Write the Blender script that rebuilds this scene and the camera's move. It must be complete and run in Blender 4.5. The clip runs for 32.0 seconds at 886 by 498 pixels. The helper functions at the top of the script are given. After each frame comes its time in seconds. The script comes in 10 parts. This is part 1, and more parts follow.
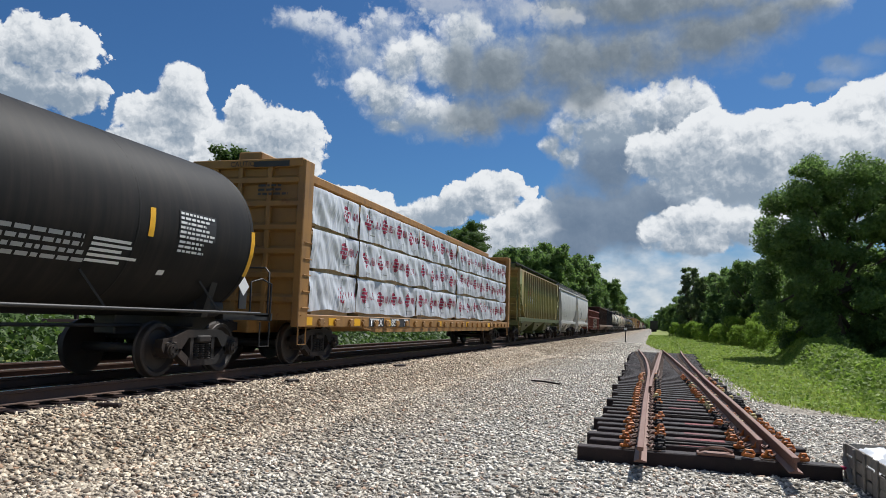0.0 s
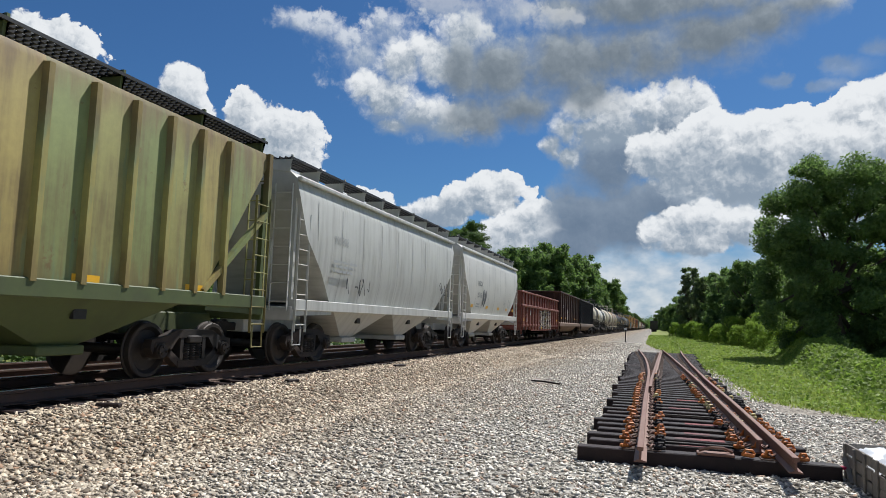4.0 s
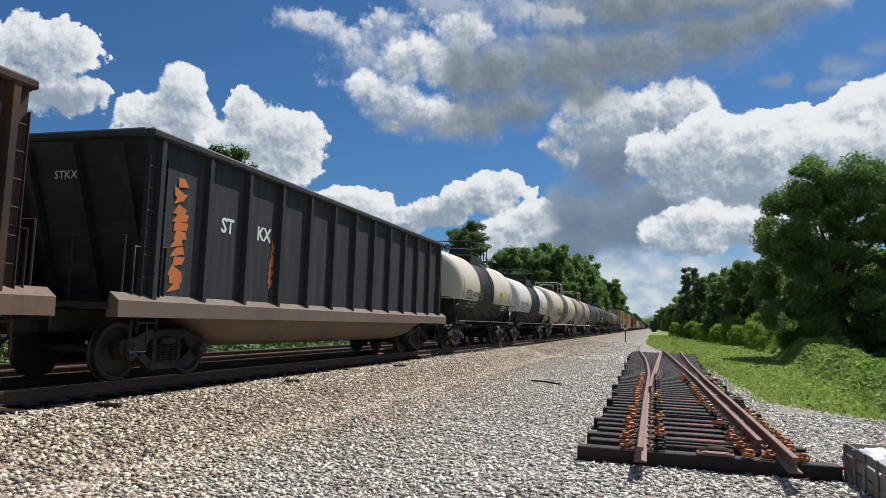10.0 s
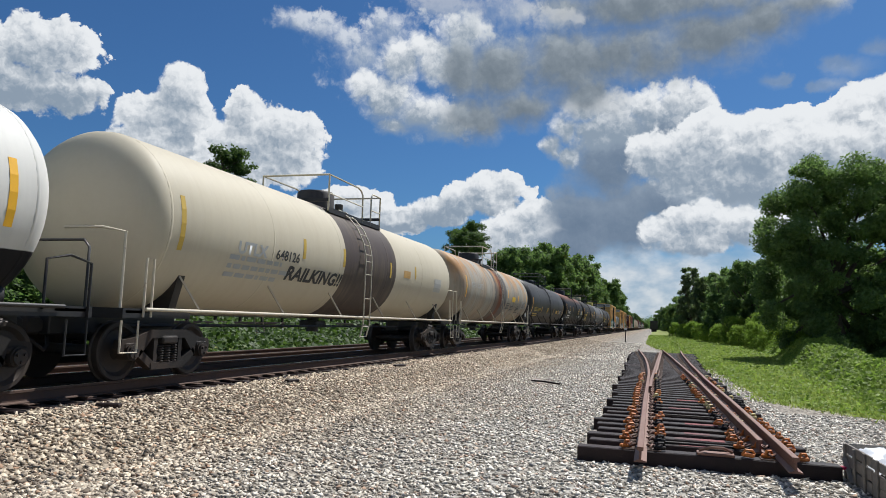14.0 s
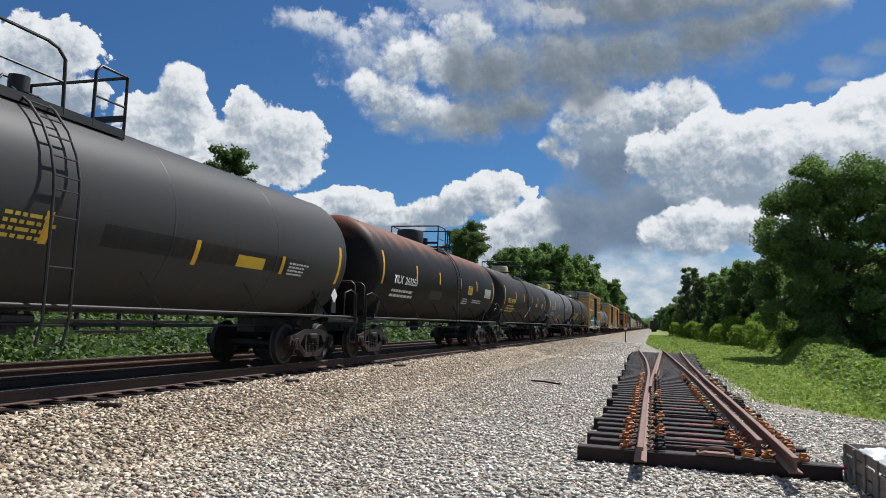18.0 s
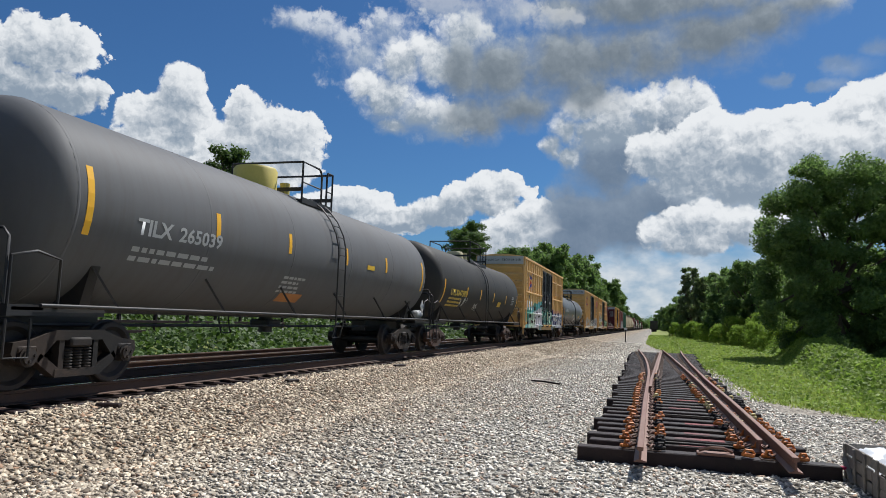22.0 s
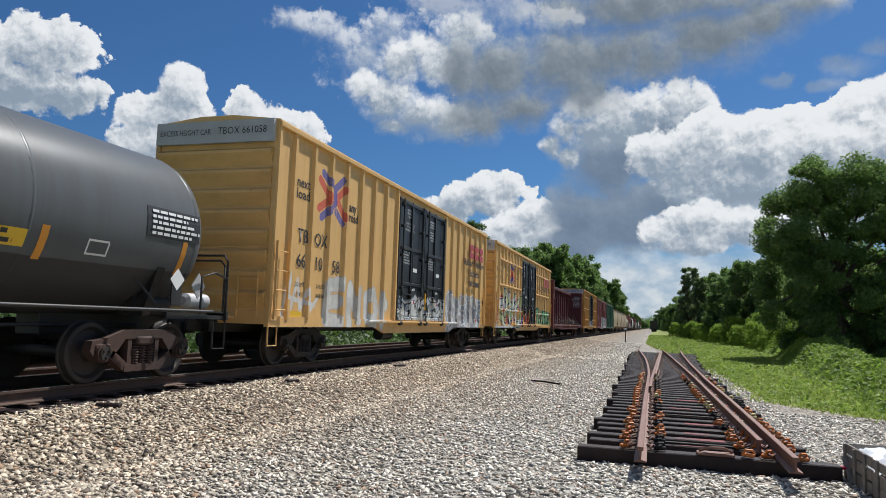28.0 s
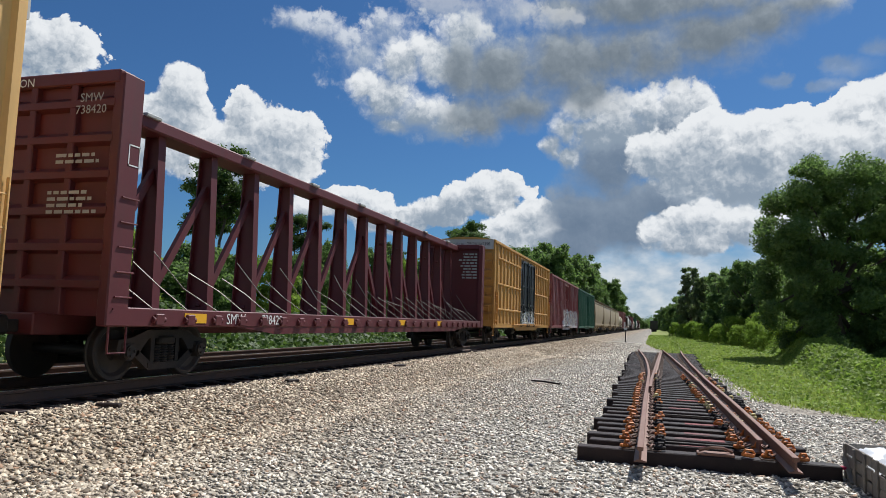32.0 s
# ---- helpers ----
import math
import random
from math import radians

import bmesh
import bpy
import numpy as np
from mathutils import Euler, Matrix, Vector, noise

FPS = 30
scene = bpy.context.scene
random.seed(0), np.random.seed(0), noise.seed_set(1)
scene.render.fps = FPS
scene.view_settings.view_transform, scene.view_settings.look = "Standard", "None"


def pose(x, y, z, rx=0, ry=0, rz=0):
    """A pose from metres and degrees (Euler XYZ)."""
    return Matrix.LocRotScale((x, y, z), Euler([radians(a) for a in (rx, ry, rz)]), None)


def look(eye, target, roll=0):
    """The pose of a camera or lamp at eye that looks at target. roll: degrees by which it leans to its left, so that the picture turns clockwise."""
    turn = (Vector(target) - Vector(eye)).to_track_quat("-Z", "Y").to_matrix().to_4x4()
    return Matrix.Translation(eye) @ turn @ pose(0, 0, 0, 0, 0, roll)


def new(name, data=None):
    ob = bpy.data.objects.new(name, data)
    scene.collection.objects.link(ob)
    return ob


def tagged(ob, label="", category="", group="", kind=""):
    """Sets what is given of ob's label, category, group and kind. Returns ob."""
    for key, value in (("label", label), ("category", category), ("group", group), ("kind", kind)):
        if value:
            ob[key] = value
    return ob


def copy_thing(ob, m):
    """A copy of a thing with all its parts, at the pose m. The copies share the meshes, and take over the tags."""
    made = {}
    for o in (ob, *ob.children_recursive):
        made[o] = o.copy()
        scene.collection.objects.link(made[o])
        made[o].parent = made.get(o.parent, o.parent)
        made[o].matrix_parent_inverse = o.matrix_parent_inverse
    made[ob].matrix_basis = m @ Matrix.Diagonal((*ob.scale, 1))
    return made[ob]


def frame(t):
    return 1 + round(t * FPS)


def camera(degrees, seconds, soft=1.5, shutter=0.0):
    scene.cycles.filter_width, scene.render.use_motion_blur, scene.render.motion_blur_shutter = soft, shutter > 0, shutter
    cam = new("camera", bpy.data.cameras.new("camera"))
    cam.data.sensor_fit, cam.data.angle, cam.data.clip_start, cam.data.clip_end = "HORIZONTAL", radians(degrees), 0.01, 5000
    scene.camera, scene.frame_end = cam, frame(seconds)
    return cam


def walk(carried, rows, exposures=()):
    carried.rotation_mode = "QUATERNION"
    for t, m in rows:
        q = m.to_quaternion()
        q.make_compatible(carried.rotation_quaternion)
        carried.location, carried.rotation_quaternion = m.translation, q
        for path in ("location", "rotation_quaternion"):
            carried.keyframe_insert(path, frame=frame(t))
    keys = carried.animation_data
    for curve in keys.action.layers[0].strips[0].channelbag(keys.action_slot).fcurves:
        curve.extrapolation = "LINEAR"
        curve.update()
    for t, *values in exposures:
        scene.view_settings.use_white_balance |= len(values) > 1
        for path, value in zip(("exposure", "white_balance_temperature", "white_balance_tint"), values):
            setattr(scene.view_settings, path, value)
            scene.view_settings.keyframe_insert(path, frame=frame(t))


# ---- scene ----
XC = -8.83                    # centre of the near track; z = 0 is the top of its rails
XC2 = -13.05                  # centre of the far track
Z2 = -0.155
GZ = -0.60                    # service road
CLIP = 32.0
EYE = Vector((0.0, 0.0, 1.094))


def aim(yaw, pitch):
    y, p = radians(yaw), radians(pitch)
    return Vector((math.sin(y) * math.cos(p), math.cos(y) * math.cos(p), math.sin(p)))


cam = camera(64.02, CLIP, soft=0.8)
walk(cam, [(0.0, look(EYE, EYE + aim(-16.58, 5.80), 1.90)), (CLIP, look(EYE, EYE + aim(-16.58, 5.80), 1.90))],
     exposures=[(0.0, 0.22), (CLIP, 0.22)])


def gone(t):
    """Metres the train has gone along its track since t = 16 s."""
    u = t - 16.0
    return 11.318 * u + 0.0085 * u * u / 2 + 0.0026 * u ** 3 / 6


# ---------------------------------------------------------------- nodes
class Nodes:
    """Short hand for a node tree: n.math('ADD', a, b), n.noise(...)."""

    def __init__(self, tree):
        self.tree = tree
        tree.nodes.clear()

    def add(self, kind, **inputs):
        return self.tree.nodes.new(kind)

    def put(self, socket, value):
        if isinstance(value, bpy.types.NodeSocket):
            self.tree.links.new(value, socket)
        elif value is not None:
            if socket.type == "RGBA" and len(value) == 3:
                value = (*value, 1.0)
            socket.default_value = value

    def math(self, op, a, b=None, c=None, clamp=False):
        n = self.add("ShaderNodeMath")
        n.operation, n.use_clamp = op, clamp
        for i, v in enumerate((a, b, c)):
            if v is not None:
                self.put(n.inputs[i], v)
        return n.outputs[0]

    def vec(self, op, a, b=None, scale=None):
        n = self.add("ShaderNodeVectorMath")
        n.operation = op
        self.put(n.inputs[0], a)
        if b is not None:
            self.put(n.inputs[1], b)
        if scale is not None:
            self.put(n.inputs[3], scale)
        return n.outputs[1] if op in ("LENGTH", "DOT_PRODUCT", "DISTANCE") else n.outputs[0]

    def mix(self, fac, a, b, blend="MIX"):
        n = self.add("ShaderNodeMix")
        n.data_type, n.blend_type = "RGBA", blend
        self.put(n.inputs[0], fac)
        self.put(n.inputs[6], a)
        self.put(n.inputs[7], b)
        return n.outputs[2]

    def ramp(self, fac, lo, hi, smooth=True):
        n = self.add("ShaderNodeMapRange")
        n.interpolation_type = "SMOOTHSTEP" if smooth else "LINEAR"
        n.clamp = True
        self.put(n.inputs[0], fac)
        self.put(n.inputs[1], lo)
        self.put(n.inputs[2], hi)
        return n.outputs[0]

    def noise(self, vector, scale=5.0, detail=4.0, rough=0.55, distortion=0.0, out=0):
        n = self.add("ShaderNodeTexNoise")
        self.put(n.inputs["Vector"], vector)
        self.put(n.inputs["Scale"], scale)
        self.put(n.inputs["Detail"], detail)
        self.put(n.inputs["Roughness"], rough)
        self.put(n.inputs["Distortion"], distortion)
        return n.outputs[out]

    def voronoi(self, vector, scale=5.0, feature="F1", out="Distance", rand=1.0):
        n = self.add("ShaderNodeTexVoronoi")
        n.feature = feature
        self.put(n.inputs["Vector"], vector)
        self.put(n.inputs["Scale"], scale)
        self.put(n.inputs["Randomness"], rand)
        return n.outputs[out]

    def coords(self, kind="Object"):
        return self.add("ShaderNodeTexCoord").outputs[kind]

    def split(self, v):
        n = self.add("ShaderNodeSeparateXYZ")
        self.put(n.inputs[0], v)
        return n.outputs

    def join(self, x, y, z):
        n = self.add("ShaderNodeCombineXYZ")
        for i, v in enumerate((x, y, z)):
            self.put(n.inputs[i], v)
        return n.outputs[0]

    def bump(self, height, strength=0.3, distance=0.02):
        n = self.add("ShaderNodeBump")
        self.put(n.inputs["Strength"], strength)
        self.put(n.inputs["Distance"], distance)
        self.put(n.inputs["Height"], height)
        return n.outputs[0]

    def steps(self, fac, colours):
        """Colours in equal steps over 0..1."""
        n = self.add("ShaderNodeValToRGB")
        n.color_ramp.interpolation = "CONSTANT"
        e = n.color_ramp.elements
        while len(e) < len(colours):
            e.new(0.5)
        for i, c in enumerate(colours):
            e[i].position, e[i].color = i / len(colours), (*c, 1)
        self.put(n.inputs[0], fac)
        return n.outputs[0]


# ---------------------------------------------------------------- sky, clouds and sun
SUN_AZ, SUN_EL = 24.0, 55.0   # degrees from the track's direction towards +x, and above the horizon


def make_sky():
    world = bpy.data.worlds.new("sky")
    world.use_nodes = True
    n = Nodes(world.node_tree)
    way = n.coords("Generated")
    x, y, z = n.split(n.vec("NORMALIZE", way))[:3]
    az = n.math("MULTIPLY", n.math("ARCTAN2", x, y), 57.2958)
    el = n.math("MULTIPLY", n.math("ARCSINE", z), 57.2958)
    flat = n.join(az, el, 0.0)
    wob = n.vec("SCALE", n.vec("SUBTRACT", n.noise(flat, 0.45, 4, 0.55, out=1), (0.5, 0.5, 0.5)), scale=1.5)
    spot = n.vec("MULTIPLY", n.vec("ADD", flat, wob), (1, 1, 0))
    warp = n.vec("MULTIPLY", n.vec("ADD", flat, n.vec("SCALE", n.vec("SUBTRACT", n.noise(flat, 1.3, 6, 0.6, out=1), (0.5, 0.5, 0.5)), scale=0.9)), (1, 1, 0))

    def billow(p):
        """Rounded lumps at four sizes, high at the middle of each lump, with a frayed grain."""
        v = n.add("ShaderNodeTexVoronoi")
        v.voronoi_dimensions, v.feature, v.normalize = "2D", "SMOOTH_F1", True
        n.put(v.inputs["Vector"], p)
        for key, value in (("Scale", 0.40), ("Detail", 3.0), ("Roughness", 0.60), ("Lacunarity", 2.3), ("Smoothness", 0.35)):
            v.inputs[key].default_value = value
        c = n.noise(p, 1.1, 8, 0.62)
        return n.math("ADD", n.math("MULTIPLY", n.math("SUBTRACT", 0.42, v.outputs["Distance"]), 1.5), n.math("MULTIPLY", n.math("SUBTRACT", c, 0.5), 0.55))

    SUNWARD = (0.38, 0.85, 0.0)
    lumps = billow(warp)
    sunny = billow(n.vec("ADD", warp, SUNWARD))
    # the side of each lump that faces the sun is brighter
    lit = n.math("SUBTRACT", lumps, billow(n.vec("ADD", warp, (0.16, 0.34, 0.0))))
    spot_sun = n.vec("ADD", spot, SUNWARD)
    soft_noise = n.noise(flat, 0.35, 4, 0.55)
    fray = n.ramp(n.noise(flat, 0.22, 3, 0.5), 0.38, 0.66)

    def heap(puffs, where):
        best = None
        for a, e, ra, re in puffs:
            m = n.add("ShaderNodeVectorMath")
            m.operation = "MULTIPLY_ADD"
            n.put(m.inputs[0], where)
            m.inputs[1].default_value, m.inputs[2].default_value = (1 / ra, 1 / re, 0), (-a / ra, -e / re, 0)
            d = n.vec("LENGTH", m.outputs[0])
            best = d if best is None else n.math("SMOOTH_MIN", best, d, 0.15)
        return n.math("SUBTRACT", 1.0, best)

    def layer(under, puffs, low, high, rough=0.8, edge=0.16, most=1.0, gain=1.0, bias=0.0, floor=None, absorb=1.25):
        """One cloud laid over what is behind it: sunlight thins out with the cloud that lies sunward of each place."""
        dens = n.math("ADD", n.math("ADD", heap(puffs, spot), 0.06), n.math("MULTIPLY", lumps, rough))
        above = n.math("ADD", n.math("ADD", heap(puffs, spot_sun), 0.08), n.math("MULTIPLY", sunny, rough))
        light = n.math("POWER", 2.718, n.math("MULTIPLY", n.math("MAXIMUM", above, 0.0), -absorb))
        # crisp towards the sun, frayed and soft on the shaded side
        width = n.math("MULTIPLY", n.math("ADD", 0.45, n.math("ADD", n.math("MULTIPLY", fray, 0.9), n.math("MULTIPLY", n.math("SUBTRACT", 1.0, light), 1.3))), edge)
        cover = n.math("MULTIPLY", n.ramp(dens, 0.0, width), most)
        k = n.math("ADD", n.math("ADD", light, bias), n.math("MULTIPLY", lit, gain))
        k = n.math("ADD", k, n.math("MULTIPLY", n.math("SUBTRACT", soft_noise, 0.5), 0.55))
        if floor is not None:
            k = n.math("SUBTRACT", k, n.math("MULTIPLY", n.ramp(el, floor[1], floor[0]), 0.40))
        return n.mix(cover, under, n.mix(n.ramp(k, -0.05, 1.1), low, high))

    WHITE, SOFT, DIM = (0.70, 0.725, 0.75), (0.225, 0.285, 0.36), (0.34, 0.40, 0.47)
    GREY, GREY2 = (0.140, 0.176, 0.215), (0.38, 0.43, 0.48)
    SLATE, SLATE2 = (0.120, 0.172, 0.250), (0.24, 0.30, 0.38)
    sky = n.add("ShaderNodeTexSky")
    sky.sky_type, sky.sun_disc = "NISHITA", False
    sky.sun_elevation, sky.sun_rotation = radians(SUN_EL), radians(SUN_AZ)
    sky.air_density, sky.dust_density, sky.ozone_density = 1.0, 0.6, 2.0
    blue = n.vec("MULTIPLY", sky.outputs[0], (0.0225, 0.0415, 0.0620))
    col = blue
    # fair-weather cloud over the rest of the sky
    dome = n.vec("MULTIPLY", n.vec("NORMALIZE", way), (1, 1, 2.2))
    rest = n.math("SUBTRACT", n.math("MULTIPLY", n.noise(dome, 2.2, 6, 0.55), 2.6), 1.36)
    side = n.math("MAXIMUM", n.ramp(n.math("ABSOLUTE", n.math("ADD", az, 17.0)), 38.0, 50.0), n.ramp(el, 27.0, 34.0))
    rest = n.math("MULTIPLY", n.ramp(rest, 0.0, 0.3), side)
    col = n.mix(rest, col, n.mix(n.ramp(soft_noise, 0.3, 0.7), DIM, WHITE))
    # pale banks towards the horizon
    bank = n.math("MULTIPLY", n.ramp(n.math("ADD", el, n.math("MULTIPLY", n.math("SUBTRACT", n.noise(n.vec("MULTIPLY", flat, (0.6, 1.0, 0)), 0.5, 5, 0.55), 0.5), 5.0)), 7.5, 4.0), n.ramp(az, -17.0, -9.0))
    col = n.mix(n.math("MULTIPLY", bank, 0.88), col, n.mix(n.ramp(n.noise(n.vec("MULTIPLY", flat, (0.7, 1.1, 0)), 0.6, 4, 0.5), 0.35, 0.65), (0.33, 0.42, 0.52), (0.60, 0.63, 0.66)))
    # clouds far to the side, half hidden by the train: azimuth, elevation, half width, half height in degrees
    col = layer(col, [(-46.9, 18.2, 3.1, 1.8), (-48.8, 15.2, 2.6, 1.7), (-45.4, 15.2, 2.6, 1.3), (-51, 16.6, 2.6, 2.5)], SOFT, WHITE, floor=(14.0, 17.5))
    col = layer(col, [(-37.5, 16.4, 1.7, 2.0), (-40, 14.5, 2.2, 1.7), (-37.2, 14.4, 2.1, 2.3), (-39.4, 12, 3, 1.7), (-36.6, 11.9, 2.9, 1.7)], SOFT, WHITE, rough=0.6)
    col = layer(col, [(-32.9, 15.3, 1.7, 1.8), (-29.7, 14.5, 2.8, 1.6), (-32.5, 13.2, 3.3, 2.1), (-29.3, 12.4, 2.7, 2.2), (-33.2, 11.2, 3.5, 1.5)], SOFT, WHITE, rough=0.6)
    col = layer(col, [(-23.8, 9.1, 2.8, 1.4), (-21, 7.9, 2.8, 1.1), (-26.9, 8.8, 2.2, 0.8)], SOFT, WHITE, rough=0.6)
    # small heap and the white shoulder of the great cloud
    col = layer(col, [(-13.5, 10.7, 1.5, 1.4), (-11.2, 11.0, 1.2, 1.2), (-15.1, 9.8, 1.9, 1.3), (-16.9, 8.8, 2.1, 1.2), (-10.2, 10.5, 1.2, 0.5), (-12.7, 9.7, 2.5, 1.0), (-20.5, 7.8, 2.8, 0.8)], SOFT, WHITE, rough=0.55, floor=(8.0, 10.0))
    col = layer(col, [(-9.3, 8.8, 1.7, 1.3), (-10.6, 7.8, 1.8, 1.6), (-11.3, 6.5, 2.7, 2.0), (-8.8, 6.7, 2.0, 2.3), (-12.6, 5.5, 2.7, 1.4)], SOFT, WHITE, rough=0.55)
    # its slate-blue shaded body
    col = layer(col, [(-3.7, 12.3, 3.7, 3.3), (-1.6, 13.4, 3.4, 2.2), (-5.5, 8.8, 3.3, 3.1), (-2.4, 8.3, 4.2, 3.1), (1.0, 9.6, 4.5, 2.6), (-6.3, 6.5, 2.7, 1.8), (1.9, 14.8, 5.3, 2.3)], SLATE, SLATE2, rough=0.30, edge=0.45, gain=0.3, bias=-0.05)
    col = layer(col, [(6.0, 13.9, 5.3, 2.1), (10.6, 13.4, 4.6, 2.2), (14.5, 13.4, 3.6, 2.7), (7.9, 10.7, 6.5, 2.9), (13.4, 10.0, 4.0, 3.5), (16.8, 11.3, 2.8, 3.8)], (0.28, 0.335, 0.41), DIM, rough=0.4, edge=0.4, gain=0.8, bias=0.15)
    # sunlit rims and heaps in front of it
    col = layer(col, [(-6.9, 15.4, 1.4, 1.5), (-7.8, 14.1, 1.0, 1.1), (-6.7, 13.2, 1.0, 0.8), (-4.9, 16.9, 2.5, 1.3), (-2.9, 16.9, 2.4, 1.4), (-0.7, 16.8, 2.4, 1.7), (1.9, 16.9, 2.1, 1.7), (3.5, 17.1, 1.5, 1.6), (-4.8, 15.2, 2.6, 1.5), (-2.2, 15.4, 3.0, 1.6)], SOFT, WHITE, rough=0.7, edge=0.45, floor=(13.8, 16.6))
    col = layer(col, [(5.6, 15.0, 2.4, 1.2), (7.8, 15.0, 2.3, 1.3), (10.2, 14.7, 2.2, 1.5), (12.2, 14.7, 1.6, 1.5), (14.2, 15.4, 2.0, 1.8), (16.3, 15.9, 2.3, 1.9), (4.3, 14.9, 2.4, 1.6)], SOFT, WHITE, rough=0.5, bias=0.25)
    col = layer(col, [(-0.2, 13.6, 1.8, 1.6), (1.4, 12.8, 2.9, 2.2), (4.3, 13.4, 3.2, 2.6), (7.5, 13.2, 3.4, 2.2), (11.3, 12.9, 3.5, 2.3), (15.0, 12.6, 2.8, 2.7), (3.3, 10.7, 1.0, 0.8), (7.1, 10.7, 4.1, 1.4), (12.7, 9.8, 3.4, 2.4)], SOFT, WHITE, rough=0.6, edge=0.3, floor=(9.0, 14.0))
    col = layer(col, [(0.8, 7.4, 1.9, 1.0), (2.7, 8.1, 2.0, 1.4), (4.2, 8.6, 1.7, 1.3), (6.3, 7.8, 2.3, 1.5), (3.1, 6.6, 3.6, 0.9), (9.4, 7.3, 2.6, 1.7)], SOFT, WHITE, rough=0.55, edge=0.3, floor=(5.0, 7.5))
    # the nearer cloud overhead: a torn white edge round a wide grey base
    col = layer(col, [(8.8, 18.3, 1.3, 0.6), (13.9, 18.5, 2.1, 1.0), (12.5, 17.5, 1.4, 0.5), (15.3, 19.6, 1.3, 0.7)], GREY2, SOFT, rough=0.9, edge=0.9, most=0.5)
    col = layer(col, [(-27.0, 22.5, 2.8, 1.1), (-23.9, 20.2, 2.9, 2.1), (-29.1, 22.7, 1.8, 0.9), (-21.6, 22.5, 2.8, 1.6), (-25.3, 21.8, 1.9, 1.2)], DIM, WHITE, rough=1.3, edge=0.9, most=0.72)
    col = layer(col, [(-20.4, 20.4, 2.0, 1.9), (-18.8, 21.6, 1.6, 1.4), (-17.8, 20.6, 2.4, 1.8), (-21.4, 17.4, 2.6, 2.0), (-19.0, 16.4, 3.2, 1.8), (-16.6, 15.6, 2.8, 1.4), (-23.5, 18.5, 1.5, 1.2), (-20.8, 15.4, 1.9, 0.9), (-15.5, 22.7, 2.4, 1.7)], SOFT, WHITE, rough=0.6, edge=0.5, floor=(14.0, 18.5))
    col = layer(col, [(-12.6, 19.8, 4.7, 3.4), (-7.0, 20.2, 6.7, 3.5), (-1.2, 21.2, 6.4, 3.2), (4.0, 21.8, 6.0, 2.9), (8.4, 22.5, 3.6, 2.2), (-14.3, 16.3, 3.4, 2.3), (-10.6, 17.2, 4.6, 1.9), (-5.5, 18.0, 4.5, 1.8), (10.5, 23.2, 3.4, 1.8), (-2.5, 24.5, 9.0, 2.4), (4.0, 24.3, 8.3, 1.9), (-15.4, 19.8, 2.3, 3.0), (-2, 28, 14, 3.5)], GREY, GREY2, rough=0.42, edge=0.55, gain=0.35, bias=0.0, absorb=1.9)
    col = layer(col, [(-14.6, 24.0, 3.3, 1.4), (-11.5, 24.3, 3.0, 1.6), (-8.2, 23.6, 2.3, 0.9), (-6.2, 23.8, 1.1, 0.7), (-17.4, 24.5, 2.9, 1.2)], DIM, (0.56, 0.58, 0.60), rough=0.9, edge=0.9, most=0.55)
    back = n.add("ShaderNodeBackground")
    n.put(back.inputs[0], col)
    back.inputs[1].default_value = 1.0
    out = n.add("ShaderNodeOutputWorld")
    n.tree.links.new(back.outputs[0], out.inputs[0])
    world.cycles.sampling_method = "MANUAL"
    world.cycles.sample_map_resolution = 512
    scene.world = world


make_sky()
lamp = bpy.data.lights.new("sun", "SUN")
lamp.energy, lamp.angle, lamp.color = 5.0, radians(0.53), (0.99, 0.98, 0.96)
sun = new("sun", lamp)
sun.matrix_world = look(aim(SUN_AZ, SUN_EL) * 60, (0, 0, 0))


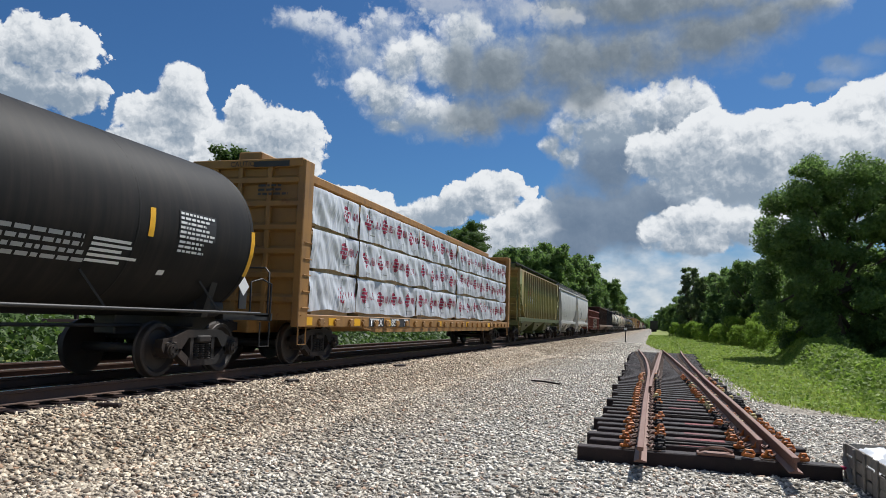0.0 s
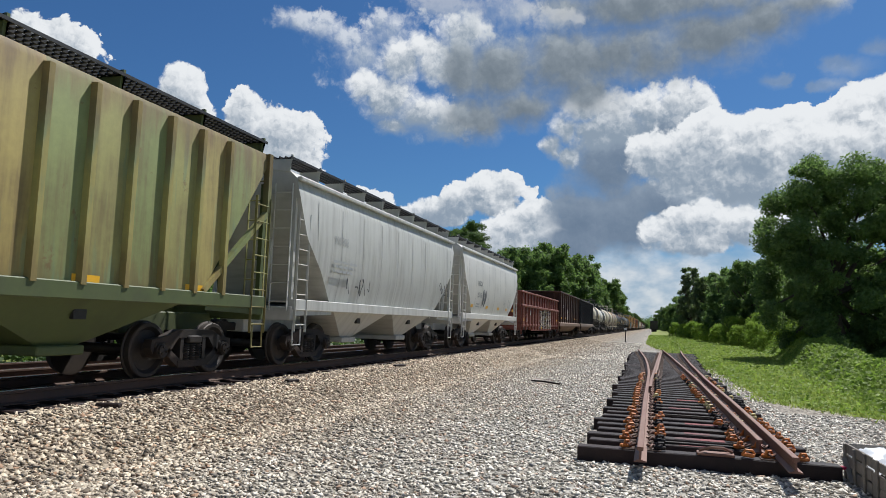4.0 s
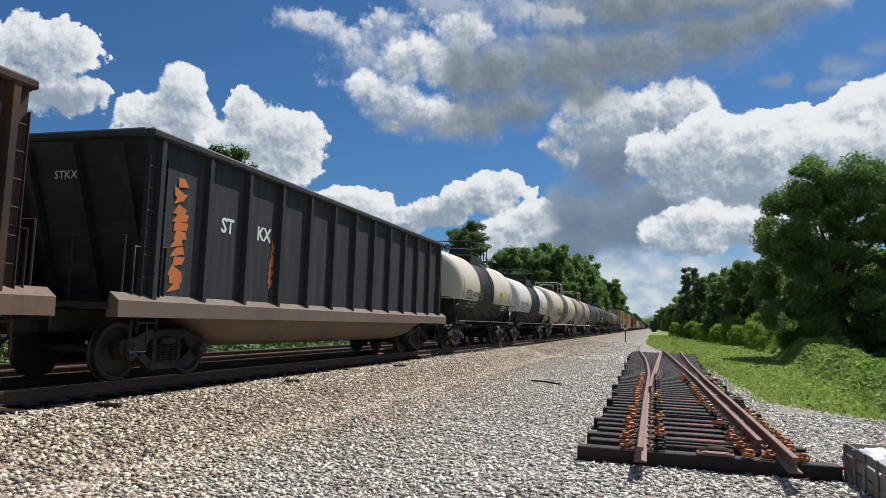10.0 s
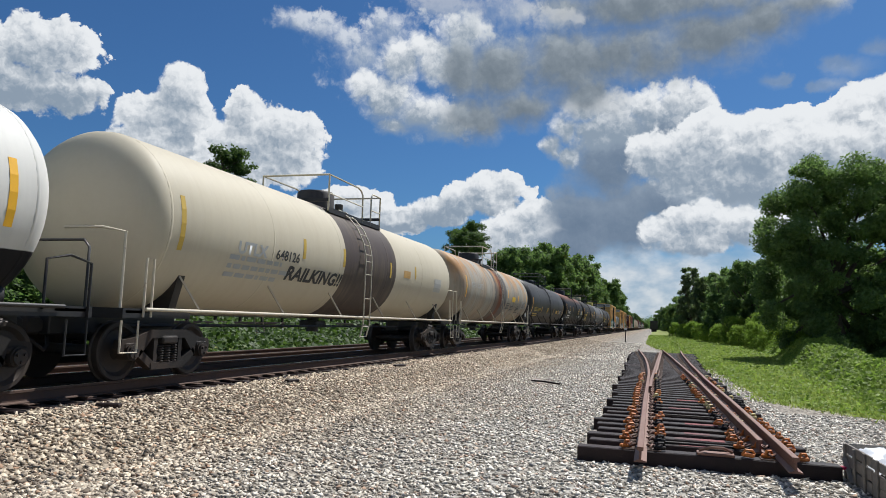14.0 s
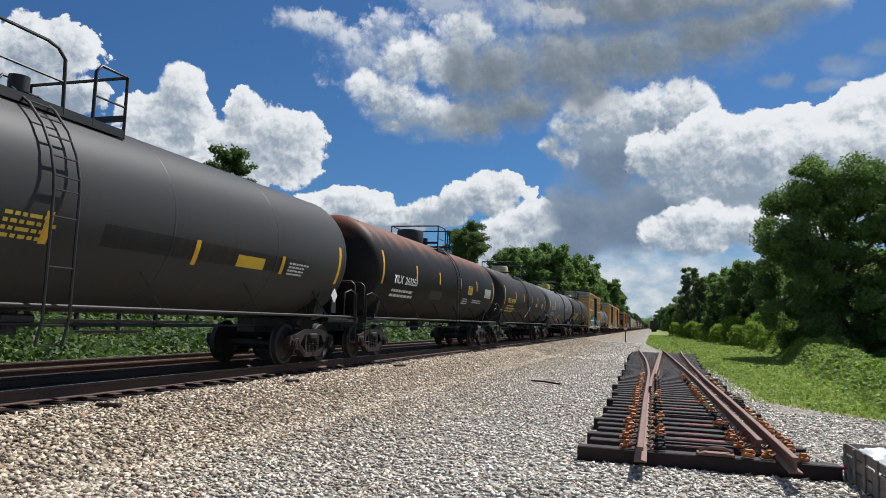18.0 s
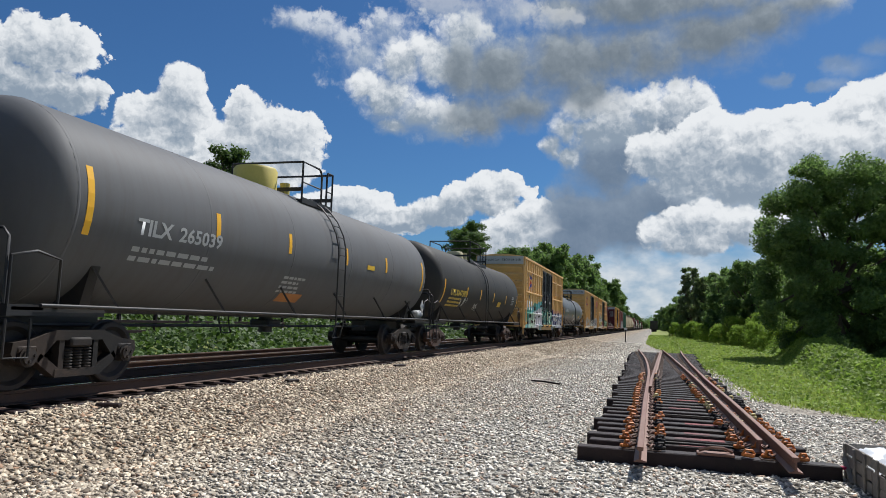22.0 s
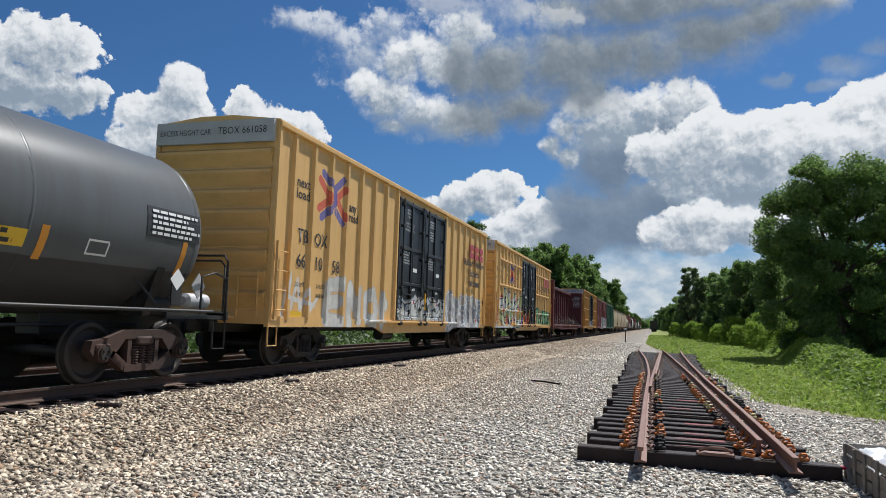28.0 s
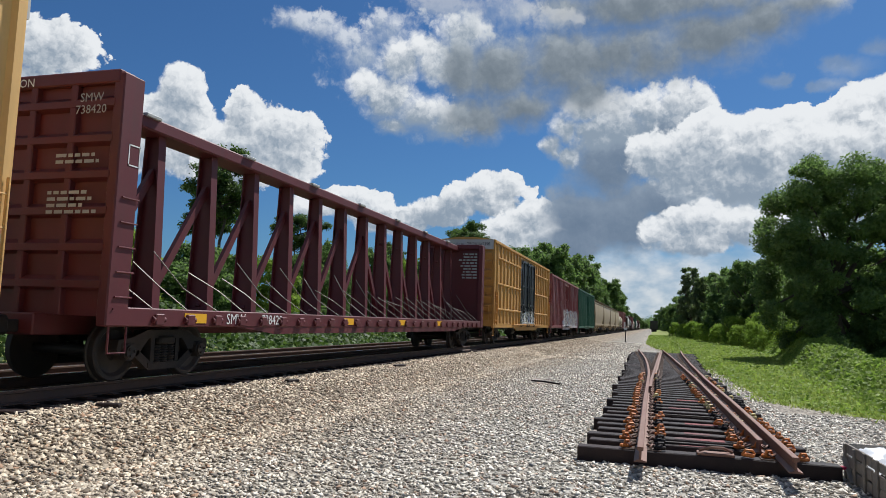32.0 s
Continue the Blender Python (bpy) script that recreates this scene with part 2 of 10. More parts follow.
# ---------------------------------------------------------------- materials
def material(name, base, rough=0.6, metal=0.0, grain=0.12, scale=6.0, dirt=None, dirt_amount=0.0, streak=0.0,
             bump=0.0, bump_scale=40.0, rust=0.0, spec=0.5, paint=None, island=0.0, chips=0.0):
    """A weathered surface: large stains, fine grain, streaks that run down, rust and chips, and relief."""
    m = bpy.data.materials.new(name)
    m.use_nodes = True
    n = Nodes(m.node_tree)
    at = n.coords("Object")
    col = base if paint is None else paint(n, at)
    if paint is None:
        col = n.mix(0.0, base, base)
    big = n.noise(at, scale * 0.15, 4, 0.6)
    small = n.noise(at, scale * 3.0, 5, 0.7)
    tone = n.math("ADD", n.math("MULTIPLY", n.math("SUBTRACT", big, 0.5), 2 * grain), n.math("MULTIPLY", n.math("SUBTRACT", small, 0.5), 1.4 * grain))
    if island:
        geo = n.add("ShaderNodeNewGeometry").outputs["Random Per Island"]
        tone = n.math("ADD", tone, n.math("MULTIPLY", n.math("SUBTRACT", geo, 0.5), island))
    col = n.vec("SCALE", col, scale=n.math("ADD", 1.0, tone))
    if dirt is not None:
        x, y, z = n.split(at)[:3]
        run = n.noise(n.join(x, n.math("MULTIPLY", y, 7.0), n.math("MULTIPLY", z, 0.5)), 1.0, 4, 0.6)
        blot = n.noise(at, 0.7, 5, 0.65)
        amount = n.math("ADD", n.math("MULTIPLY", run, streak), n.math("MULTIPLY", blot, 1.0 - streak))
        amount = n.math("MULTIPLY", n.ramp(amount, 0.42, 0.72), dirt_amount)
        col = n.mix(amount, col, dirt)
    r = rough
    if rust or chips:
        spots = n.noise(at, 2.3, 8, 0.72)
        mask = n.ramp(spots, 0.66 - 0.3 * rust, 0.72 - 0.3 * rust)
        mask = n.math("MULTIPLY", mask, min(1.0, 0.4 + rust + chips))
        rusty = n.mix(n.noise(at, 9.0, 4), (0.09, 0.035, 0.018), (0.24, 0.10, 0.045))
        col = n.mix(mask, col, rusty)
        r = n.math("ADD", rough, n.math("MULTIPLY", mask, 0.9 - rough))
    b = n.add("ShaderNodeBsdfPrincipled")
    n.put(b.inputs["Base Color"], col)
    n.put(b.inputs["Roughness"], r)
    b.inputs["Metallic"].default_value = metal
    b.inputs["Specular IOR Level"].default_value = spec
    if bump:
        n.put(b.inputs["Normal"], n.bump(n.noise(at, bump_scale, 5, 0.65), bump, 0.02))
    out = n.add("ShaderNodeOutputMaterial")
    n.tree.links.new(b.outputs[0], out.inputs[0])
    return m


def leafy(name, dark, light, scale=0.35, trans=0.35):
    m = bpy.data.materials.new(name)
    m.use_nodes = True
    n = Nodes(m.node_tree)
    at = n.coords("Object")
    geo = n.add("ShaderNodeNewGeometry").outputs["Random Per Island"]
    info = n.add("ShaderNodeObjectInfo").outputs["Random"]
    f = n.math("ADD", n.math("MULTIPLY", geo, 0.6), n.math("MULTIPLY", n.ramp(n.noise(at, scale, 3), 0.35, 0.65), 0.5), clamp=True)
    col = n.mix(f, dark, light)
    col = n.vec("SCALE", col, scale=n.math("ADD", 0.85, n.math("MULTIPLY", info, 0.3)))
    b = n.add("ShaderNodeBsdfPrincipled")
    n.put(b.inputs["Base Color"], col)
    b.inputs["Roughness"].default_value = 0.55
    b.inputs["Specular IOR Level"].default_value = 0.20
    t = n.add("ShaderNodeBsdfTranslucent")
    n.put(t.inputs[0], n.mix(0.5, col, (0.15, 0.27, 0.04)))
    s = n.add("ShaderNodeMixShader")
    s.inputs[0].default_value = trans
    n.tree.links.new(b.outputs[0], s.inputs[1])
    n.tree.links.new(t.outputs[0], s.inputs[2])
    out = n.add("ShaderNodeOutputMaterial")
    n.tree.links.new(s.outputs[0], out.inputs[0])
    return m


STEEL_BLACK = material("black_steel", (0.014, 0.014, 0.015), 0.55, grain=0.3, dirt=(0.06, 0.046, 0.036), dirt_amount=0.45, bump=0.1)
TRUCK = material("truck_steel", (0.016, 0.0145, 0.0135), 0.7, grain=0.35, spec=0.3, dirt=(0.075, 0.050, 0.036), dirt_amount=0.65, bump=0.25, bump_scale=60)
TRUCK_RUST = material("rusty_truck_steel", (0.055, 0.036, 0.030), 0.8, grain=0.35, spec=0.3, dirt=(0.11, 0.058, 0.038), dirt_amount=0.6, bump=0.25, bump_scale=60)
WHEEL = material("wheel_steel", (0.035, 0.029, 0.026), 0.6, metal=0.3, grain=0.3, dirt=(0.10, 0.07, 0.05), dirt_amount=0.6, bump=0.15)
TREAD = material("bright_tread", (0.42, 0.41, 0.40), 0.28, metal=0.9)
RAIL_SIDE = material("rail_side", (0.10, 0.055, 0.035), 0.8, grain=0.3, scale=8, dirt=(0.05, 0.035, 0.03), dirt_amount=0.7, bump=0.2)
RAIL_TOP = material("rail_top", (0.45, 0.44, 0.43), 0.25, metal=0.95, grain=0.1)
RUST_RAIL = material("brown_rail", (0.17, 0.085, 0.06), 0.55, metal=0.25, grain=0.3, scale=8, dirt=(0.20, 0.125, 0.09), dirt_amount=0.6, bump=0.15)
TIE = material("dark_tie", (0.020, 0.013, 0.013), 0.55, grain=0.45, scale=10, spec=0.22, dirt=(0.060, 0.034, 0.030), dirt_amount=0.5, bump=0.3, bump_scale=25)
WHITE_MARK = material("white_lettering", (0.72, 0.72, 0.70), 0.6, grain=0.1)
GREY_MARK = material("faded_lettering", (0.36, 0.37, 0.37), 0.6, grain=0.1)
BLACK_MARK = material("black_lettering", (0.03, 0.03, 0.032), 0.6)
YELLOW_MARK = material("yellow_marking", (0.80, 0.42, 0.02), 0.45, grain=0.1)
YELLOW_LETTER = material("yellow_lettering", (0.62, 0.43, 0.05), 0.55)
RED_MARK = material("faded_red_marking", (0.42, 0.06, 0.08), 0.6, grain=0.25)
MAGENTA_MARK = material("crimson_marking", (0.33, 0.012, 0.055), 0.6)


# ---------------------------------------------------------------- mesh helpers
class Shape:
    """Collects simple solids into one mesh."""

    def __init__(self):
        self.v, self.f = [], []

    def poly(self, verts, faces):
        k = len(self.v)
        self.v += [tuple(p) for p in verts]
        self.f += [tuple(i + k for i in f) for f in faces]
        return self

    def box(self, x0, x1, y0, y1, z0, z1):
        return self.poly([(x, y, z) for z in (z0, z1) for y in (y0, y1) for x in (x0, x1)],
                         [(0, 2, 3, 1), (4, 5, 7, 6), (0, 1, 5, 4), (2, 6, 7, 3), (0, 4, 6, 2), (1, 3, 7, 5)])

    def cbox(self, x0, x1, y0, y1, z0, z1, c=0.01):
        """A box with chamfered edges."""
        lo, hi = (x0, y0, z0), (x1, y1, z1)
        v, at = [], {}
        for i in range(8):
            s = [(i >> a) & 1 for a in range(3)]
            for a in range(3):
                p = [(hi[b] - c if s[b] else lo[b] + c) for b in range(3)]
                p[a] = hi[a] if s[a] else lo[a]
                at[i, a] = len(v)
                v.append(p)
        f = []
        for a in range(3):
            b, d = (a + 1) % 3, (a + 2) % 3
            for s in (0, 1):
                q = [(s << a) | (j << b) | (k << d) for j, k in ((0, 0), (1, 0), (1, 1), (0, 1))]
                q = [at[i, a] for i in q]
                f.append(q if s else q[::-1])
        for a in range(3):
            b, d = (a + 1) % 3, (a + 2) % 3
            for j in (0, 1):
                for k in (0, 1):
                    i0 = (j << b) | (k << d)
                    i1 = i0 | (1 << a)
                    q = [at[i0, b], at[i1, b], at[i1, d], at[i0, d]]
                    f.append(q if j == k else q[::-1])
        for i in range(8):
            t = [at[i, 0], at[i, 1], at[i, 2]]
            f.append(t if bin(i).count("1") % 2 else t[::-1])
        return self.poly(v, f)

    def extrude(self, outline, axis, lo, hi):
        """A closed outline, in the two other axes in order, from lo to hi along the axis."""
        n = len(outline)

        def put(p, t):
            return {"x": (t, p[0], p[1]), "y": (p[0], t, p[1]), "z": (p[0], p[1], t)}[axis]
        v = [put(p, lo) for p in outline] + [put(p, hi) for p in outline]
        f = [tuple(range(n))[::-1], tuple(range(n, 2 * n))]
        f += [(i, (i + 1) % n, n + (i + 1) % n, n + i) for i in range(n)]
        return self.poly(v, f)

    def cyl(self, p, q, r, n=12, r2=None):
        p, q = Vector(p), Vector(q)
        d = (q - p).normalized()
        a = d.orthogonal().normalized()
        b = d.cross(a)
        r2 = r if r2 is None else r2
        v = [p + (a * math.cos(2 * math.pi * i / n) + b * math.sin(2 * math.pi * i / n)) * r for i in range(n)]
        v += [q + (a * math.cos(2 * math.pi * i / n) + b * math.sin(2 * math.pi * i / n)) * r2 for i in range(n)]
        f = [tuple(range(n))[::-1], tuple(range(n, 2 * n))]
        f += [(i, (i + 1) % n, n + (i + 1) % n, n + i) for i in range(n)]
        return self.poly(v, f)

    def tube(self, points, r=0.018, n=6):
        pts = [Vector(p) for p in points]
        v, f = [], []
        a = None
        for i, p in enumerate(pts):
            d = (pts[min(i + 1, len(pts) - 1)] - pts[max(i - 1, 0)]).normalized()
            a = d.orthogonal().normalized() if a is None else (a - d * a.dot(d)).normalized()
            b = d.cross(a)
            v += [p + (a * math.cos(2 * math.pi * k / n) + b * math.sin(2 * math.pi * k / n)) * r for k in range(n)]
        for i in range(len(pts) - 1):
            f += [(i * n + k, i * n + (k + 1) % n, (i + 1) * n + (k + 1) % n, (i + 1) * n + k) for k in range(n)]
        f += [tuple(range(n))[::-1], tuple(range(len(v) - n, len(v)))]
        return self.poly(v, f)

    def beam(self, p, q, w, h, up=(0, 0, 1)):
        p, q, up = Vector(p), Vector(q), Vector(up)
        d = (q - p).normalized()
        s = d.cross(up).normalized() * (w / 2)
        u = s.cross(d).normalized() * (h / 2)
        v = [e + i * s + j * u for e in (p, q) for i, j in ((-1, -1), (1, -1), (1, 1), (-1, 1))]
        return self.poly(v, [(0, 1, 2, 3), (7, 6, 5, 4), (0, 4, 5, 1), (1, 5, 6, 2), (2, 6, 7, 3), (3, 7, 4, 0)])

    def lathe(self, profile, axis, centre, n=32):
        """profile: rows of (place along the axis, radius)."""
        cx, cy, cz = centre
        v, f = [], []
        for t, r in profile:
            for k in range(n):
                c, s = r * math.cos(2 * math.pi * k / n), r * math.sin(2 * math.pi * k / n)
                v.append((cx + t, cy + c, cz + s) if axis == "x" else (cx + c, cy + t, cz + s) if axis == "y" else (cx + c, cy + s, cz + t))
        m = len(profile)
        for i in range(m - 1):
            for k in range(n):
                q = (i * n + k, i * n + (k + 1) % n, (i + 1) * n + (k + 1) % n, (i + 1) * n + k)
                f.append(q[::-1] if axis == "y" else q)
        f += [tuple(range(n)), tuple(range((m - 1) * n, m * n))]
        return self.poly(v, f)

    def mesh(self, name, mat, smooth=0):
        me = bpy.data.meshes.new(name)
        me.from_pydata(self.v, [], self.f)
        me.update()
        bm = bmesh.new()
        bm.from_mesh(me)
        bmesh.ops.recalc_face_normals(bm, faces=bm.faces)
        bm.to_mesh(me)
        bm.free()
        if smooth:
            me.polygons.foreach_set("use_smooth", [True] * len(me.polygons))
            me.set_sharp_from_angle(angle=radians(smooth))
        me.materials.append(mat)
        return me


def part(name, shape, mat, parent, label="", smooth=0, at=(0, 0, 0)):
    """ONE mesh object under a thing or a part. shape: a Shape, or a mesh to be shared."""
    me = shape if isinstance(shape, bpy.types.Mesh) else shape.mesh(name, mat, smooth)
    ob = new(name, me)
    ob.parent = parent
    ob.location = at
    if label:
        ob["label"] = label
    return ob


def thing(name, label, category, group="", kind="", at=(0, 0, 0)):
    ob = new(name)
    ob.empty_display_size = 0.2
    ob.location = at
    return tagged(ob, label, category, group, kind)


def solid(name, shape, mat, label, category, group="", kind="", smooth=0, at=(0, 0, 0)):
    ob = new(name, shape if isinstance(shape, bpy.types.Mesh) else shape.mesh(name, mat, smooth))
    ob.location = at
    return tagged(ob, label, category, group, kind)


def letters(words, size, mat, parent, spot, name="lettering", spread=1.0, slant=0.0, bold=0.0, squeeze=1.0, fit=None):
    """Words laid on a surface: spot(u, v) gives the place, u along the line, v upwards."""
    cu = bpy.data.curves.new(name, "FONT")
    cu.body, cu.size, cu.space_character, cu.shear, cu.offset = words, size / 0.70, spread, slant, bold
    cu.resolution_u = 2
    tmp = new("tmp", cu)
    me = bpy.data.meshes.new_from_object(tmp)
    bpy.data.objects.remove(tmp)
    bpy.data.curves.remove(cu)
    if fit is not None:
        xs = [v.co.x for v in me.vertices]
        squeeze = fit / (max(xs) - min(xs))
    for v in me.vertices:
        v.co = spot(v.co.x * squeeze, v.co.y)
    me.materials.clear()
    me.materials.append(mat)
    me.name = name
    ob = new(name, me)
    ob.parent = parent
    return ob


def bars(rows, mat, parent, spot, name="lettering"):
    """Writing too small to read: rows of (u0, u1, v, height)."""
    s = Shape()
    for u0, u1, v, h in rows:
        n = max(1, int((u1 - u0) / 0.25))
        for i in range(n):
            a, b = u0 + (u1 - u0) * i / n, u0 + (u1 - u0) * (i + 1) / n
            s.poly([spot(a, v), spot(b, v), spot(b, v + h), spot(a, v + h)], [(0, 1, 2, 3)])
    return part(name, s, mat, parent)


def scribble(width, height, n, rng):
    """Rows of bars that read as lines of small writing of uneven length."""
    rows = []
    for i in range(n):
        v = -i * height * 1.9
        u = 0.0
        end = width * rng.uniform(0.7, 1.0)
        while u < end:
            w = height * rng.uniform(1.2, 4.0)
            rows.append((u, min(u + w, end), v, height))
            u += w + height * 0.7
    return rows


# ---------------------------------------------------------------- ground
def ground_z(x, y):
    """Height of the ground: the ballast bed of the tracks, the road beside it and the bank."""
    if x > -5.2:
        z = GZ
    elif x > -7.3:
        k = (x + 7.3) / 2.1
        z = -0.24 + (GZ + 0.24) * (k * k * (3 - 2 * k))
    elif x > -10.6:
        z = -0.24
    elif x > -14.8:
        z = -0.24 + (Z2 - 0.0) * min(1, (-10.6 - x) / 0.8)
    elif x > -17.5:
        z = -0.40 - 0.45 * (-14.8 - x) / 2.7
    else:
        z = -0.85 + 0.10 * min(10, -17.5 - x)
    lip = 6.0 + 0.11 * max(0.0, y - 16)
    if x > lip:
        far = min(1.0, (x - lip) / 6.0)
        z -= 2.2 * far * far * (3 - 2 * far)
    return z


def ground_paint(n, at):
    x, y, z = n.split(at)[:3]
    wob = n.math("MULTIPLY", n.math("SUBTRACT", n.noise(at, 0.45, 5, 0.65), 0.5), 3.2)
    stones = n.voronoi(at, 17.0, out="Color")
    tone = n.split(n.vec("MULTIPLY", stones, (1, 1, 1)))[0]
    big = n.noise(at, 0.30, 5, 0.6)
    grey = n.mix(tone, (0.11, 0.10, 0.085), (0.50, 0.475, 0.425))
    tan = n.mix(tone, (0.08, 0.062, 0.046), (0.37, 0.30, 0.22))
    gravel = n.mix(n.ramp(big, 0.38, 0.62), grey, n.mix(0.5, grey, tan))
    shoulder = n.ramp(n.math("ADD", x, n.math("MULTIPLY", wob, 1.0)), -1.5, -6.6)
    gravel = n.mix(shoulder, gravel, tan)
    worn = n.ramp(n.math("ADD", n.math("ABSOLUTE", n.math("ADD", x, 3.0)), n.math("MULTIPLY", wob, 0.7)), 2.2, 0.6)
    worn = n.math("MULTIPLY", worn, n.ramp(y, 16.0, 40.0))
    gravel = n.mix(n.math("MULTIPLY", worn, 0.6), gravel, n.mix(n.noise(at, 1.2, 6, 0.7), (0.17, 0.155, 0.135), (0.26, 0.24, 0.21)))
    # gravel blends to dark brown from beside the near rail leftwards
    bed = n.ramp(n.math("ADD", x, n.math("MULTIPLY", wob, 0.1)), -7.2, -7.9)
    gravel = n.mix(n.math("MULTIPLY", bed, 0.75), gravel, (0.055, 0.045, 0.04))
    earth = n.mix(n.noise(at, 0.8, 6, 0.7), (0.13, 0.19, 0.035), (0.30, 0.30, 0.12))
    # grass begins right of a line that swings over to the road in the distance
    edge = n.math("SUBTRACT", 2.6, n.math("MULTIPLY", n.ramp(y, 26.0, 80.0, False), 3.1))
    near = n.math("MULTIPLY", n.ramp(y, 19.0, 13.0, False), 4.0)
    right = n.ramp(n.math("SUBTRACT", n.math("ADD", x, n.math("MULTIPLY", wob, 0.3)), n.math("ADD", edge, near)), -0.3, 0.5)
    left = n.ramp(n.math("ADD", x, wob), -14.6, -16.2)
    return n.mix(n.math("MAXIMUM", right, left), gravel, earth)


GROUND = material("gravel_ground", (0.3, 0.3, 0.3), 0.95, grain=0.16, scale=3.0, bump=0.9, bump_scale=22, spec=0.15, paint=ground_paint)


def make_ground():
    s = Shape()
    xs = [-3000, -900, -300, -120, -60, -40, -30, -24, -20, -17.5, -16, -14.8, -14, -12, -11.4, -10.6, -9, -7.9, -7.3]
    xs += [-7.3 + 0.3 * i for i in range(1, 8)] + [-4, -2, 0, 2, 4, 5, 6, 7, 8, 9, 10, 12, 14, 20, 40, 100, 300, 900, 3000]
    ys = [-600, -100, -30, -10, 0, 4, 8, 12, 16, 20, 25, 30, 40, 50, 65, 80, 100, 130, 170, 220, 300, 450, 700, 1200, 2500, 4000]
    v = [(x, y, ground_z(x, y)) for y in ys for x in xs]
    w = len(xs)
    f = [(j * w + i, j * w + i + 1, (j + 1) * w + i + 1, (j + 1) * w + i) for j in range(len(ys) - 1) for i in range(w - 1)]
    s.poly(v, f)
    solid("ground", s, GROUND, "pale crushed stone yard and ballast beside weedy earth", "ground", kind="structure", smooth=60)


make_ground()


def stone_paint(n, at):
    """Each stone its own tone; tan ballast by the track fades into greyer road stone."""
    x, y, z = n.split(at)[:3]
    geo = n.add("ShaderNodeNewGeometry").outputs["Random Per Island"]
    patch = n.math("MULTIPLY", n.math("SUBTRACT", n.noise(at, 0.45, 4, 0.6), 0.5), 5.0)
    k = n.ramp(n.math("ADD", x, patch), -6.6, -1.5)
    tan = n.mix(geo, (0.15, 0.112, 0.082), (0.76, 0.64, 0.48))
    grey = n.mix(geo, (0.25, 0.225, 0.185), (0.86, 0.80, 0.695))
    col = n.mix(k, tan, grey)
    red = n.math("GREATER_THAN", n.math("FRACT", n.math("MULTIPLY", geo, 37.0)), 0.93)
    return n.mix(n.math("MULTIPLY", red, 0.5), col, (0.42, 0.22, 0.12))


STONE = material("ballast_stone", (0.4, 0.4, 0.4), 0.9, grain=0.16, scale=12, bump=0.4, bump_scale=50, spec=0.2, paint=stone_paint)


def make_stones(name, mat, x0, x1, y0, y1, count, size, label, sparse=1.0):
    """Crushed stones strewn over the ground, denser towards the near end."""
    rng = np.random.default_rng(len(name) + count)
    base = np.array([(1, 1, 1), (-1, -1, 1), (-1, 1, -1), (1, -1, -1), (0.1, 1.3, -0.2), (-0.2, -1.25, -0.3)])
    hull = [(0, 4, 1), (0, 1, 5), (0, 5, 3), (0, 3, 4), (2, 1, 4), (2, 5, 1), (2, 3, 5), (2, 4, 3)]
    k = rng.random(count)
    y = y0 + (y1 - y0) * k ** sparse
    x = x0 + (x1 - x0) * rng.random(count)
    keep = ~((x > -0.95) & (x < 2.0) & (y > 9.3)) & ~((x > 2.6) & (y > 16.5))
    x, y = x[keep], y[keep]
    m = len(x)
    z = np.array([ground_z(a, b) for a, b in zip(x, y)])
    r = size * (0.55 + 0.9 * rng.random(m) ** 1.6)
    q = rng.normal(size=(m, 4))
    q /= np.linalg.norm(q, axis=1)[:, None]
    a, b, c, d = q.T
    rot = np.stack([np.stack([1 - 2 * (c * c + d * d), 2 * (b * c - a * d), 2 * (b * d + a * c)], -1),
                    np.stack([2 * (b * c + a * d), 1 - 2 * (b * b + d * d), 2 * (c * d - a * b)], -1),
                    np.stack([2 * (b * d - a * c), 2 * (c * d + a * b), 1 - 2 * (b * b + c * c)], -1)], 1)
    shape = base[None] * (0.55 + 0.5 * rng.random((m, 6, 1))) * (0.6 + 0.7 * rng.random((m, 1, 3)))
    p = np.einsum("mij,mkj->mki", rot, shape) * r[:, None, None] * np.array([1, 1, 0.66])
    p += np.stack([x, y, z + r * 0.18], -1)[:, None]
    verts = p.reshape(-1, 3)
    faces = (np.array(hull)[None] + (np.arange(m) * 6)[:, None, None]).reshape(-1, 3)
    me = bpy.data.meshes.new(name)
    me.vertices.add(len(verts))
    me.vertices.foreach_set("co", verts.ravel())
    me.loops.add(faces.size)
    me.loops.foreach_set("vertex_index", faces.ravel().astype(np.int32))
    me.polygons.add(len(faces))
    me.polygons.foreach_set("loop_start", np.arange(0, faces.size, 3, dtype=np.int32))
    me.polygons.foreach_set("loop_total", np.full(len(faces), 3, dtype=np.int32))
    me.update(calc_edges=True)
    me.validate()
    me.materials.append(mat)
    tagged(new(name, me), label, "gravel", kind="stuff")


make_stones("ballast", STONE, -7.75, -5.0, 4.5, 40, 42000, 0.030, "tan and grey crushed stone ballast along the track", 1.3)
make_stones("gravel", STONE, -5.4, 6.5, 4.5, 38, 105000, 0.027, "pale grey crushed gravel of the service road", 1.7)


make_stones("far_gravel", STONE, -7.3, 0.2, 37, 80, 22000, 0.040, "pale crushed gravel farther down the service road", 1.5)


# ---------------------------------------------------------------- tracks
def rail_outline(h=0.18, head=0.038, foot=0.076):
    return [(-foot, 0), (foot, 0), (foot, 0.012), (0.012, 0.03), (0.010, h - 0.05), (head, h - 0.038), (head, h - 0.006), (head - 0.008, h),
            (-head + 0.008, h), (-head, h - 0.006), (-head, h - 0.038), (-0.010, h - 0.05), (-0.012, 0.03), (-foot, 0.012)]


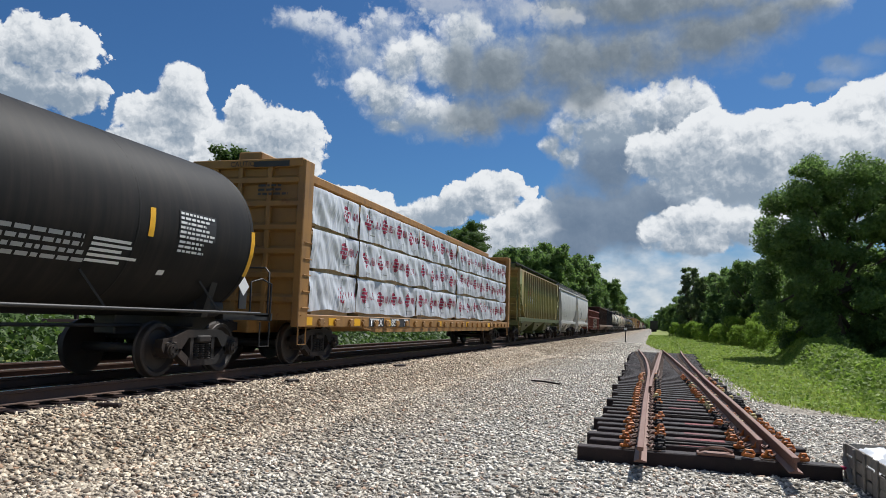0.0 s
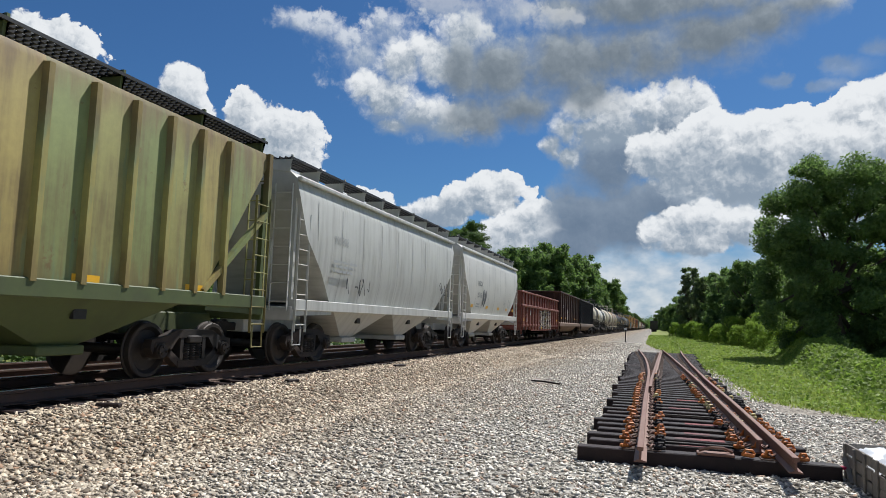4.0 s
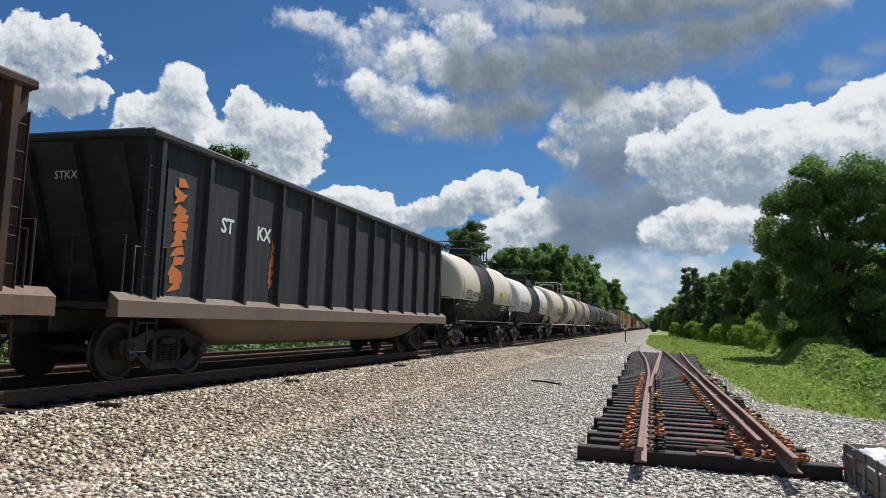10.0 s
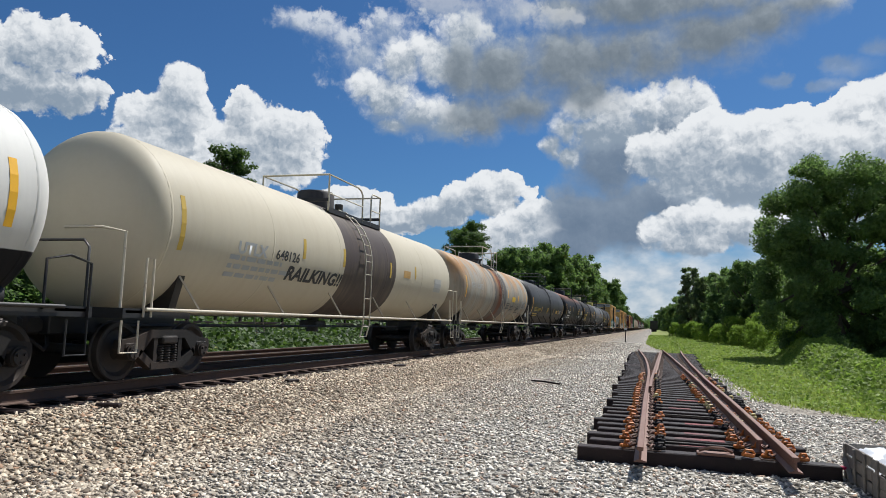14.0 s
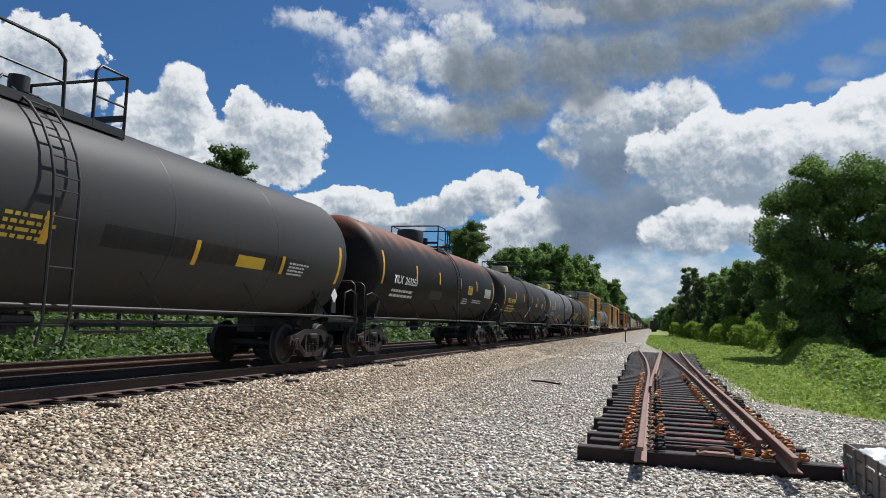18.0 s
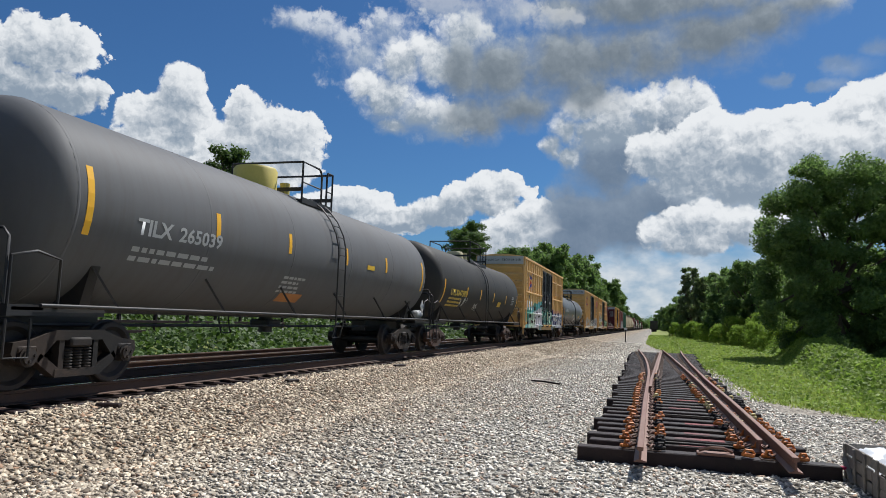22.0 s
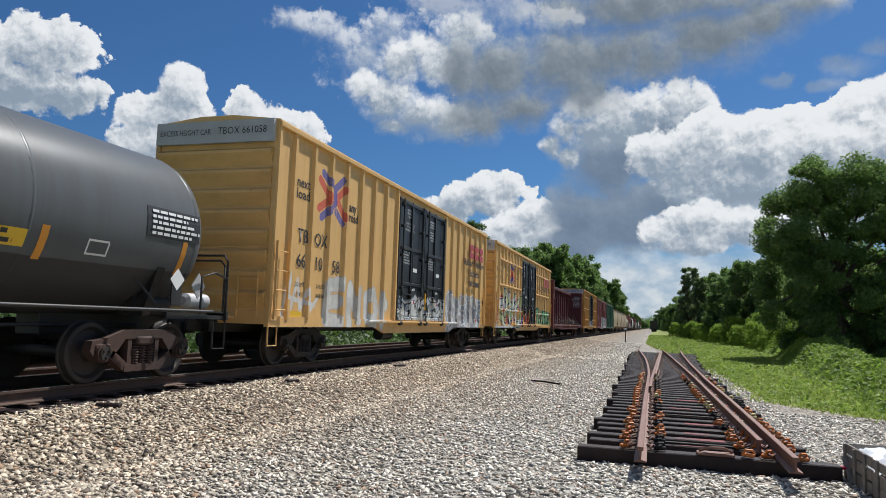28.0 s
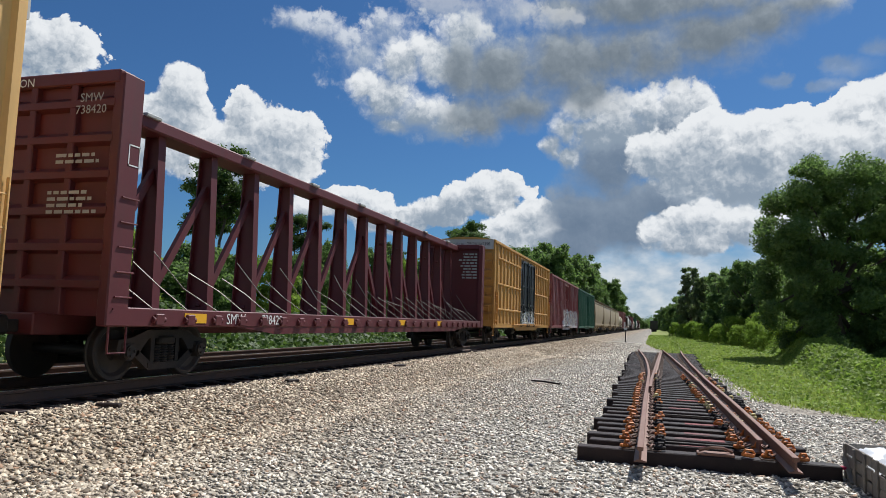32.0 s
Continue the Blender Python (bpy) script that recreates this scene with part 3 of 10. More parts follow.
TIE_MESH = Shape().cbox(-1.3, 1.3, -0.115, 0.115, -0.17, 0.0, 0.012).mesh("tie", TIE)
PLATE_MESH = Shape().cbox(-0.18, 0.18, -0.095, 0.095, 0.0, 0.02, 0.005).mesh("tie_plate", RAIL_SIDE)


def make_track(name, xc, top, label, nties):
    t = thing(name, label, "track", kind="structure", at=(xc, 0, top))
    for side in (-1, 1):
        x = side * 0.753
        o = [(x + a, b - 0.18) for a, b in rail_outline()]
        r = part("rail", Shape().extrude(o, "y", -60, 1500), RAIL_SIDE, t, "rusty brown running rail with a bright head")
        part("rail_head", Shape().box(x - 0.030, x + 0.030, -60, 1500, -0.002, 0.002), RAIL_TOP, r, "polished running surface")
    rng = random.Random(len(name))
    for i in range(nties):
        k = part("tie", TIE_MESH, TIE, t, at=(rng.uniform(-0.06, 0.06), 3.0 + 0.52 * i, -0.20 + rng.uniform(-0.01, 0.004)))
        k.rotation_euler = (0, rng.uniform(-0.01, 0.01), rng.uniform(-0.02, 0.02))
        for side in (-1, 1):
            part("tie_plate", PLATE_MESH, RAIL_SIDE, t, at=(side * 0.753, 3.0 + 0.52 * i, -0.2))
    s = Shape()
    for i in range(nties, nties + 420):
        y = 3.0 + 0.52 * i
        s.box(-1.3, 1.3, y - 0.115, y + 0.115, -0.37, -0.20)
    part("far_ties", s, TIE, t)["kind"] = "stuff"


make_track("near_track", XC, 0.0, "main line track with brown rails on dark timber ties", 70)
make_track("far_track", XC2, Z2, "second main line track behind the first, brown rails on ties", 40)


# ---------------------------------------------------------------- rolling stock: common parts
TRAIN = []                    # (thing, place along the train at t = 16 s)
WHEELSETS = {-1: [], 1: []}


def coil(s, x, y, z0, z1, r):
    n = 7
    prof = []
    for i in range(n):
        z = z0 + (z1 - z0) * i / n
        h = (z1 - z0) / n
        prof += [(z, r * 0.72), (z + h * 0.25, r), (z + h * 0.6, r), (z + h * 0.85, r * 0.72)]
    s.lathe(prof, "z", (x, y, 0), 10)


def bogie_meshes(mat):
    out = {}
    for side in (-1, 1):
        x = side * 1.0
        s = Shape()
        top = [(-1.13, 0.50), (-1.10, 0.64), (-0.80, 0.68), (-0.45, 0.80), (0.45, 0.80), (0.80, 0.68), (1.10, 0.64), (1.13, 0.50),
               (1.06, 0.40), (1.03, 0.56), (0.74, 0.56), (0.70, 0.36), (0.42, 0.66), (-0.42, 0.66), (-0.70, 0.36), (-0.74, 0.56), (-1.03, 0.56), (-1.06, 0.40)]
        s.extrude(top, "x", x - 0.075, x + 0.075)
        for m in (-1, 1):
            s.beam((x, m * 0.70, 0.44), (x, m * 0.36, 0.21), 0.15, 0.13)
            s.beam((x, m * 0.31, 0.20), (x, m * 0.31, 0.70), 0.13, 0.09, (0, 1, 0))
        s.box(x - 0.085, x + 0.085, -0.42, 0.42, 0.16, 0.27)
        out["side_frame", side] = s.mesh("side_frame", mat, 40)
        s = Shape()
        coil(s, x + side * 0.02, 0.0, 0.27, 0.56, 0.078)
        out["spring", side] = s.mesh("spring", mat, 50)
        for m in (-1, 1):
            s = Shape()
            s.cyl((x - side * 0.10, m * 0.889, 0.457), (x + side * 0.115, m * 0.889, 0.457), 0.135, 18)
            s.cbox(x - 0.09, x + 0.09, m * 0.889 - 0.15, m * 0.889 + 0.15, 0.50, 0.60, 0.02)
            out["bearing_adapter", side, m] = s.mesh("bearing_adapter", mat, 40)
    s = Shape()
    s.cbox(-1.12, 1.12, -0.20, 0.20, 0.56, 0.70, 0.03)
    s.cyl((0, 0, 0.68), (0, 0, 0.80), 0.2, 16)
    for m in (-1, 1):
        s.cbox(m * 0.64 - 0.06, m * 0.64 + 0.06, -0.2, 0.2, 0.68, 0.78, 0.01)
        s.beam((-0.85, m * 0.36, 0.36), (0.85, m * 0.36, 0.36), 0.10, 0.12)
        for k in (-1, 1):
            s.cbox(k * 0.76 - 0.05, k * 0.76 + 0.05, m * 0.40 - 0.05, m * 0.40 + 0.05, 0.30, 0.62, 0.01)
    out["bolster"] = s.mesh("bogie", mat, 40)
    s = Shape()
    for side in (-1, 1):
        prof = [(0.70, 0.10), (0.70, 0.36), (0.695, 0.44), (0.70, 0.487), (0.725, 0.487), (0.74, 0.462), (0.83, 0.455), (0.845, 0.44), (0.845, 0.385),
                (0.79, 0.33), (0.775, 0.20), (0.80, 0.14), (0.87, 0.12), (0.87, 0.06)]
        s.lathe([(side * t, r) for t, r in prof], "x", (0, 0, 0), 36)
        s.cyl((side * 0.86, 0, 0), (side * 1.12, 0, 0), 0.075, 14)
        s.cyl((side * 1.115, 0, 0), (side * 1.15, 0, 0), 0.105, 14)
        for k in range(3):
            a = 2 * math.pi * k / 3
            s.cyl((side * 1.14, 0.062 * math.cos(a), 0.062 * math.sin(a)), (side * 1.175, 0.062 * math.cos(a), 0.062 * math.sin(a)), 0.022, 6)
    s.cyl((-0.86, 0, 0), (0.86, 0, 0), 0.085, 16)
    out["wheelset"] = s.mesh("wheelset", WHEEL, 35)
    s = Shape()
    for side in (-1, 1):
        s.lathe([(side * 0.735, 0.4605), (side * 0.825, 0.4575), (side * 0.848, 0.443), (side * 0.848, 0.43)], "x", (0, 0, 0), 36)
    out["tread"] = s.mesh("tread", TREAD, 35)
    return out


BOGIES = {"dark": bogie_meshes(TRUCK), "rusty": bogie_meshes(TRUCK_RUST)}


def bogie(car, y, look_of="dark"):
    m = BOGIES[look_of]
    b = part("bogie", m["bolster"], None, car, at=(0, y, 0))
    for side in (-1, 1):
        part("side_frame", m["side_frame", side], None, b)
        for y in (-0.17, 0.0, 0.17):
            part("spring", m["spring", side], None, b, at=(0, y, 0))
        for e in (-1, 1):
            part("bearing_adapter", m["bearing_adapter", side, e], None, b)
    for e in (-1, 1):
        w = part("wheelset", m["wheelset"], None, b, at=(0, e * 0.889, 0.457))
        WHEELSETS[e].append(w)
    return b


COUPLER = Shape()
COUPLER.cbox(-0.10, 0.10, 0.0, 0.50, 0.74, 0.92, 0.02)
COUPLER.cbox(-0.17, 0.15, -0.22, 0.06, 0.70, 0.98, 0.04)
COUPLER.cbox(0.02, 0.18, -0.34, -0.15, 0.72, 0.96, 0.04)
COUPLER.tube([(-0.12, 0.25, 0.78), (-0.28, 0.05, 0.62), (-0.30, -0.15, 0.48), (-0.18, -0.34, 0.55), (-0.05, -0.42, 0.75)], 0.03)
COUPLER = COUPLER.mesh("coupler", TRUCK, 40)


def couplers(car, L):
    a = part("coupler", COUPLER, None, car, at=(0, 0.05, 0))
    b = part("coupler", COUPLER, None, car, at=(0, L - 0.05, 0))
    b.rotation_euler = (0, 0, math.pi)


def ladder(car, name, p, z0, z1, width, rungs, mat, along="y", r=0.014, rails=True):
    """A ladder on a side (along y) or an end (along x); p: (x, y) of its first rail."""
    dx, dy = (0, width) if along == "y" else (width, 0)
    s = Shape()
    if rails:
        for k in (0, 1):
            s.beam((p[0] + dx * k, p[1] + dy * k, z0), (p[0] + dx * k, p[1] + dy * k, z1), 0.05, 0.012, (0, 1, 0) if along == "y" else (1, 0, 0))
    else:
        s.box(p[0] - 0.01, p[0] + 0.01, p[1] - 0.01, p[1] + 0.01, z0, z0 + 0.02)
    lad = part(name, s, mat, car)
    for i in range(rungs):
        z = z0 + (z1 - z0) * (i + 0.5) / rungs
        part("rung", Shape().tube([(p[0], p[1], z), (p[0] + dx * 0.05, p[1] + dy * 0.05, z), (p[0] + dx, p[1] + dy, z)], r, 6), mat, lad)
    return lad


def stirrup(car, x, y, mat, w=0.36):
    part("stirrup_step", Shape().tube([(x, y, 0.95), (x, y, 0.48), (x, y + w, 0.48), (x, y + w, 0.95)], 0.018), mat, car)


def enter(car, s):
    TRAIN.append((car, s))
    car.location = (XC, s - gone(0.0), 0)
    return car


def flat_side(x, y0, z0):
    return lambda u, v: Vector((x, y0 + u, z0 + v))


def flat_end(x0, y, z0):
    return lambda u, v: Vector((x0 + u, y, z0 + v))


# ---------------------------------------------------------------- tank cars
def tank_paint(base, band=None, band_at=(0, 0), lower=None, lower_z=0.0, patch=None):
    """Shell colours: a base, a band round the middle, a lower half, all as sprayed paint with soft edges."""
    def paint(n, at):
        x, y, z = n.split(at)[:3]
        col = n.mix(0.0, base, base)
        wob = n.math("MULTIPLY", n.math("SUBTRACT", n.noise(at, 3.0, 3), 0.5), 0.03)
        if lower is not None:
            col = n.mix(n.ramp(n.math("ADD", z, wob), lower_z + 0.01, lower_z - 0.01), col, lower)
        if band is not None:
            mid, half = (band_at[0] + band_at[1]) / 2, (band_at[1] - band_at[0]) / 2
            d = n.math("ABSOLUTE", n.math("SUBTRACT", y, mid))
            col = n.mix(n.ramp(n.math("ADD", d, wob), half + 0.012, half - 0.012), col, band)
        if patch is not None:
            for y0, y1, z0, z1, c in patch:
                inside = n.math("MULTIPLY", n.math("LESS_THAN", n.math("ABSOLUTE", n.math("SUBTRACT", y, (y0 + y1) / 2)), (y1 - y0) / 2),
                                n.math("LESS_THAN", n.math("ABSOLUTE", n.math("SUBTRACT", z, (z0 + z1) / 2)), (z1 - z0) / 2))
                col = n.mix(inside, col, c)
        return col
    return paint


def tank_car(s, length, label, mat, R=1.50, zc=2.52, frame_mat=STEEL_BLACK, rail_mat=STEEL_BLACK, dome="drum", dome_mat=STEEL_BLACK,
             dome_y=None, ladder_y=None, strips=(), strip_mat=YELLOW_MARK, end_rail="hoop", truck="dark", cage=(6.3, 9.6), reach=1.25, sills=True):
    rng = random.Random(int(abs(s) * 10))
    L = length
    car = thing("tank_car", label, "tank car", "cars of the train")
    a, b = reach, L - reach
    mid = L / 2 if dome_y is None else dome_y
    head = R * 0.44
    prof = [(a - head * math.sin(t), max(0.03, R * math.cos(t))) for t in [math.pi / 2 * (1 - i / 9) for i in range(10)]]
    prof += [(a + (b - a) * i / 6, R) for i in range(1, 6)]
    prof += [(b + head * math.sin(t), max(0.03, R * math.cos(t))) for t in [math.pi / 2 * i / 9 for i in range(10)]]
    shell = part("shell", Shape().lathe(prof, "y", (0, 0, zc), 56), mat, car, smooth=30)
    for y in [a + 0.02] + [a + (b - a) * k / 5 for k in (1, 2, 3, 4)] + [b - 0.02]:
        part("weld_band", Shape().lathe([(-0.025, R + 0.001), (-0.012, R + 0.005), (0.012, R + 0.005), (0.025, R + 0.001)], "y", (0, y, zc), 48), mat, shell, smooth=40)
    bottom = zc - R
    inset = 1.95
    for y in (inset, L - inset):
        sd = Shape()
        sd.extrude([(-1.05, 1.02), (1.05, 1.02), (1.30, zc - 0.62), (1.05, zc - 1.02), (0.5, bottom + 0.02), (-0.5, bottom + 0.02), (-1.05, zc - 1.02), (-1.30, zc - 0.62)], "y", y - 0.09, y + 0.09)
        part("saddle", sd, frame_mat, car)
        bogie(car, y, truck)
    for e in (0, 1):
        y0, y1 = (0.30, 3.2) if e == 0 else (L - 3.2, L - 0.30)
        st = Shape().cbox(-0.22, 0.22, y0, y1, 0.70, 1.04, 0.02)
        yp = 0.35 if e == 0 else L - 0.35
        part("stub_sill", st, frame_mat, car)
        pf = Shape()
        pf.box(-1.45, 1.45, min(yp, yp + (0.55 if e == 0 else -0.55)), max(yp, yp + (0.55 if e == 0 else -0.55)), 1.06, 1.10)
        pf.box(-1.50, 1.50, yp - 0.03, yp + 0.03, 0.98, 1.13)
        for m in (-1, 1):
            pf.beam((m * 1.42, yp, 1.06), (m * 1.42, inset if e == 0 else L - inset, 1.06), 0.06, 0.14)
        part("end_platform", pf, frame_mat, car)
        for m in (-1, 1):
            h = Shape()
            if end_rail == "hoop":
                h.tube([(m * 1.40, yp, 1.1), (m * 1.40, yp, 1.95)] + [(m * (1.40 - 0.1), yp, 2.05), (m * 0.45, yp, 2.05)], 0.02)
                y2 = yp + (0.75 if e == 0 else -0.75)
                h.tube([(m * 1.46, yp, 1.1), (m * 1.46, yp, 1.72), (m * 1.46, (yp + y2) / 2, 1.80), (m * 1.46, y2, 1.72), (m * 1.46, y2, 1.08)], 0.02)
            else:
                h.tube([(m * 1.42, yp, 1.1), (m * 1.42, yp, 2.25), (m * 1.0, yp, 2.32), (m * 0.3, yp, 2.32)], 0.022)
                h.tube([(m * 1.46, yp + (0.45 if e == 0 else -0.45), 1.0), (m * 1.46, yp + (0.45 if e == 0 else -0.45), 1.9), (m * 1.46, yp + (0.62 if e == 0 else -0.62), 1.9),
                        (m * 1.46, yp + (0.62 if e == 0 else -0.62), 1.0)], 0.02)
            part("end_handrail", h, rail_mat, car, smooth=60)
        for m in (-1, 1):
            stirrup(car, m * 1.46, yp if e == 0 else yp - 0.36, rail_mat)
    # running rail along each side, on brackets
    for m in (-1, 1):
        rr = Shape()
        rr.tube([(m * 1.50, 0.8, 1.12), (m * 1.50, L - 0.8, 1.12)], 0.028, 8)
        part("side_rail", rr, rail_mat, car, smooth=60)
        for k in range(6):
            y = a + 0.9 + (b - a - 1.8) * k / 5
            part("rail_bracket", Shape().beam((m * 1.50, y, 1.12), (m * R * 0.82, y - 0.25, zc - R * 0.57), 0.05, 0.03), rail_mat, car)
    # bottom outlet and piping
    o = Shape()
    o.cyl((0, L / 2, bottom + 0.05), (0, L / 2, bottom - 0.35), 0.16, 14)
    o.cbox(-0.25, 0.25, L / 2 - 0.3, L / 2 + 0.3, bottom - 0.22, bottom - 0.05, 0.03)
    o.tube([(0.3, a, 0.85), (0.3, b, 0.85)], 0.03)
    part("bottom_outlet", o, frame_mat, car, smooth=40)
    # air tank and brake gear
    ar = Shape()
    ar.cyl((0.75, L - 2.1, 1.22), (0.75, L - 1.2, 1.22), 0.19, 16)
    part("air_reservoir", ar, frame_mat, car, smooth=40)
    pb = Shape()
    pb.cyl((-0.9, 0.32, 1.9), (-0.9, 0.26, 1.9), 0.28, 20)
    part("brake_wheel", pb, frame_mat, car, smooth=40)
    # top platform with its dome and railings
    top = zc + R
    c0, c1 = cage
    hw, zp = 0.95, zc + R - 0.27
    pl = Shape()
    for sx in (-1, 1):
        pl.box(0.50 if sx > 0 else -hw, hw if sx > 0 else -0.50, c0, c1, zp, zp + 0.05)
        pl.box(hw * sx - 0.02, hw * sx + 0.02, c0, c1, zp - 0.04, zp + 0.09)
        for yy in (c0 + 0.1, (c0 + c1) / 2, c1 - 0.1):
            pl.beam((sx * 0.85, yy, zp - 0.22), (sx * 0.85, yy, zp), 0.08, 0.08, (0, 1, 0))
    for yy in (c0, c1):
        pl.box(-hw, hw, yy - 0.04, yy + 0.04, zp + 0.24, zp + 0.32)
    part("top_platform", pl, frame_mat, car)
    if dome == "drum":
        d = Shape().lathe([(top - 0.15, 0.50), (top + 0.36, 0.50), (top + 0.42, 0.46), (top + 0.45, 0.05)], "z", (0, mid, 0), 28)
        d.cyl((0.3, mid + 0.85, top - 0.1), (0.3, mid + 0.85, top + 0.22), 0.12, 12)
    elif dome == "box":
        # raised deck, a ribbed drum through it, a lower landing and valve stubs
        deck = Shape().cbox(-0.98, 0.98, c0 + 0.05, c0 + (c1 - c0) * 0.66, top + 0.02, top + 0.07, 0.01)
        for sx in (-0.98, 0.96):
            deck.box(sx, sx + 0.02, c0 + 0.05, c0 + (c1 - c0) * 0.66, top - 0.20, top + 0.02)
        for yy in (c0 + 0.3, c0 + (c1 - c0) * 0.34, c0 + (c1 - c0) * 0.6):
            deck.box(-0.9, 0.9, yy - 0.04, yy + 0.04, top - 0.16, top + 0.02)
        deck.cbox(-0.98, 0.98, c0 + (c1 - c0) * 0.70, c1, zp + 0.12, zp + 0.17, 0.01)
        part("deck", deck, frame_mat, car)
        d = Shape().lathe([(top - 0.15, 0.46), (top + 0.36, 0.46), (top + 0.37, 0.50), (top + 0.43, 0.50), (top + 0.45, 0.44), (top + 0.47, 0.05)], "z", (0.05, mid + 0.15, 0), 28)
        for q in range(12):
            a0 = 2 * math.pi * q / 12
            d.cyl((0.05 + 0.475 * math.cos(a0), mid + 0.15 + 0.475 * math.sin(a0), top + 0.05), (0.05 + 0.475 * math.cos(a0), mid + 0.15 + 0.475 * math.sin(a0), top + 0.45), 0.022, 6)
        d.cyl((0.55, mid + 0.75, zp - 0.1), (0.55, mid + 0.75, top + 0.16), 0.11, 12)
        d.cyl((0.30, mid + 1.0, zp - 0.1), (0.30, mid + 1.0, top + 0.10), 0.14, 12)
    else:
        d = Shape().lathe([(top - 0.15, 0.40), (top + 0.18, 0.40), (top + 0.26, 0.35), (top + 0.28, 0.05)], "z", (0, mid, 0), 24)
        d.cyl((0.25, mid + 0.8, top - 0.1), (0.25, mid + 0.8, top + 0.28), 0.14, 12)
    part("manway", d, dome_mat, car, smooth=40)
    zt, w = zp + 0.93, c1 - c0
    for sx in (-1, 1):
        x = sx * hw
        g = Shape()
        g.tube([(x, c0, zp), (x, c0, zt), (x, c0 + w * 0.52, zt), (x, c0 + w * 0.58, zt - 0.04), (x, c0 + w * 0.62, zt - 0.16), (x, c0 + w * 0.63, zp)], 0.026)
        g.tube([(x, c0, zp + 0.45), (x, c0 + w * 0.62, zp + 0.45)], 0.018)
        part("top_railing", g, rail_mat, car, smooth=60)
        g = Shape().tube([(x, c0 + w * 0.80, zp), (x, c0 + w * 0.80, zt - 0.12), (x, c0 + w * 0.83, zt), (x, c1, zt), (x, c1, zp - 0.05)], 0.026)
        g.tube([(x, c0 + w * 0.80, zp + 0.45), (x, c1, zp + 0.45)], 0.018)
        part("top_railing", g, rail_mat, car, smooth=60)
    for yy in (c0, c1):
        part("end_railing", Shape().tube([(-hw, yy, zt), (hw, yy, zt)], 0.026), rail_mat, car, smooth=60)
    # ladder that follows the shell
    ly = c0 + (c1 - c0) * 0.7 if ladder_y is None else ladder_y
    for m in (-1, 1):
        pts = [(m * (R + 0.10) * math.cos(radians(t)), zc + (R + 0.10) * math.sin(radians(t))) for t in (62, 48, 34, 20, 8, 0)]
        pts += [(m * (R + 0.10), zc - 0.5), (m * (R + 0.10), 0.95), (m * (R + 0.02), 0.62)]
        lad = Shape()
        for k in (0, 0.42):
            lad.tube([(x, ly + k, z) for x, z in pts], 0.02)
        lo = part("side_ladder", lad, rail_mat, car, smooth=60)
        zs = [(pts[0][0], pts[0][1])]
        n = 11
        for i in range(n):
            f = i / (n - 1) * (len(pts) - 1)
            j = min(int(f), len(pts) - 2)
            x = pts[j][0] + (pts[j + 1][0] - pts[j][0]) * (f - j)
            z = pts[j][1] + (pts[j + 1][1] - pts[j][1]) * (f - j)
            part("rung", Shape().tube([(x, ly, z), (x, ly + 0.42, z)], 0.013, 5), rail_mat, lo)
    couplers(car, L)
    for y, z0, z1 in strips:
        part("reflector_strip", wrap_patch(R + 0.006, zc, y, y + 0.12, z0, z1), strip_mat, car, "yellow reflective strip")
    return enter(car, s)


def wrap_spot(R, zc, y0, z0):
    """Lays writing on the round side of a tank."""
    t0 = math.asin((z0 - zc) / R)
    return lambda u, v: Vector(((R + 0.007) * math.cos(t0 + v / R), y0 + u, zc + (R + 0.007) * math.sin(t0 + v / R)))


def wrap_patch(R, zc, y0, y1, z0, z1):
    s = Shape()
    a0, a1 = math.asin((z0 - zc) / R), math.asin((z1 - zc) / R)
    n = max(3, int((a1 - a0) * 8))
    v = []
    for r in (R - 0.004, R):
        for i in range(n + 1):
            t = a0 + (a1 - a0) * i / n
            v += [(r * math.cos(t), y0, zc + r * math.sin(t)), (r * math.cos(t), y1, zc + r * math.sin(t))]
    f = [(k + 2 * i, k + 2 * i + 1, k + 2 * i + 3, k + 2 * i + 2) for k in (0, 2 * n + 2) for i in range(n)]
    return s.poly(v, f)


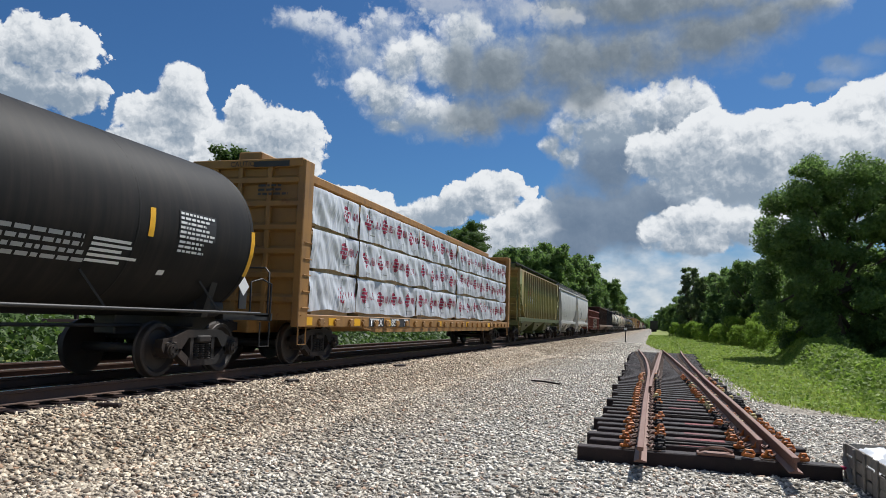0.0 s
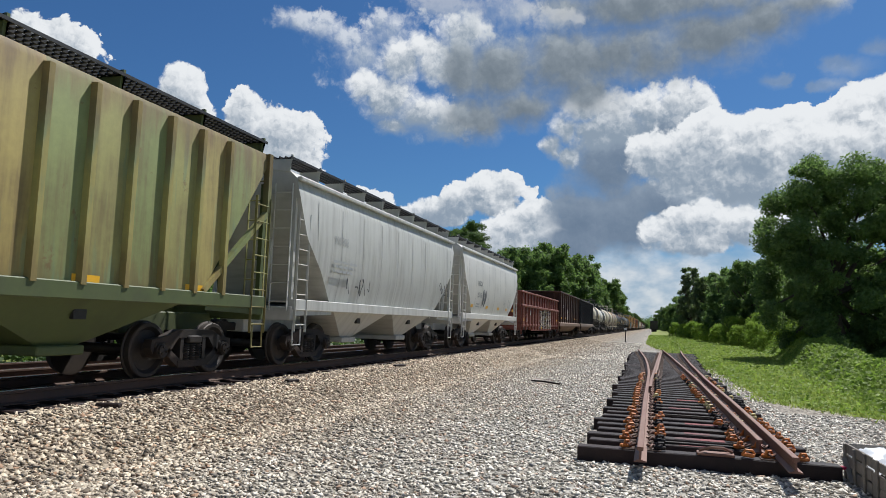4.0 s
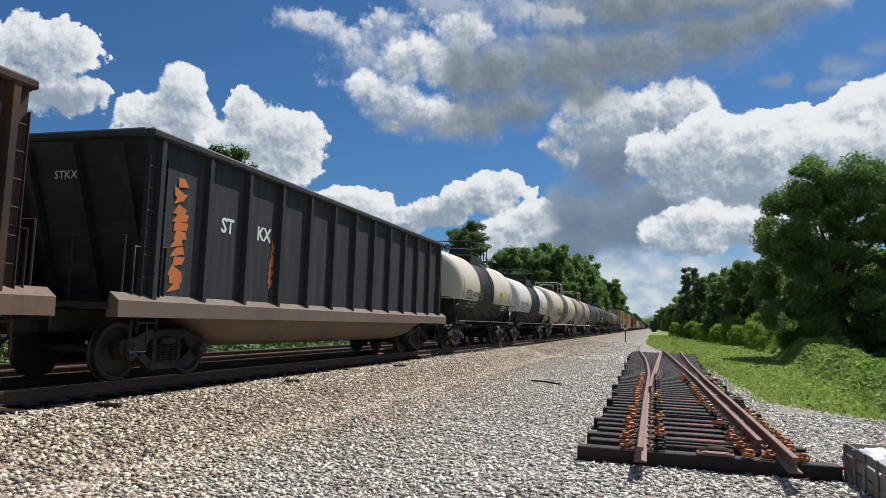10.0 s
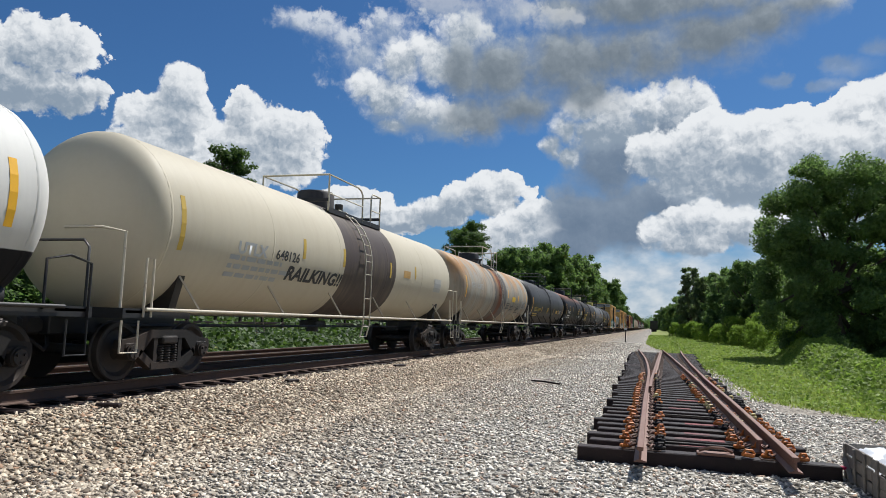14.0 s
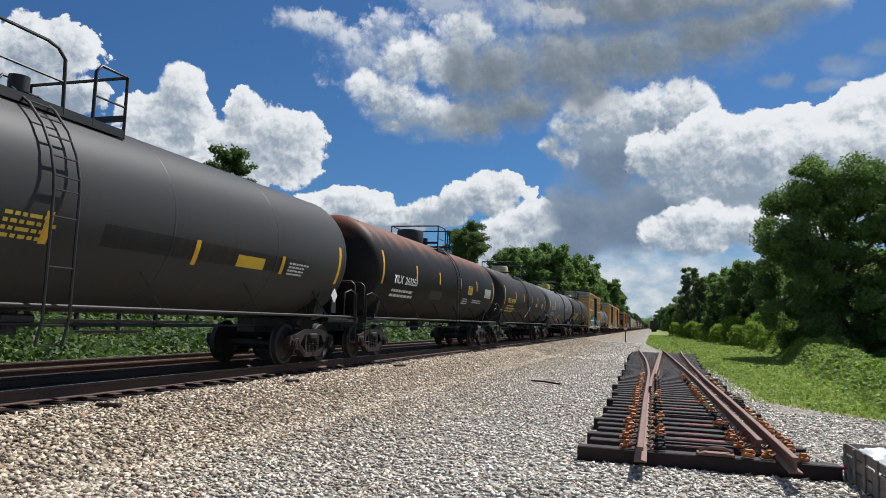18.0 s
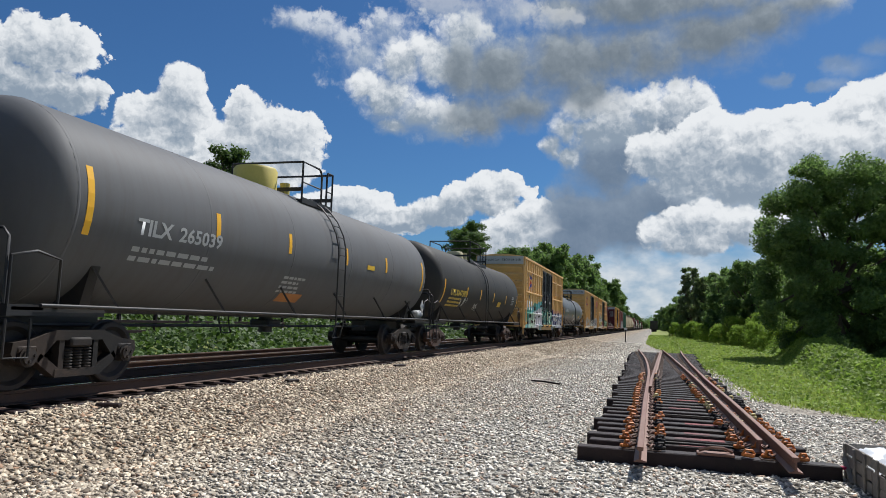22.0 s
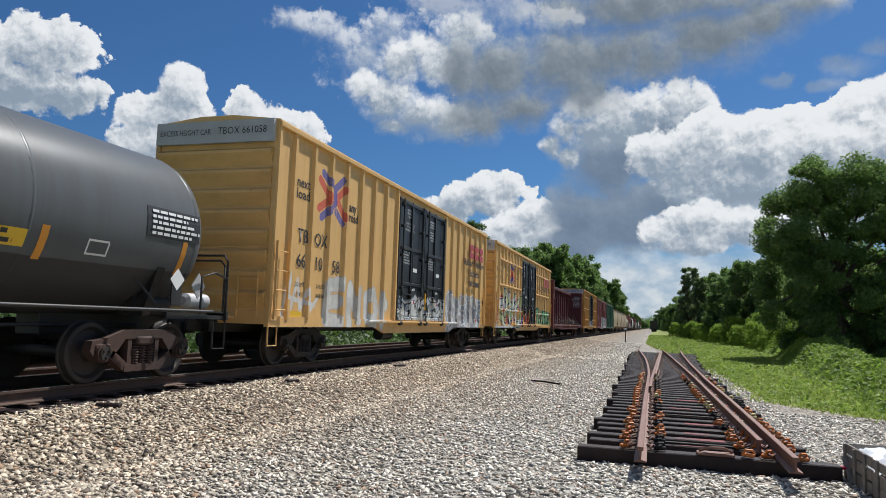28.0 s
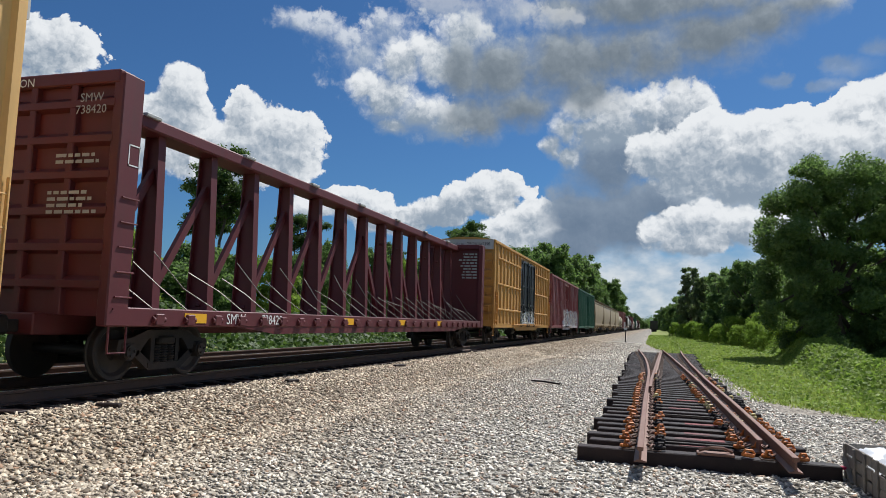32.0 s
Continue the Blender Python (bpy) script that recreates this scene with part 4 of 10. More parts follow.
# ---------------------------------------------------------------- boxcars
def spray(palette, y0, y1, z0, z1, base, scale=1.0, seed=0.0, line=(0.02, 0.02, 0.025), fade=0.2, halo=None, pitch=1.15):
    """Sprayed lettering over the paint between y0..y1: bulging letter bodies side by side, filled in
    stripes of colour, with a dark outline, a pale rim and a cloudy background."""
    def paint(n, at):
        x, y, z = n.split(at)[:3]
        flat = n.join(y, z, seed)
        warp = n.vec("SCALE", n.vec("SUBTRACT", n.noise(flat, 0.9, 2, 0.5, out=1), (0.5, 0.5, 0.5)), scale=1.1)
        wx, wz = n.split(n.vec("ADD", flat, warp))[:2]
        k = n.math("DIVIDE", n.math("SUBTRACT", wx, y0), pitch)
        cell = n.math("FLOOR", k)
        u = n.math("SUBTRACT", n.math("FRACT", k), 0.5)
        mid, half = (z0 + z1) / 2, (z1 - z0) / 2
        v = n.math("DIVIDE", n.math("SUBTRACT", wz, mid), 2 * half)
        # letter body: bars, bowls and diagonals out of a cell noise, thinned by a counter shape
        cx = n.noise(n.join(n.math("MULTIPLY", u, 1.7), n.math("MULTIPLY", v, 1.5), n.math("ADD", n.math("MULTIPLY", cell, 3.71), seed)), 1.35, 1, 0.4)
        box = n.math("MAXIMUM", n.math("ABSOLUTE", n.math("MULTIPLY", u, 2.0)), n.math("ABSOLUTE", n.math("MULTIPLY", v, 2.0)))
        solid_ = n.math("SUBTRACT", 0.98, box)
        stroke = n.math("SUBTRACT", 0.105, n.math("ABSOLUTE", n.math("SUBTRACT", cx, 0.5)))
        body = n.math("MINIMUM", n.math("MULTIPLY", stroke, 2.6), n.math("MULTIPLY", solid_, 0.9))
        fill = n.steps(n.math("FRACT", n.math("ADD", n.math("MULTIPLY", n.noise(flat, 0.8, 2), 2.5), n.math("MULTIPLY", cell, 0.37))), palette)
        shine = n.math("MULTIPLY", n.ramp(n.math("FRACT", n.math("ADD", n.math("MULTIPLY", v, 2.2), n.math("MULTIPLY", u, 1.1))), 0.62, 0.66), 0.55)
        fill = n.mix(shine, fill, (0.66, 0.68, 0.64))
        back = n.steps(n.math("FRACT", n.math("MULTIPLY", n.noise(flat, 0.6, 3), 3.0)), palette[::-1])
        outer = halo if halo is not None else (0.60, 0.60, 0.58)
        col = n.mix(n.ramp(body, -0.165, -0.145), back, outer)
        col = n.mix(n.ramp(body, -0.115, -0.095), col, line)
        col = n.mix(n.ramp(body, 0.0, 0.02), col, fill)
        # where there is any of it
        top = n.math("ADD", z1 + 0.05, n.math("MULTIPLY", n.math("SUBTRACT", n.noise(n.join(y, 0.0, seed), 0.9, 3), 0.5), 1.1))
        up = n.ramp(n.math("SUBTRACT", top, z), -0.03, 0.06)
        low = n.ramp(z, z0 - 0.25, z0 - 0.2)
        ymid, yhalf = (y0 + y1) / 2, (y1 - y0) / 2
        inside = n.ramp(n.math("SUBTRACT", yhalf, n.math("ABSOLUTE", n.math("SUBTRACT", n.math("ADD", y, n.math("MULTIPLY", n.math("SUBTRACT", n.noise(at, 2.0, 2), 0.5), 0.6)), ymid))), 0.0, 0.05)
        near = n.math("GREATER_THAN", x, 1.0)
        m = n.math("MULTIPLY", n.math("MULTIPLY", up, low), n.math("MULTIPLY", inside, near))
        m = n.math("MULTIPLY", m, n.math("SUBTRACT", 1.0, n.math("MULTIPLY", n.ramp(n.noise(at, 5.0, 6, 0.7), 0.5, 0.7), fade)))
        return n.mix(m, base, col)
    return paint


def strokes(n, at, lines):
    """Distance on the car's side to a set of broken lines of (y, z) points."""
    x, y, z = n.split(at)[:3]
    p = n.join(y, z, 0.0)
    best = None
    for line in lines:
        for (ya, za), (yb, zb) in zip(line, line[1:]):
            d = (yb - ya, zb - za, 0.0)
            pa = n.vec("SUBTRACT", p, (ya, za, 0.0))
            h = n.math("MULTIPLY", n.vec("DOT_PRODUCT", pa, d), 1.0 / (d[0] ** 2 + d[1] ** 2), clamp=True)
            r = n.vec("LENGTH", n.vec("SUBTRACT", pa, n.vec("SCALE", d, scale=h)))
            best = r if best is None else n.math("MINIMUM", best, r)
    return best


def window(n, at, y0, y1, z0, z1, seed=0.0, fuzz=0.35, slope=0.0):
    """1 inside a patch of the side with cloudy sprayed edges."""
    x, y, z = n.split(at)[:3]
    w = n.math("MULTIPLY", n.math("SUBTRACT", n.noise(n.join(y, z, seed), 1.5, 4, 0.6), 0.5), fuzz * 2.0)
    top = n.math("SUBTRACT", n.math("ADD", n.math("MULTIPLY", n.math("SUBTRACT", y, y0), slope), z1), z)
    a = n.ramp(n.math("ADD", top, w), 0.0, 0.12)
    b = n.ramp(n.math("SUBTRACT", n.math("ADD", (y1 - y0) / 2, w), n.math("ABSOLUTE", n.math("SUBTRACT", y, (y0 + y1) / 2))), 0.0, 0.10)
    c = n.math("MULTIPLY", n.math("GREATER_THAN", z, z0), n.math("GREATER_THAN", x, 1.0))
    return n.math("MULTIPLY", n.math("MULTIPLY", a, b), c)


def patches(n, at, colours, scale=1.2, seed=0.0):
    x, y, z = n.split(at)[:3]
    return n.steps(n.ramp(n.noise(n.join(y, z, seed), scale, 3, 0.5), 0.3, 0.7, False), colours)


BLUE_RIBBON = [[(-0.39, 0.44), (0.0, 0.26), (0.20, 0.17), (0.23, -0.08), (0.01, -0.23), (-0.41, -0.47)], [(0.24, 0.25), (0.60, 0.48)], [(0.27, -0.27), (0.60, -0.47)]]
RED_RIBBON = [[(-0.52, 0.28), (-0.04, -0.03)], [(-0.53, -0.30), (-0.04, -0.05)], [(0.29, 0.03), (0.66, 0.27)], [(0.30, 0.0), (0.69, -0.33)]]


def crossed(n, at, col, yc, zc, k, fade=0.75):
    """The crossed red and blue ribbons painted over panels and posts alike."""
    x = n.split(at)[0]
    wear = n.math("MULTIPLY", n.math("SUBTRACT", 1.0, n.math("MULTIPLY", n.ramp(n.noise(at, 6.0, 5), 0.55, 0.7), 0.4)), fade)
    near = n.math("MULTIPLY", n.math("GREATER_THAN", x, 1.0), wear)
    for lines, tint in ((RED_RIBBON, (0.58, 0.04, 0.035)), (BLUE_RIBBON, (0.02, 0.06, 0.36))):
        put = [[(yc + u * k, zc + v * k) for u, v in line] for line in lines]
        m = n.math("LESS_THAN", strokes(n, at, put), 0.085 * k)
        col = n.mix(n.math("MULTIPLY", m, near), col, tint)
    return col


MINT_LINES = [[(2.13, 0.86), (2.28, 1.32), (2.67, 1.54), (3.32, 1.63)], [(3.57, 1.67), (3.38, 1.31), (3.88, 1.23)], [(4.06, 2.2), (4.52, 1.97), (4.89, 2.13)]]
THIN_LINES = [[(4.5, 1.46), (4.27, 1.28), (4.63, 1.04)], [(4.87, 1.3), (5.26, 1.07), (4.92, 1.52)], [(5.65, 2.2), (5.7, 1.79), (6.32, 2.04), (6.33, 2.4)],
              [(6.17, 1.67), (6.24, 1.44), (6.86, 1.69), (6.86, 1.19)], [(7.7, 2.36), (7.11, 2.25), (6.88, 1.96)], [(3.34, 0.72), (3.55, 0.94), (3.84, 0.71)]]


def squiggle(n, at, seed, width, across=2.2, up=0.8):
    """Thin upright sprayed lines that wander."""
    x, y, z = n.split(at)[:3]
    f = n.noise(n.join(n.math("MULTIPLY", y, across), n.math("MULTIPLY", z, up), seed), 1.0, 2, 0.5)
    return n.math("LESS_THAN", n.math("ABSOLUTE", n.math("SUBTRACT", n.math("FRACT", n.math("MULTIPLY", f, 4.0)), 0.5)), width)


def mint_art(base, part_of):
    """The mint green piece along the first boxcar: its near end, its doors and its far end."""
    def paint(n, at):
        col = n.mix(0.0, base, base)
        y = n.split(at)[1]
        if part_of == "door":
            col = n.mix(window(n, at, 7.6, 12.8, 0.9, 2.30, 3.0, 0.25, -0.06), col, patches(n, at, ((0.03, 0.05, 0.06), (0.08, 0.34, 0.27), (0.42, 0.58, 0.47), (0.02, 0.03, 0.035), (0.16, 0.42, 0.38)), 1.1, 4.0))
            k = squiggle(n, at, 3.0, 0.10, 1.5, 1.2)
            return n.mix(n.math("MULTIPLY", k, window(n, at, 7.7, 12.6, 0.9, 2.3, 5.0)), col, (0.012, 0.013, 0.016))
        # aqua cloud, letter bodies, black lines
        col = n.mix(window(n, at, 1.20, 7.9, 0.7, 2.05, 1.0, 0.30, 0.10), col, patches(n, at, ((0.05, 0.30, 0.22), (0.10, 0.43, 0.42), (0.16, 0.50, 0.52), (0.09, 0.40, 0.33)), 0.9, 2.0))
        fill = n.mix(n.ramp(n.math("ADD", y, n.math("MULTIPLY", n.noise(at, 1.0, 3), 2.0)), 5.0, 6.4), (0.44, 0.60, 0.46), (0.62, 0.60, 0.63))
        col = n.mix(window(n, at, 2.35, 7.85, 0.7, 1.75, 6.0, 0.16, 0.10), col, fill)
        col = n.mix(n.math("MULTIPLY", n.ramp(n.noise(n.join(y, n.split(at)[2], 9.0), 1.6, 2), 0.60, 0.63), window(n, at, 2.4, 7.5, 0.7, 1.6, 7.0)), col, (0.12, 0.42, 0.42))
        black = n.math("MAXIMUM", n.math("LESS_THAN", strokes(n, at, MINT_LINES), 0.105), n.math("LESS_THAN", strokes(n, at, THIN_LINES), 0.058))
        near = n.math("GREATER_THAN", n.split(at)[0], 1.0)
        col = n.mix(n.math("MULTIPLY", black, near), col, (0.016, 0.018, 0.020))
        # tags on the corner
        col = n.mix(n.math("MULTIPLY", window(n, at, 0.62, 0.95, 1.0, 1.75, 11.0, 0.2), 0.6), col, (0.07, 0.36, 0.24))
        # far end: white and navy throw-up under a pink mist
        col = n.mix(n.math("MULTIPLY", window(n, at, 12.7, 18.6, 0.7, 2.25, 13.0, 0.35), 0.45), col, (0.62, 0.30, 0.32))
        col = n.mix(window(n, at, 12.7, 19.3, 0.7, 2.02, 14.0, 0.18), col, patches(n, at, ((0.10, 0.20, 0.36), (0.62, 0.64, 0.68), (0.66, 0.66, 0.66), (0.30, 0.36, 0.50), (0.20, 0.36, 0.32)), 1.8, 15.0))
        k = squiggle(n, at, 7.0, 0.17)
        return n.mix(n.math("MULTIPLY", k, window(n, at, 12.7, 19.4, 0.7, 2.2, 16.0)), col, (0.022, 0.028, 0.12))
    return paint


HOT_LINES = [[(3.12, 2.73), (2.92, 2.22), (1.97, 2.14), (1.9, 1.5), (2.78, 1.23), (3.06, 0.98)], [(3.01, 2.15), (3.17, 1.55)], [(3.6, 2.51), (3.68, 1.8)], [(4.26, 2.72), (3.92, 2.22)], [(4.41, 2.74), (4.53, 2.13), (5.31, 1.94)],
             [(4.37, 1.7), (5.14, 1.49), (4.42, 1.23)], [(5.94, 2.6), (5.51, 2.21), (5.9, 1.93)], [(6.87, 2.37), (6.28, 1.85), (6.36, 1.07), (7.02, 1.02), (7.7, 1.31), (7.62, 2.5)], [(1.02, 1.94), (0.98, 1.19)], [(4.17, 1.68), (4.27, 0.81)]]


def hot_art(base):
    def paint(n, at):
        x, y, z = n.split(at)[:3]
        col = n.mix(0.0, base, base)
        col = n.mix(window(n, at, 0.75, 8.0, 0.85, 2.45, 1.0, 0.30), col, patches(n, at, ((0.42, 0.02, 0.05), (0.60, 0.05, 0.05), (0.62, 0.40, 0.05), base, (0.66, 0.60, 0.55), (0.50, 0.03, 0.10), (0.55, 0.28, 0.04)), 1.7, 21.0))
        col = n.mix(window(n, at, 0.75, 8.0, 0.80, 1.02, 2.0, 0.12), col, (0.52, 0.54, 0.60))
        d = n.math("ADD", strokes(n, at, HOT_LINES), n.math("MULTIPLY", n.math("SUBTRACT", n.noise(at, 1.6, 2), 0.5), 0.10))
        near = n.math("GREATER_THAN", x, 1.0)
        fill = patches(n, at, ((0.46, 0.58, 0.17), (0.55, 0.64, 0.26), (0.62, 0.63, 0.67), (0.50, 0.61, 0.26), (0.62, 0.66, 0.42)), 0.7, 23.0)
        for w, tint in ((0.235, (0.62, 0.63, 0.66)), (0.195, (0.010, 0.024, 0.034)), (0.145, fill), (0.035, (0.70, 0.73, 0.58))):
            col = n.mix(n.math("MULTIPLY", n.math("LESS_THAN", d, w), near), col, tint)
        return col
    return paint


def jade_art(base):
    """Green outlined letters under a plum cloud."""
    def paint(n, at):
        x, y, z = n.split(at)[:3]
        near = n.math("GREATER_THAN", x, 1.0)
        col = n.mix(0.0, base, base)
        col = n.mix(n.math("MULTIPLY", window(n, at, 13.3, 20.0, 0.8, 2.05, 4.0, 0.25), n.ramp(n.noise(n.join(y, z, 31.0), 1.9, 3), 0.46, 0.52)), col, patches(n, at, ((0.10, 0.02, 0.09), (0.02, 0.16, 0.20), (0.20, 0.03, 0.10), (0.05, 0.10, 0.05)), 1.6, 33.0))
        d = n.math("ADD", strokes(n, at, JADE_LINES), n.math("MULTIPLY", n.math("SUBTRACT", n.noise(at, 2.0, 2), 0.5), 0.09))
        jade = patches(n, at, ((0.03, 0.22, 0.08), (0.06, 0.36, 0.13), (0.22, 0.50, 0.24), (0.04, 0.28, 0.12), (0.34, 0.55, 0.36)), 1.1, 35.0)
        for w, tint in ((0.24, (0.30, 0.42, 0.34)), (0.205, (0.012, 0.03, 0.022)), (0.165, jade), (0.04, (0.42, 0.58, 0.42))):
            col = n.mix(n.math("MULTIPLY", n.math("LESS_THAN", d, w), near), col, tint)
        return col
    return paint


JADE_LINES = [[(13.5, 1.95), (14.5, 2.0)], [(13.95, 1.95), (13.85, 0.95)], [(14.7, 0.95), (15.1, 1.95), (15.5, 0.95)], [(14.85, 1.35), (15.4, 1.4)], [(15.8, 1.95), (16.15, 0.95), (16.6, 1.9)],
              [(17.7, 1.85), (17.0, 1.8), (16.95, 1.0), (17.7, 0.95)], [(17.0, 1.42), (17.6, 1.45)], [(18.8, 1.8), (18.1, 1.75), (18.15, 1.4), (18.75, 1.3), (18.7, 0.95), (18.0, 0.95)], [(19.1, 0.95), (19.4, 1.7), (19.8, 1.0)]]


def hot_door(n, at):
    """The near end's colours run on over the foot of the doors."""
    x, y, z = n.split(at)[:3]
    col = n.mix(0.0, (0.020, 0.021, 0.024), (0.020, 0.021, 0.024))
    col = n.mix(window(n, at, 7.4, 9.3, 0.8, 2.2, 41.0, 0.30, -0.35), col, patches(n, at, ((0.50, 0.36, 0.62), (0.02, 0.02, 0.022), (0.55, 0.05, 0.05), (0.60, 0.50, 0.10), (0.02, 0.02, 0.022), (0.45, 0.38, 0.60)), 1.5, 43.0))
    return n.mix(window(n, at, 9.5, 10.6, 1.05, 1.75, 47.0, 0.25), col, patches(n, at, ((0.45, 0.03, 0.03), (0.03, 0.03, 0.03), (0.55, 0.12, 0.05), (0.30, 0.02, 0.03)), 2.4, 49.0))


PALE_LINES = [[(4.1, 1.95), (3.25, 1.85), (3.15, 1.05), (4.0, 0.98)], [(3.2, 1.45), (3.85, 1.48)], [(4.5, 0.95), (4.55, 1.85), (5.1, 1.05), (5.15, 1.8)], [(5.65, 1.1), (5.6, 1.65), (6.1, 1.8), (6.4, 1.3), (6.2, 0.98), (5.65, 1.1)],
              [(6.75, 0.95), (6.8, 1.7), (7.1, 1.5)]]
SCRATCH_LINES = [[(1.1, 1.1), (1.35, 2.0), (1.5, 1.25), (1.75, 1.9), (1.9, 1.2), (2.2, 1.7), (2.3, 1.15), (2.7, 1.5)], [(1.2, 1.5), (2.6, 1.35)]]


def pale_art(base):
    """White filled letters with thin smoky outlines, and a scratchy tag before them."""
    def paint(n, at):
        x = n.split(at)[0]
        near = n.math("GREATER_THAN", x, 1.0)
        col = n.mix(0.0, base, base)
        d = n.math("ADD", strokes(n, at, PALE_LINES), n.math("MULTIPLY", n.math("SUBTRACT", n.noise(at, 1.8, 4), 0.5), 0.14))
        worn = n.math("SUBTRACT", 1.0, n.math("MULTIPLY", n.ramp(n.noise(at, 4.0, 6, 0.7), 0.50, 0.66), 0.45))
        fill = n.mix(n.ramp(n.noise(at, 1.3, 4), 0.4, 0.6), (0.66, 0.66, 0.62), (0.50, 0.50, 0.47))
        for w, tint, most in ((0.19, (0.40, 0.44, 0.48), 0.8), (0.155, fill, 1.0)):
            col = n.mix(n.math("MULTIPLY", n.math("MULTIPLY", n.ramp(d, w + 0.01, w - 0.01), near), n.math("MULTIPLY", worn, most)), col, tint)
        m = n.math("LESS_THAN", strokes(n, at, SCRATCH_LINES), 0.05)
        return n.mix(n.math("MULTIPLY", n.math("MULTIPLY", m, near), worn), col, (0.64, 0.64, 0.62))
    return paint


def boxcar(s, label, side_mat, end_mat, door_mat, post_mat=None, L=20.0, H=5.12, sill=0.86, door=(7.8, 12.7), grid=False, post_gap=0.88, first=1.33, cap=True,
           roof_mat=None, cap_mat=None, door_leaves=2, truck="dark", ladder_mat=None, far_mat=None):
    """A steel boxcar with outside posts and plug doors. The body runs from 0.6 to L - 0.6."""
    car = thing("boxcar", label, "boxcar", "cars of the train")
    post_mat = post_mat or side_mat
    far_mat = far_mat or side_mat              # the wall beyond the doors
    ladder_mat = ladder_mat or side_mat
    a, b, X = 0.55, L - 0.55, 1.43
    part("side_wall", Shape().box(-X, -X + 0.06, a, b, sill + 0.1, H - 0.1), side_mat, car)
    part("side_wall", Shape().box(X - 0.06, X, a, door[0], sill + 0.1, H - 0.1), side_mat, car)
    part("side_wall", Shape().box(X - 0.06, X, door[1], b, sill + 0.1, H - 0.1), far_mat, car)
    part("door_header", Shape().box(X - 0.06, X, door[0], door[1], H - 0.32, H - 0.1), side_mat, car)
    part("floor", Shape().box(-X + 0.07, X - 0.07, a + 0.08, b - 0.08, sill + 0.16, sill + 0.3), STEEL_BLACK, car)
    sl = Shape()
    for m in (-1, 1):
        sl.box(m * X - 0.035, m * X + 0.035, a, b, sill, sill + 0.22)
        sl.extrude([(door[0] - 1.6, sill), (door[1] + 1.6, sill), (door[1] + 0.9, sill - 0.17), (door[0] - 0.9, sill - 0.17)], "x", m * X - 0.03, m * X + 0.03)
    part("side_sill", sl, side_mat, car)
    roof = Shape().extrude([(-X - 0.07, H - 0.10), (X + 0.07, H - 0.10), (X + 0.07, H), (0.4, H + 0.13), (-0.4, H + 0.13), (-X - 0.07, H)], "y", a - 0.02, b + 0.02)
    for k in range(15):
        y = a + (b - a) * (k + 0.5) / 15
        roof.extrude([(-X - 0.03, H + 0.0), (X + 0.03, H + 0.0), (0.4, H + 0.16), (-0.4, H + 0.16)], "y", y - 0.03, y + 0.03)
    part("roof", roof, roof_mat or side_mat, car)
    # posts
    n1 = int(round((door[0] - 0.12 - first) / post_gap))
    ys = [a + 0.06] + [first + (door[0] - 0.12 - first) * i / n1 for i in range(n1 + 1)]
    n2 = int(round((b - door[1]) / post_gap))
    ys += [door[1] + 0.12 + (b - 0.06 - door[1] - 0.12) * i / n2 for i in range(n2 + 1)]
    for y in ys:
        part("side_post", Shape().extrude([(X, y - 0.085), (X + 0.07, y - 0.05), (X + 0.07, y + 0.05), (X, y + 0.085)], "z", sill + 0.2, H - 0.1), far_mat if y > door[1] else post_mat, car)
    far = Shape()
    for y in ys:
        far.box(-X - 0.075, -X, y - 0.06, y + 0.06, sill + 0.2, H - 0.1)
    part("far_side_posts", far, post_mat, car)
    if grid:
        for z in (sill + 0.86, sill + 2.12, sill + 3.40):
            for y0, y1 in ((ys[1], door[0]), (door[1], ys[-2])):
                part("side_rail", Shape().cbox(X, X + 0.085, y0, y1, z, z + 0.10, 0.02), far_mat if y0 > door[0] else post_mat, car)
    part("top_rail", Shape().cbox(X - 0.02, X + 0.10, a, b, H - 0.14, H - 0.02, 0.015), post_mat, car)
    # ends with pressed ribs
    for y, d in ((a, -1), (b, 1)):
        e = Shape().box(-X, X, min(y, y - d * 0.06), max(y, y - d * 0.06), sill + 0.05, H)
        ew = part("end_wall", e, end_mat, car)
        for k in range(8):
            z = sill + 0.35 + (H - 0.75 - sill - 0.35) * k / 7.5
            o = [(y, z), (y + d * 0.12, z + 0.26), (y + d * 0.12, z + 0.32), (y, z + 0.38)]
            part("end_rib", Shape().extrude(o, "x", -X + 0.06, X - 0.06), end_mat, ew)
        for m in (-1, 1):
            part("corner_post", Shape().box(m * X - 0.05, m * X + 0.05, y - 0.03, y + 0.03, sill, H), end_mat, ew)
        if cap:
            part("end_cap", Shape().box(-X + 0.02, X - 0.02, min(y + d * 0.02, y + d * 0.13), max(y + d * 0.02, y + d * 0.13), H - 0.48, H - 0.01), cap_mat, car, "pale grey panel along the top of the end")
    # doors
    dw = (door[1] - door[0]) / door_leaves
    for k in range(door_leaves):
        y0, y1 = door[0] + dw * k + 0.02, door[0] + dw * (k + 1) - 0.02
        d = Shape().cbox(X - 0.05, X + 0.02, y0, y1, sill + 0.22, H - 0.30, 0.02)
        dd = part("door", d, door_mat, car)
        fr = Shape()
        for yy in (y0 + 0.05, y1 - 0.05, y0 + dw * 0.48):
            fr.cbox(X + 0.02, X + 0.07, yy - 0.05, yy + 0.05, sill + 0.22, H - 0.30, 0.012)
        for z in (sill + 0.27, sill + 1.35, sill + 2.45, H - 0.38):
            fr.cbox(X + 0.02, X + 0.065, y0, y1, z - 0.05, z + 0.05, 0.012)
        part("door_frame", fr, door_mat, dd)
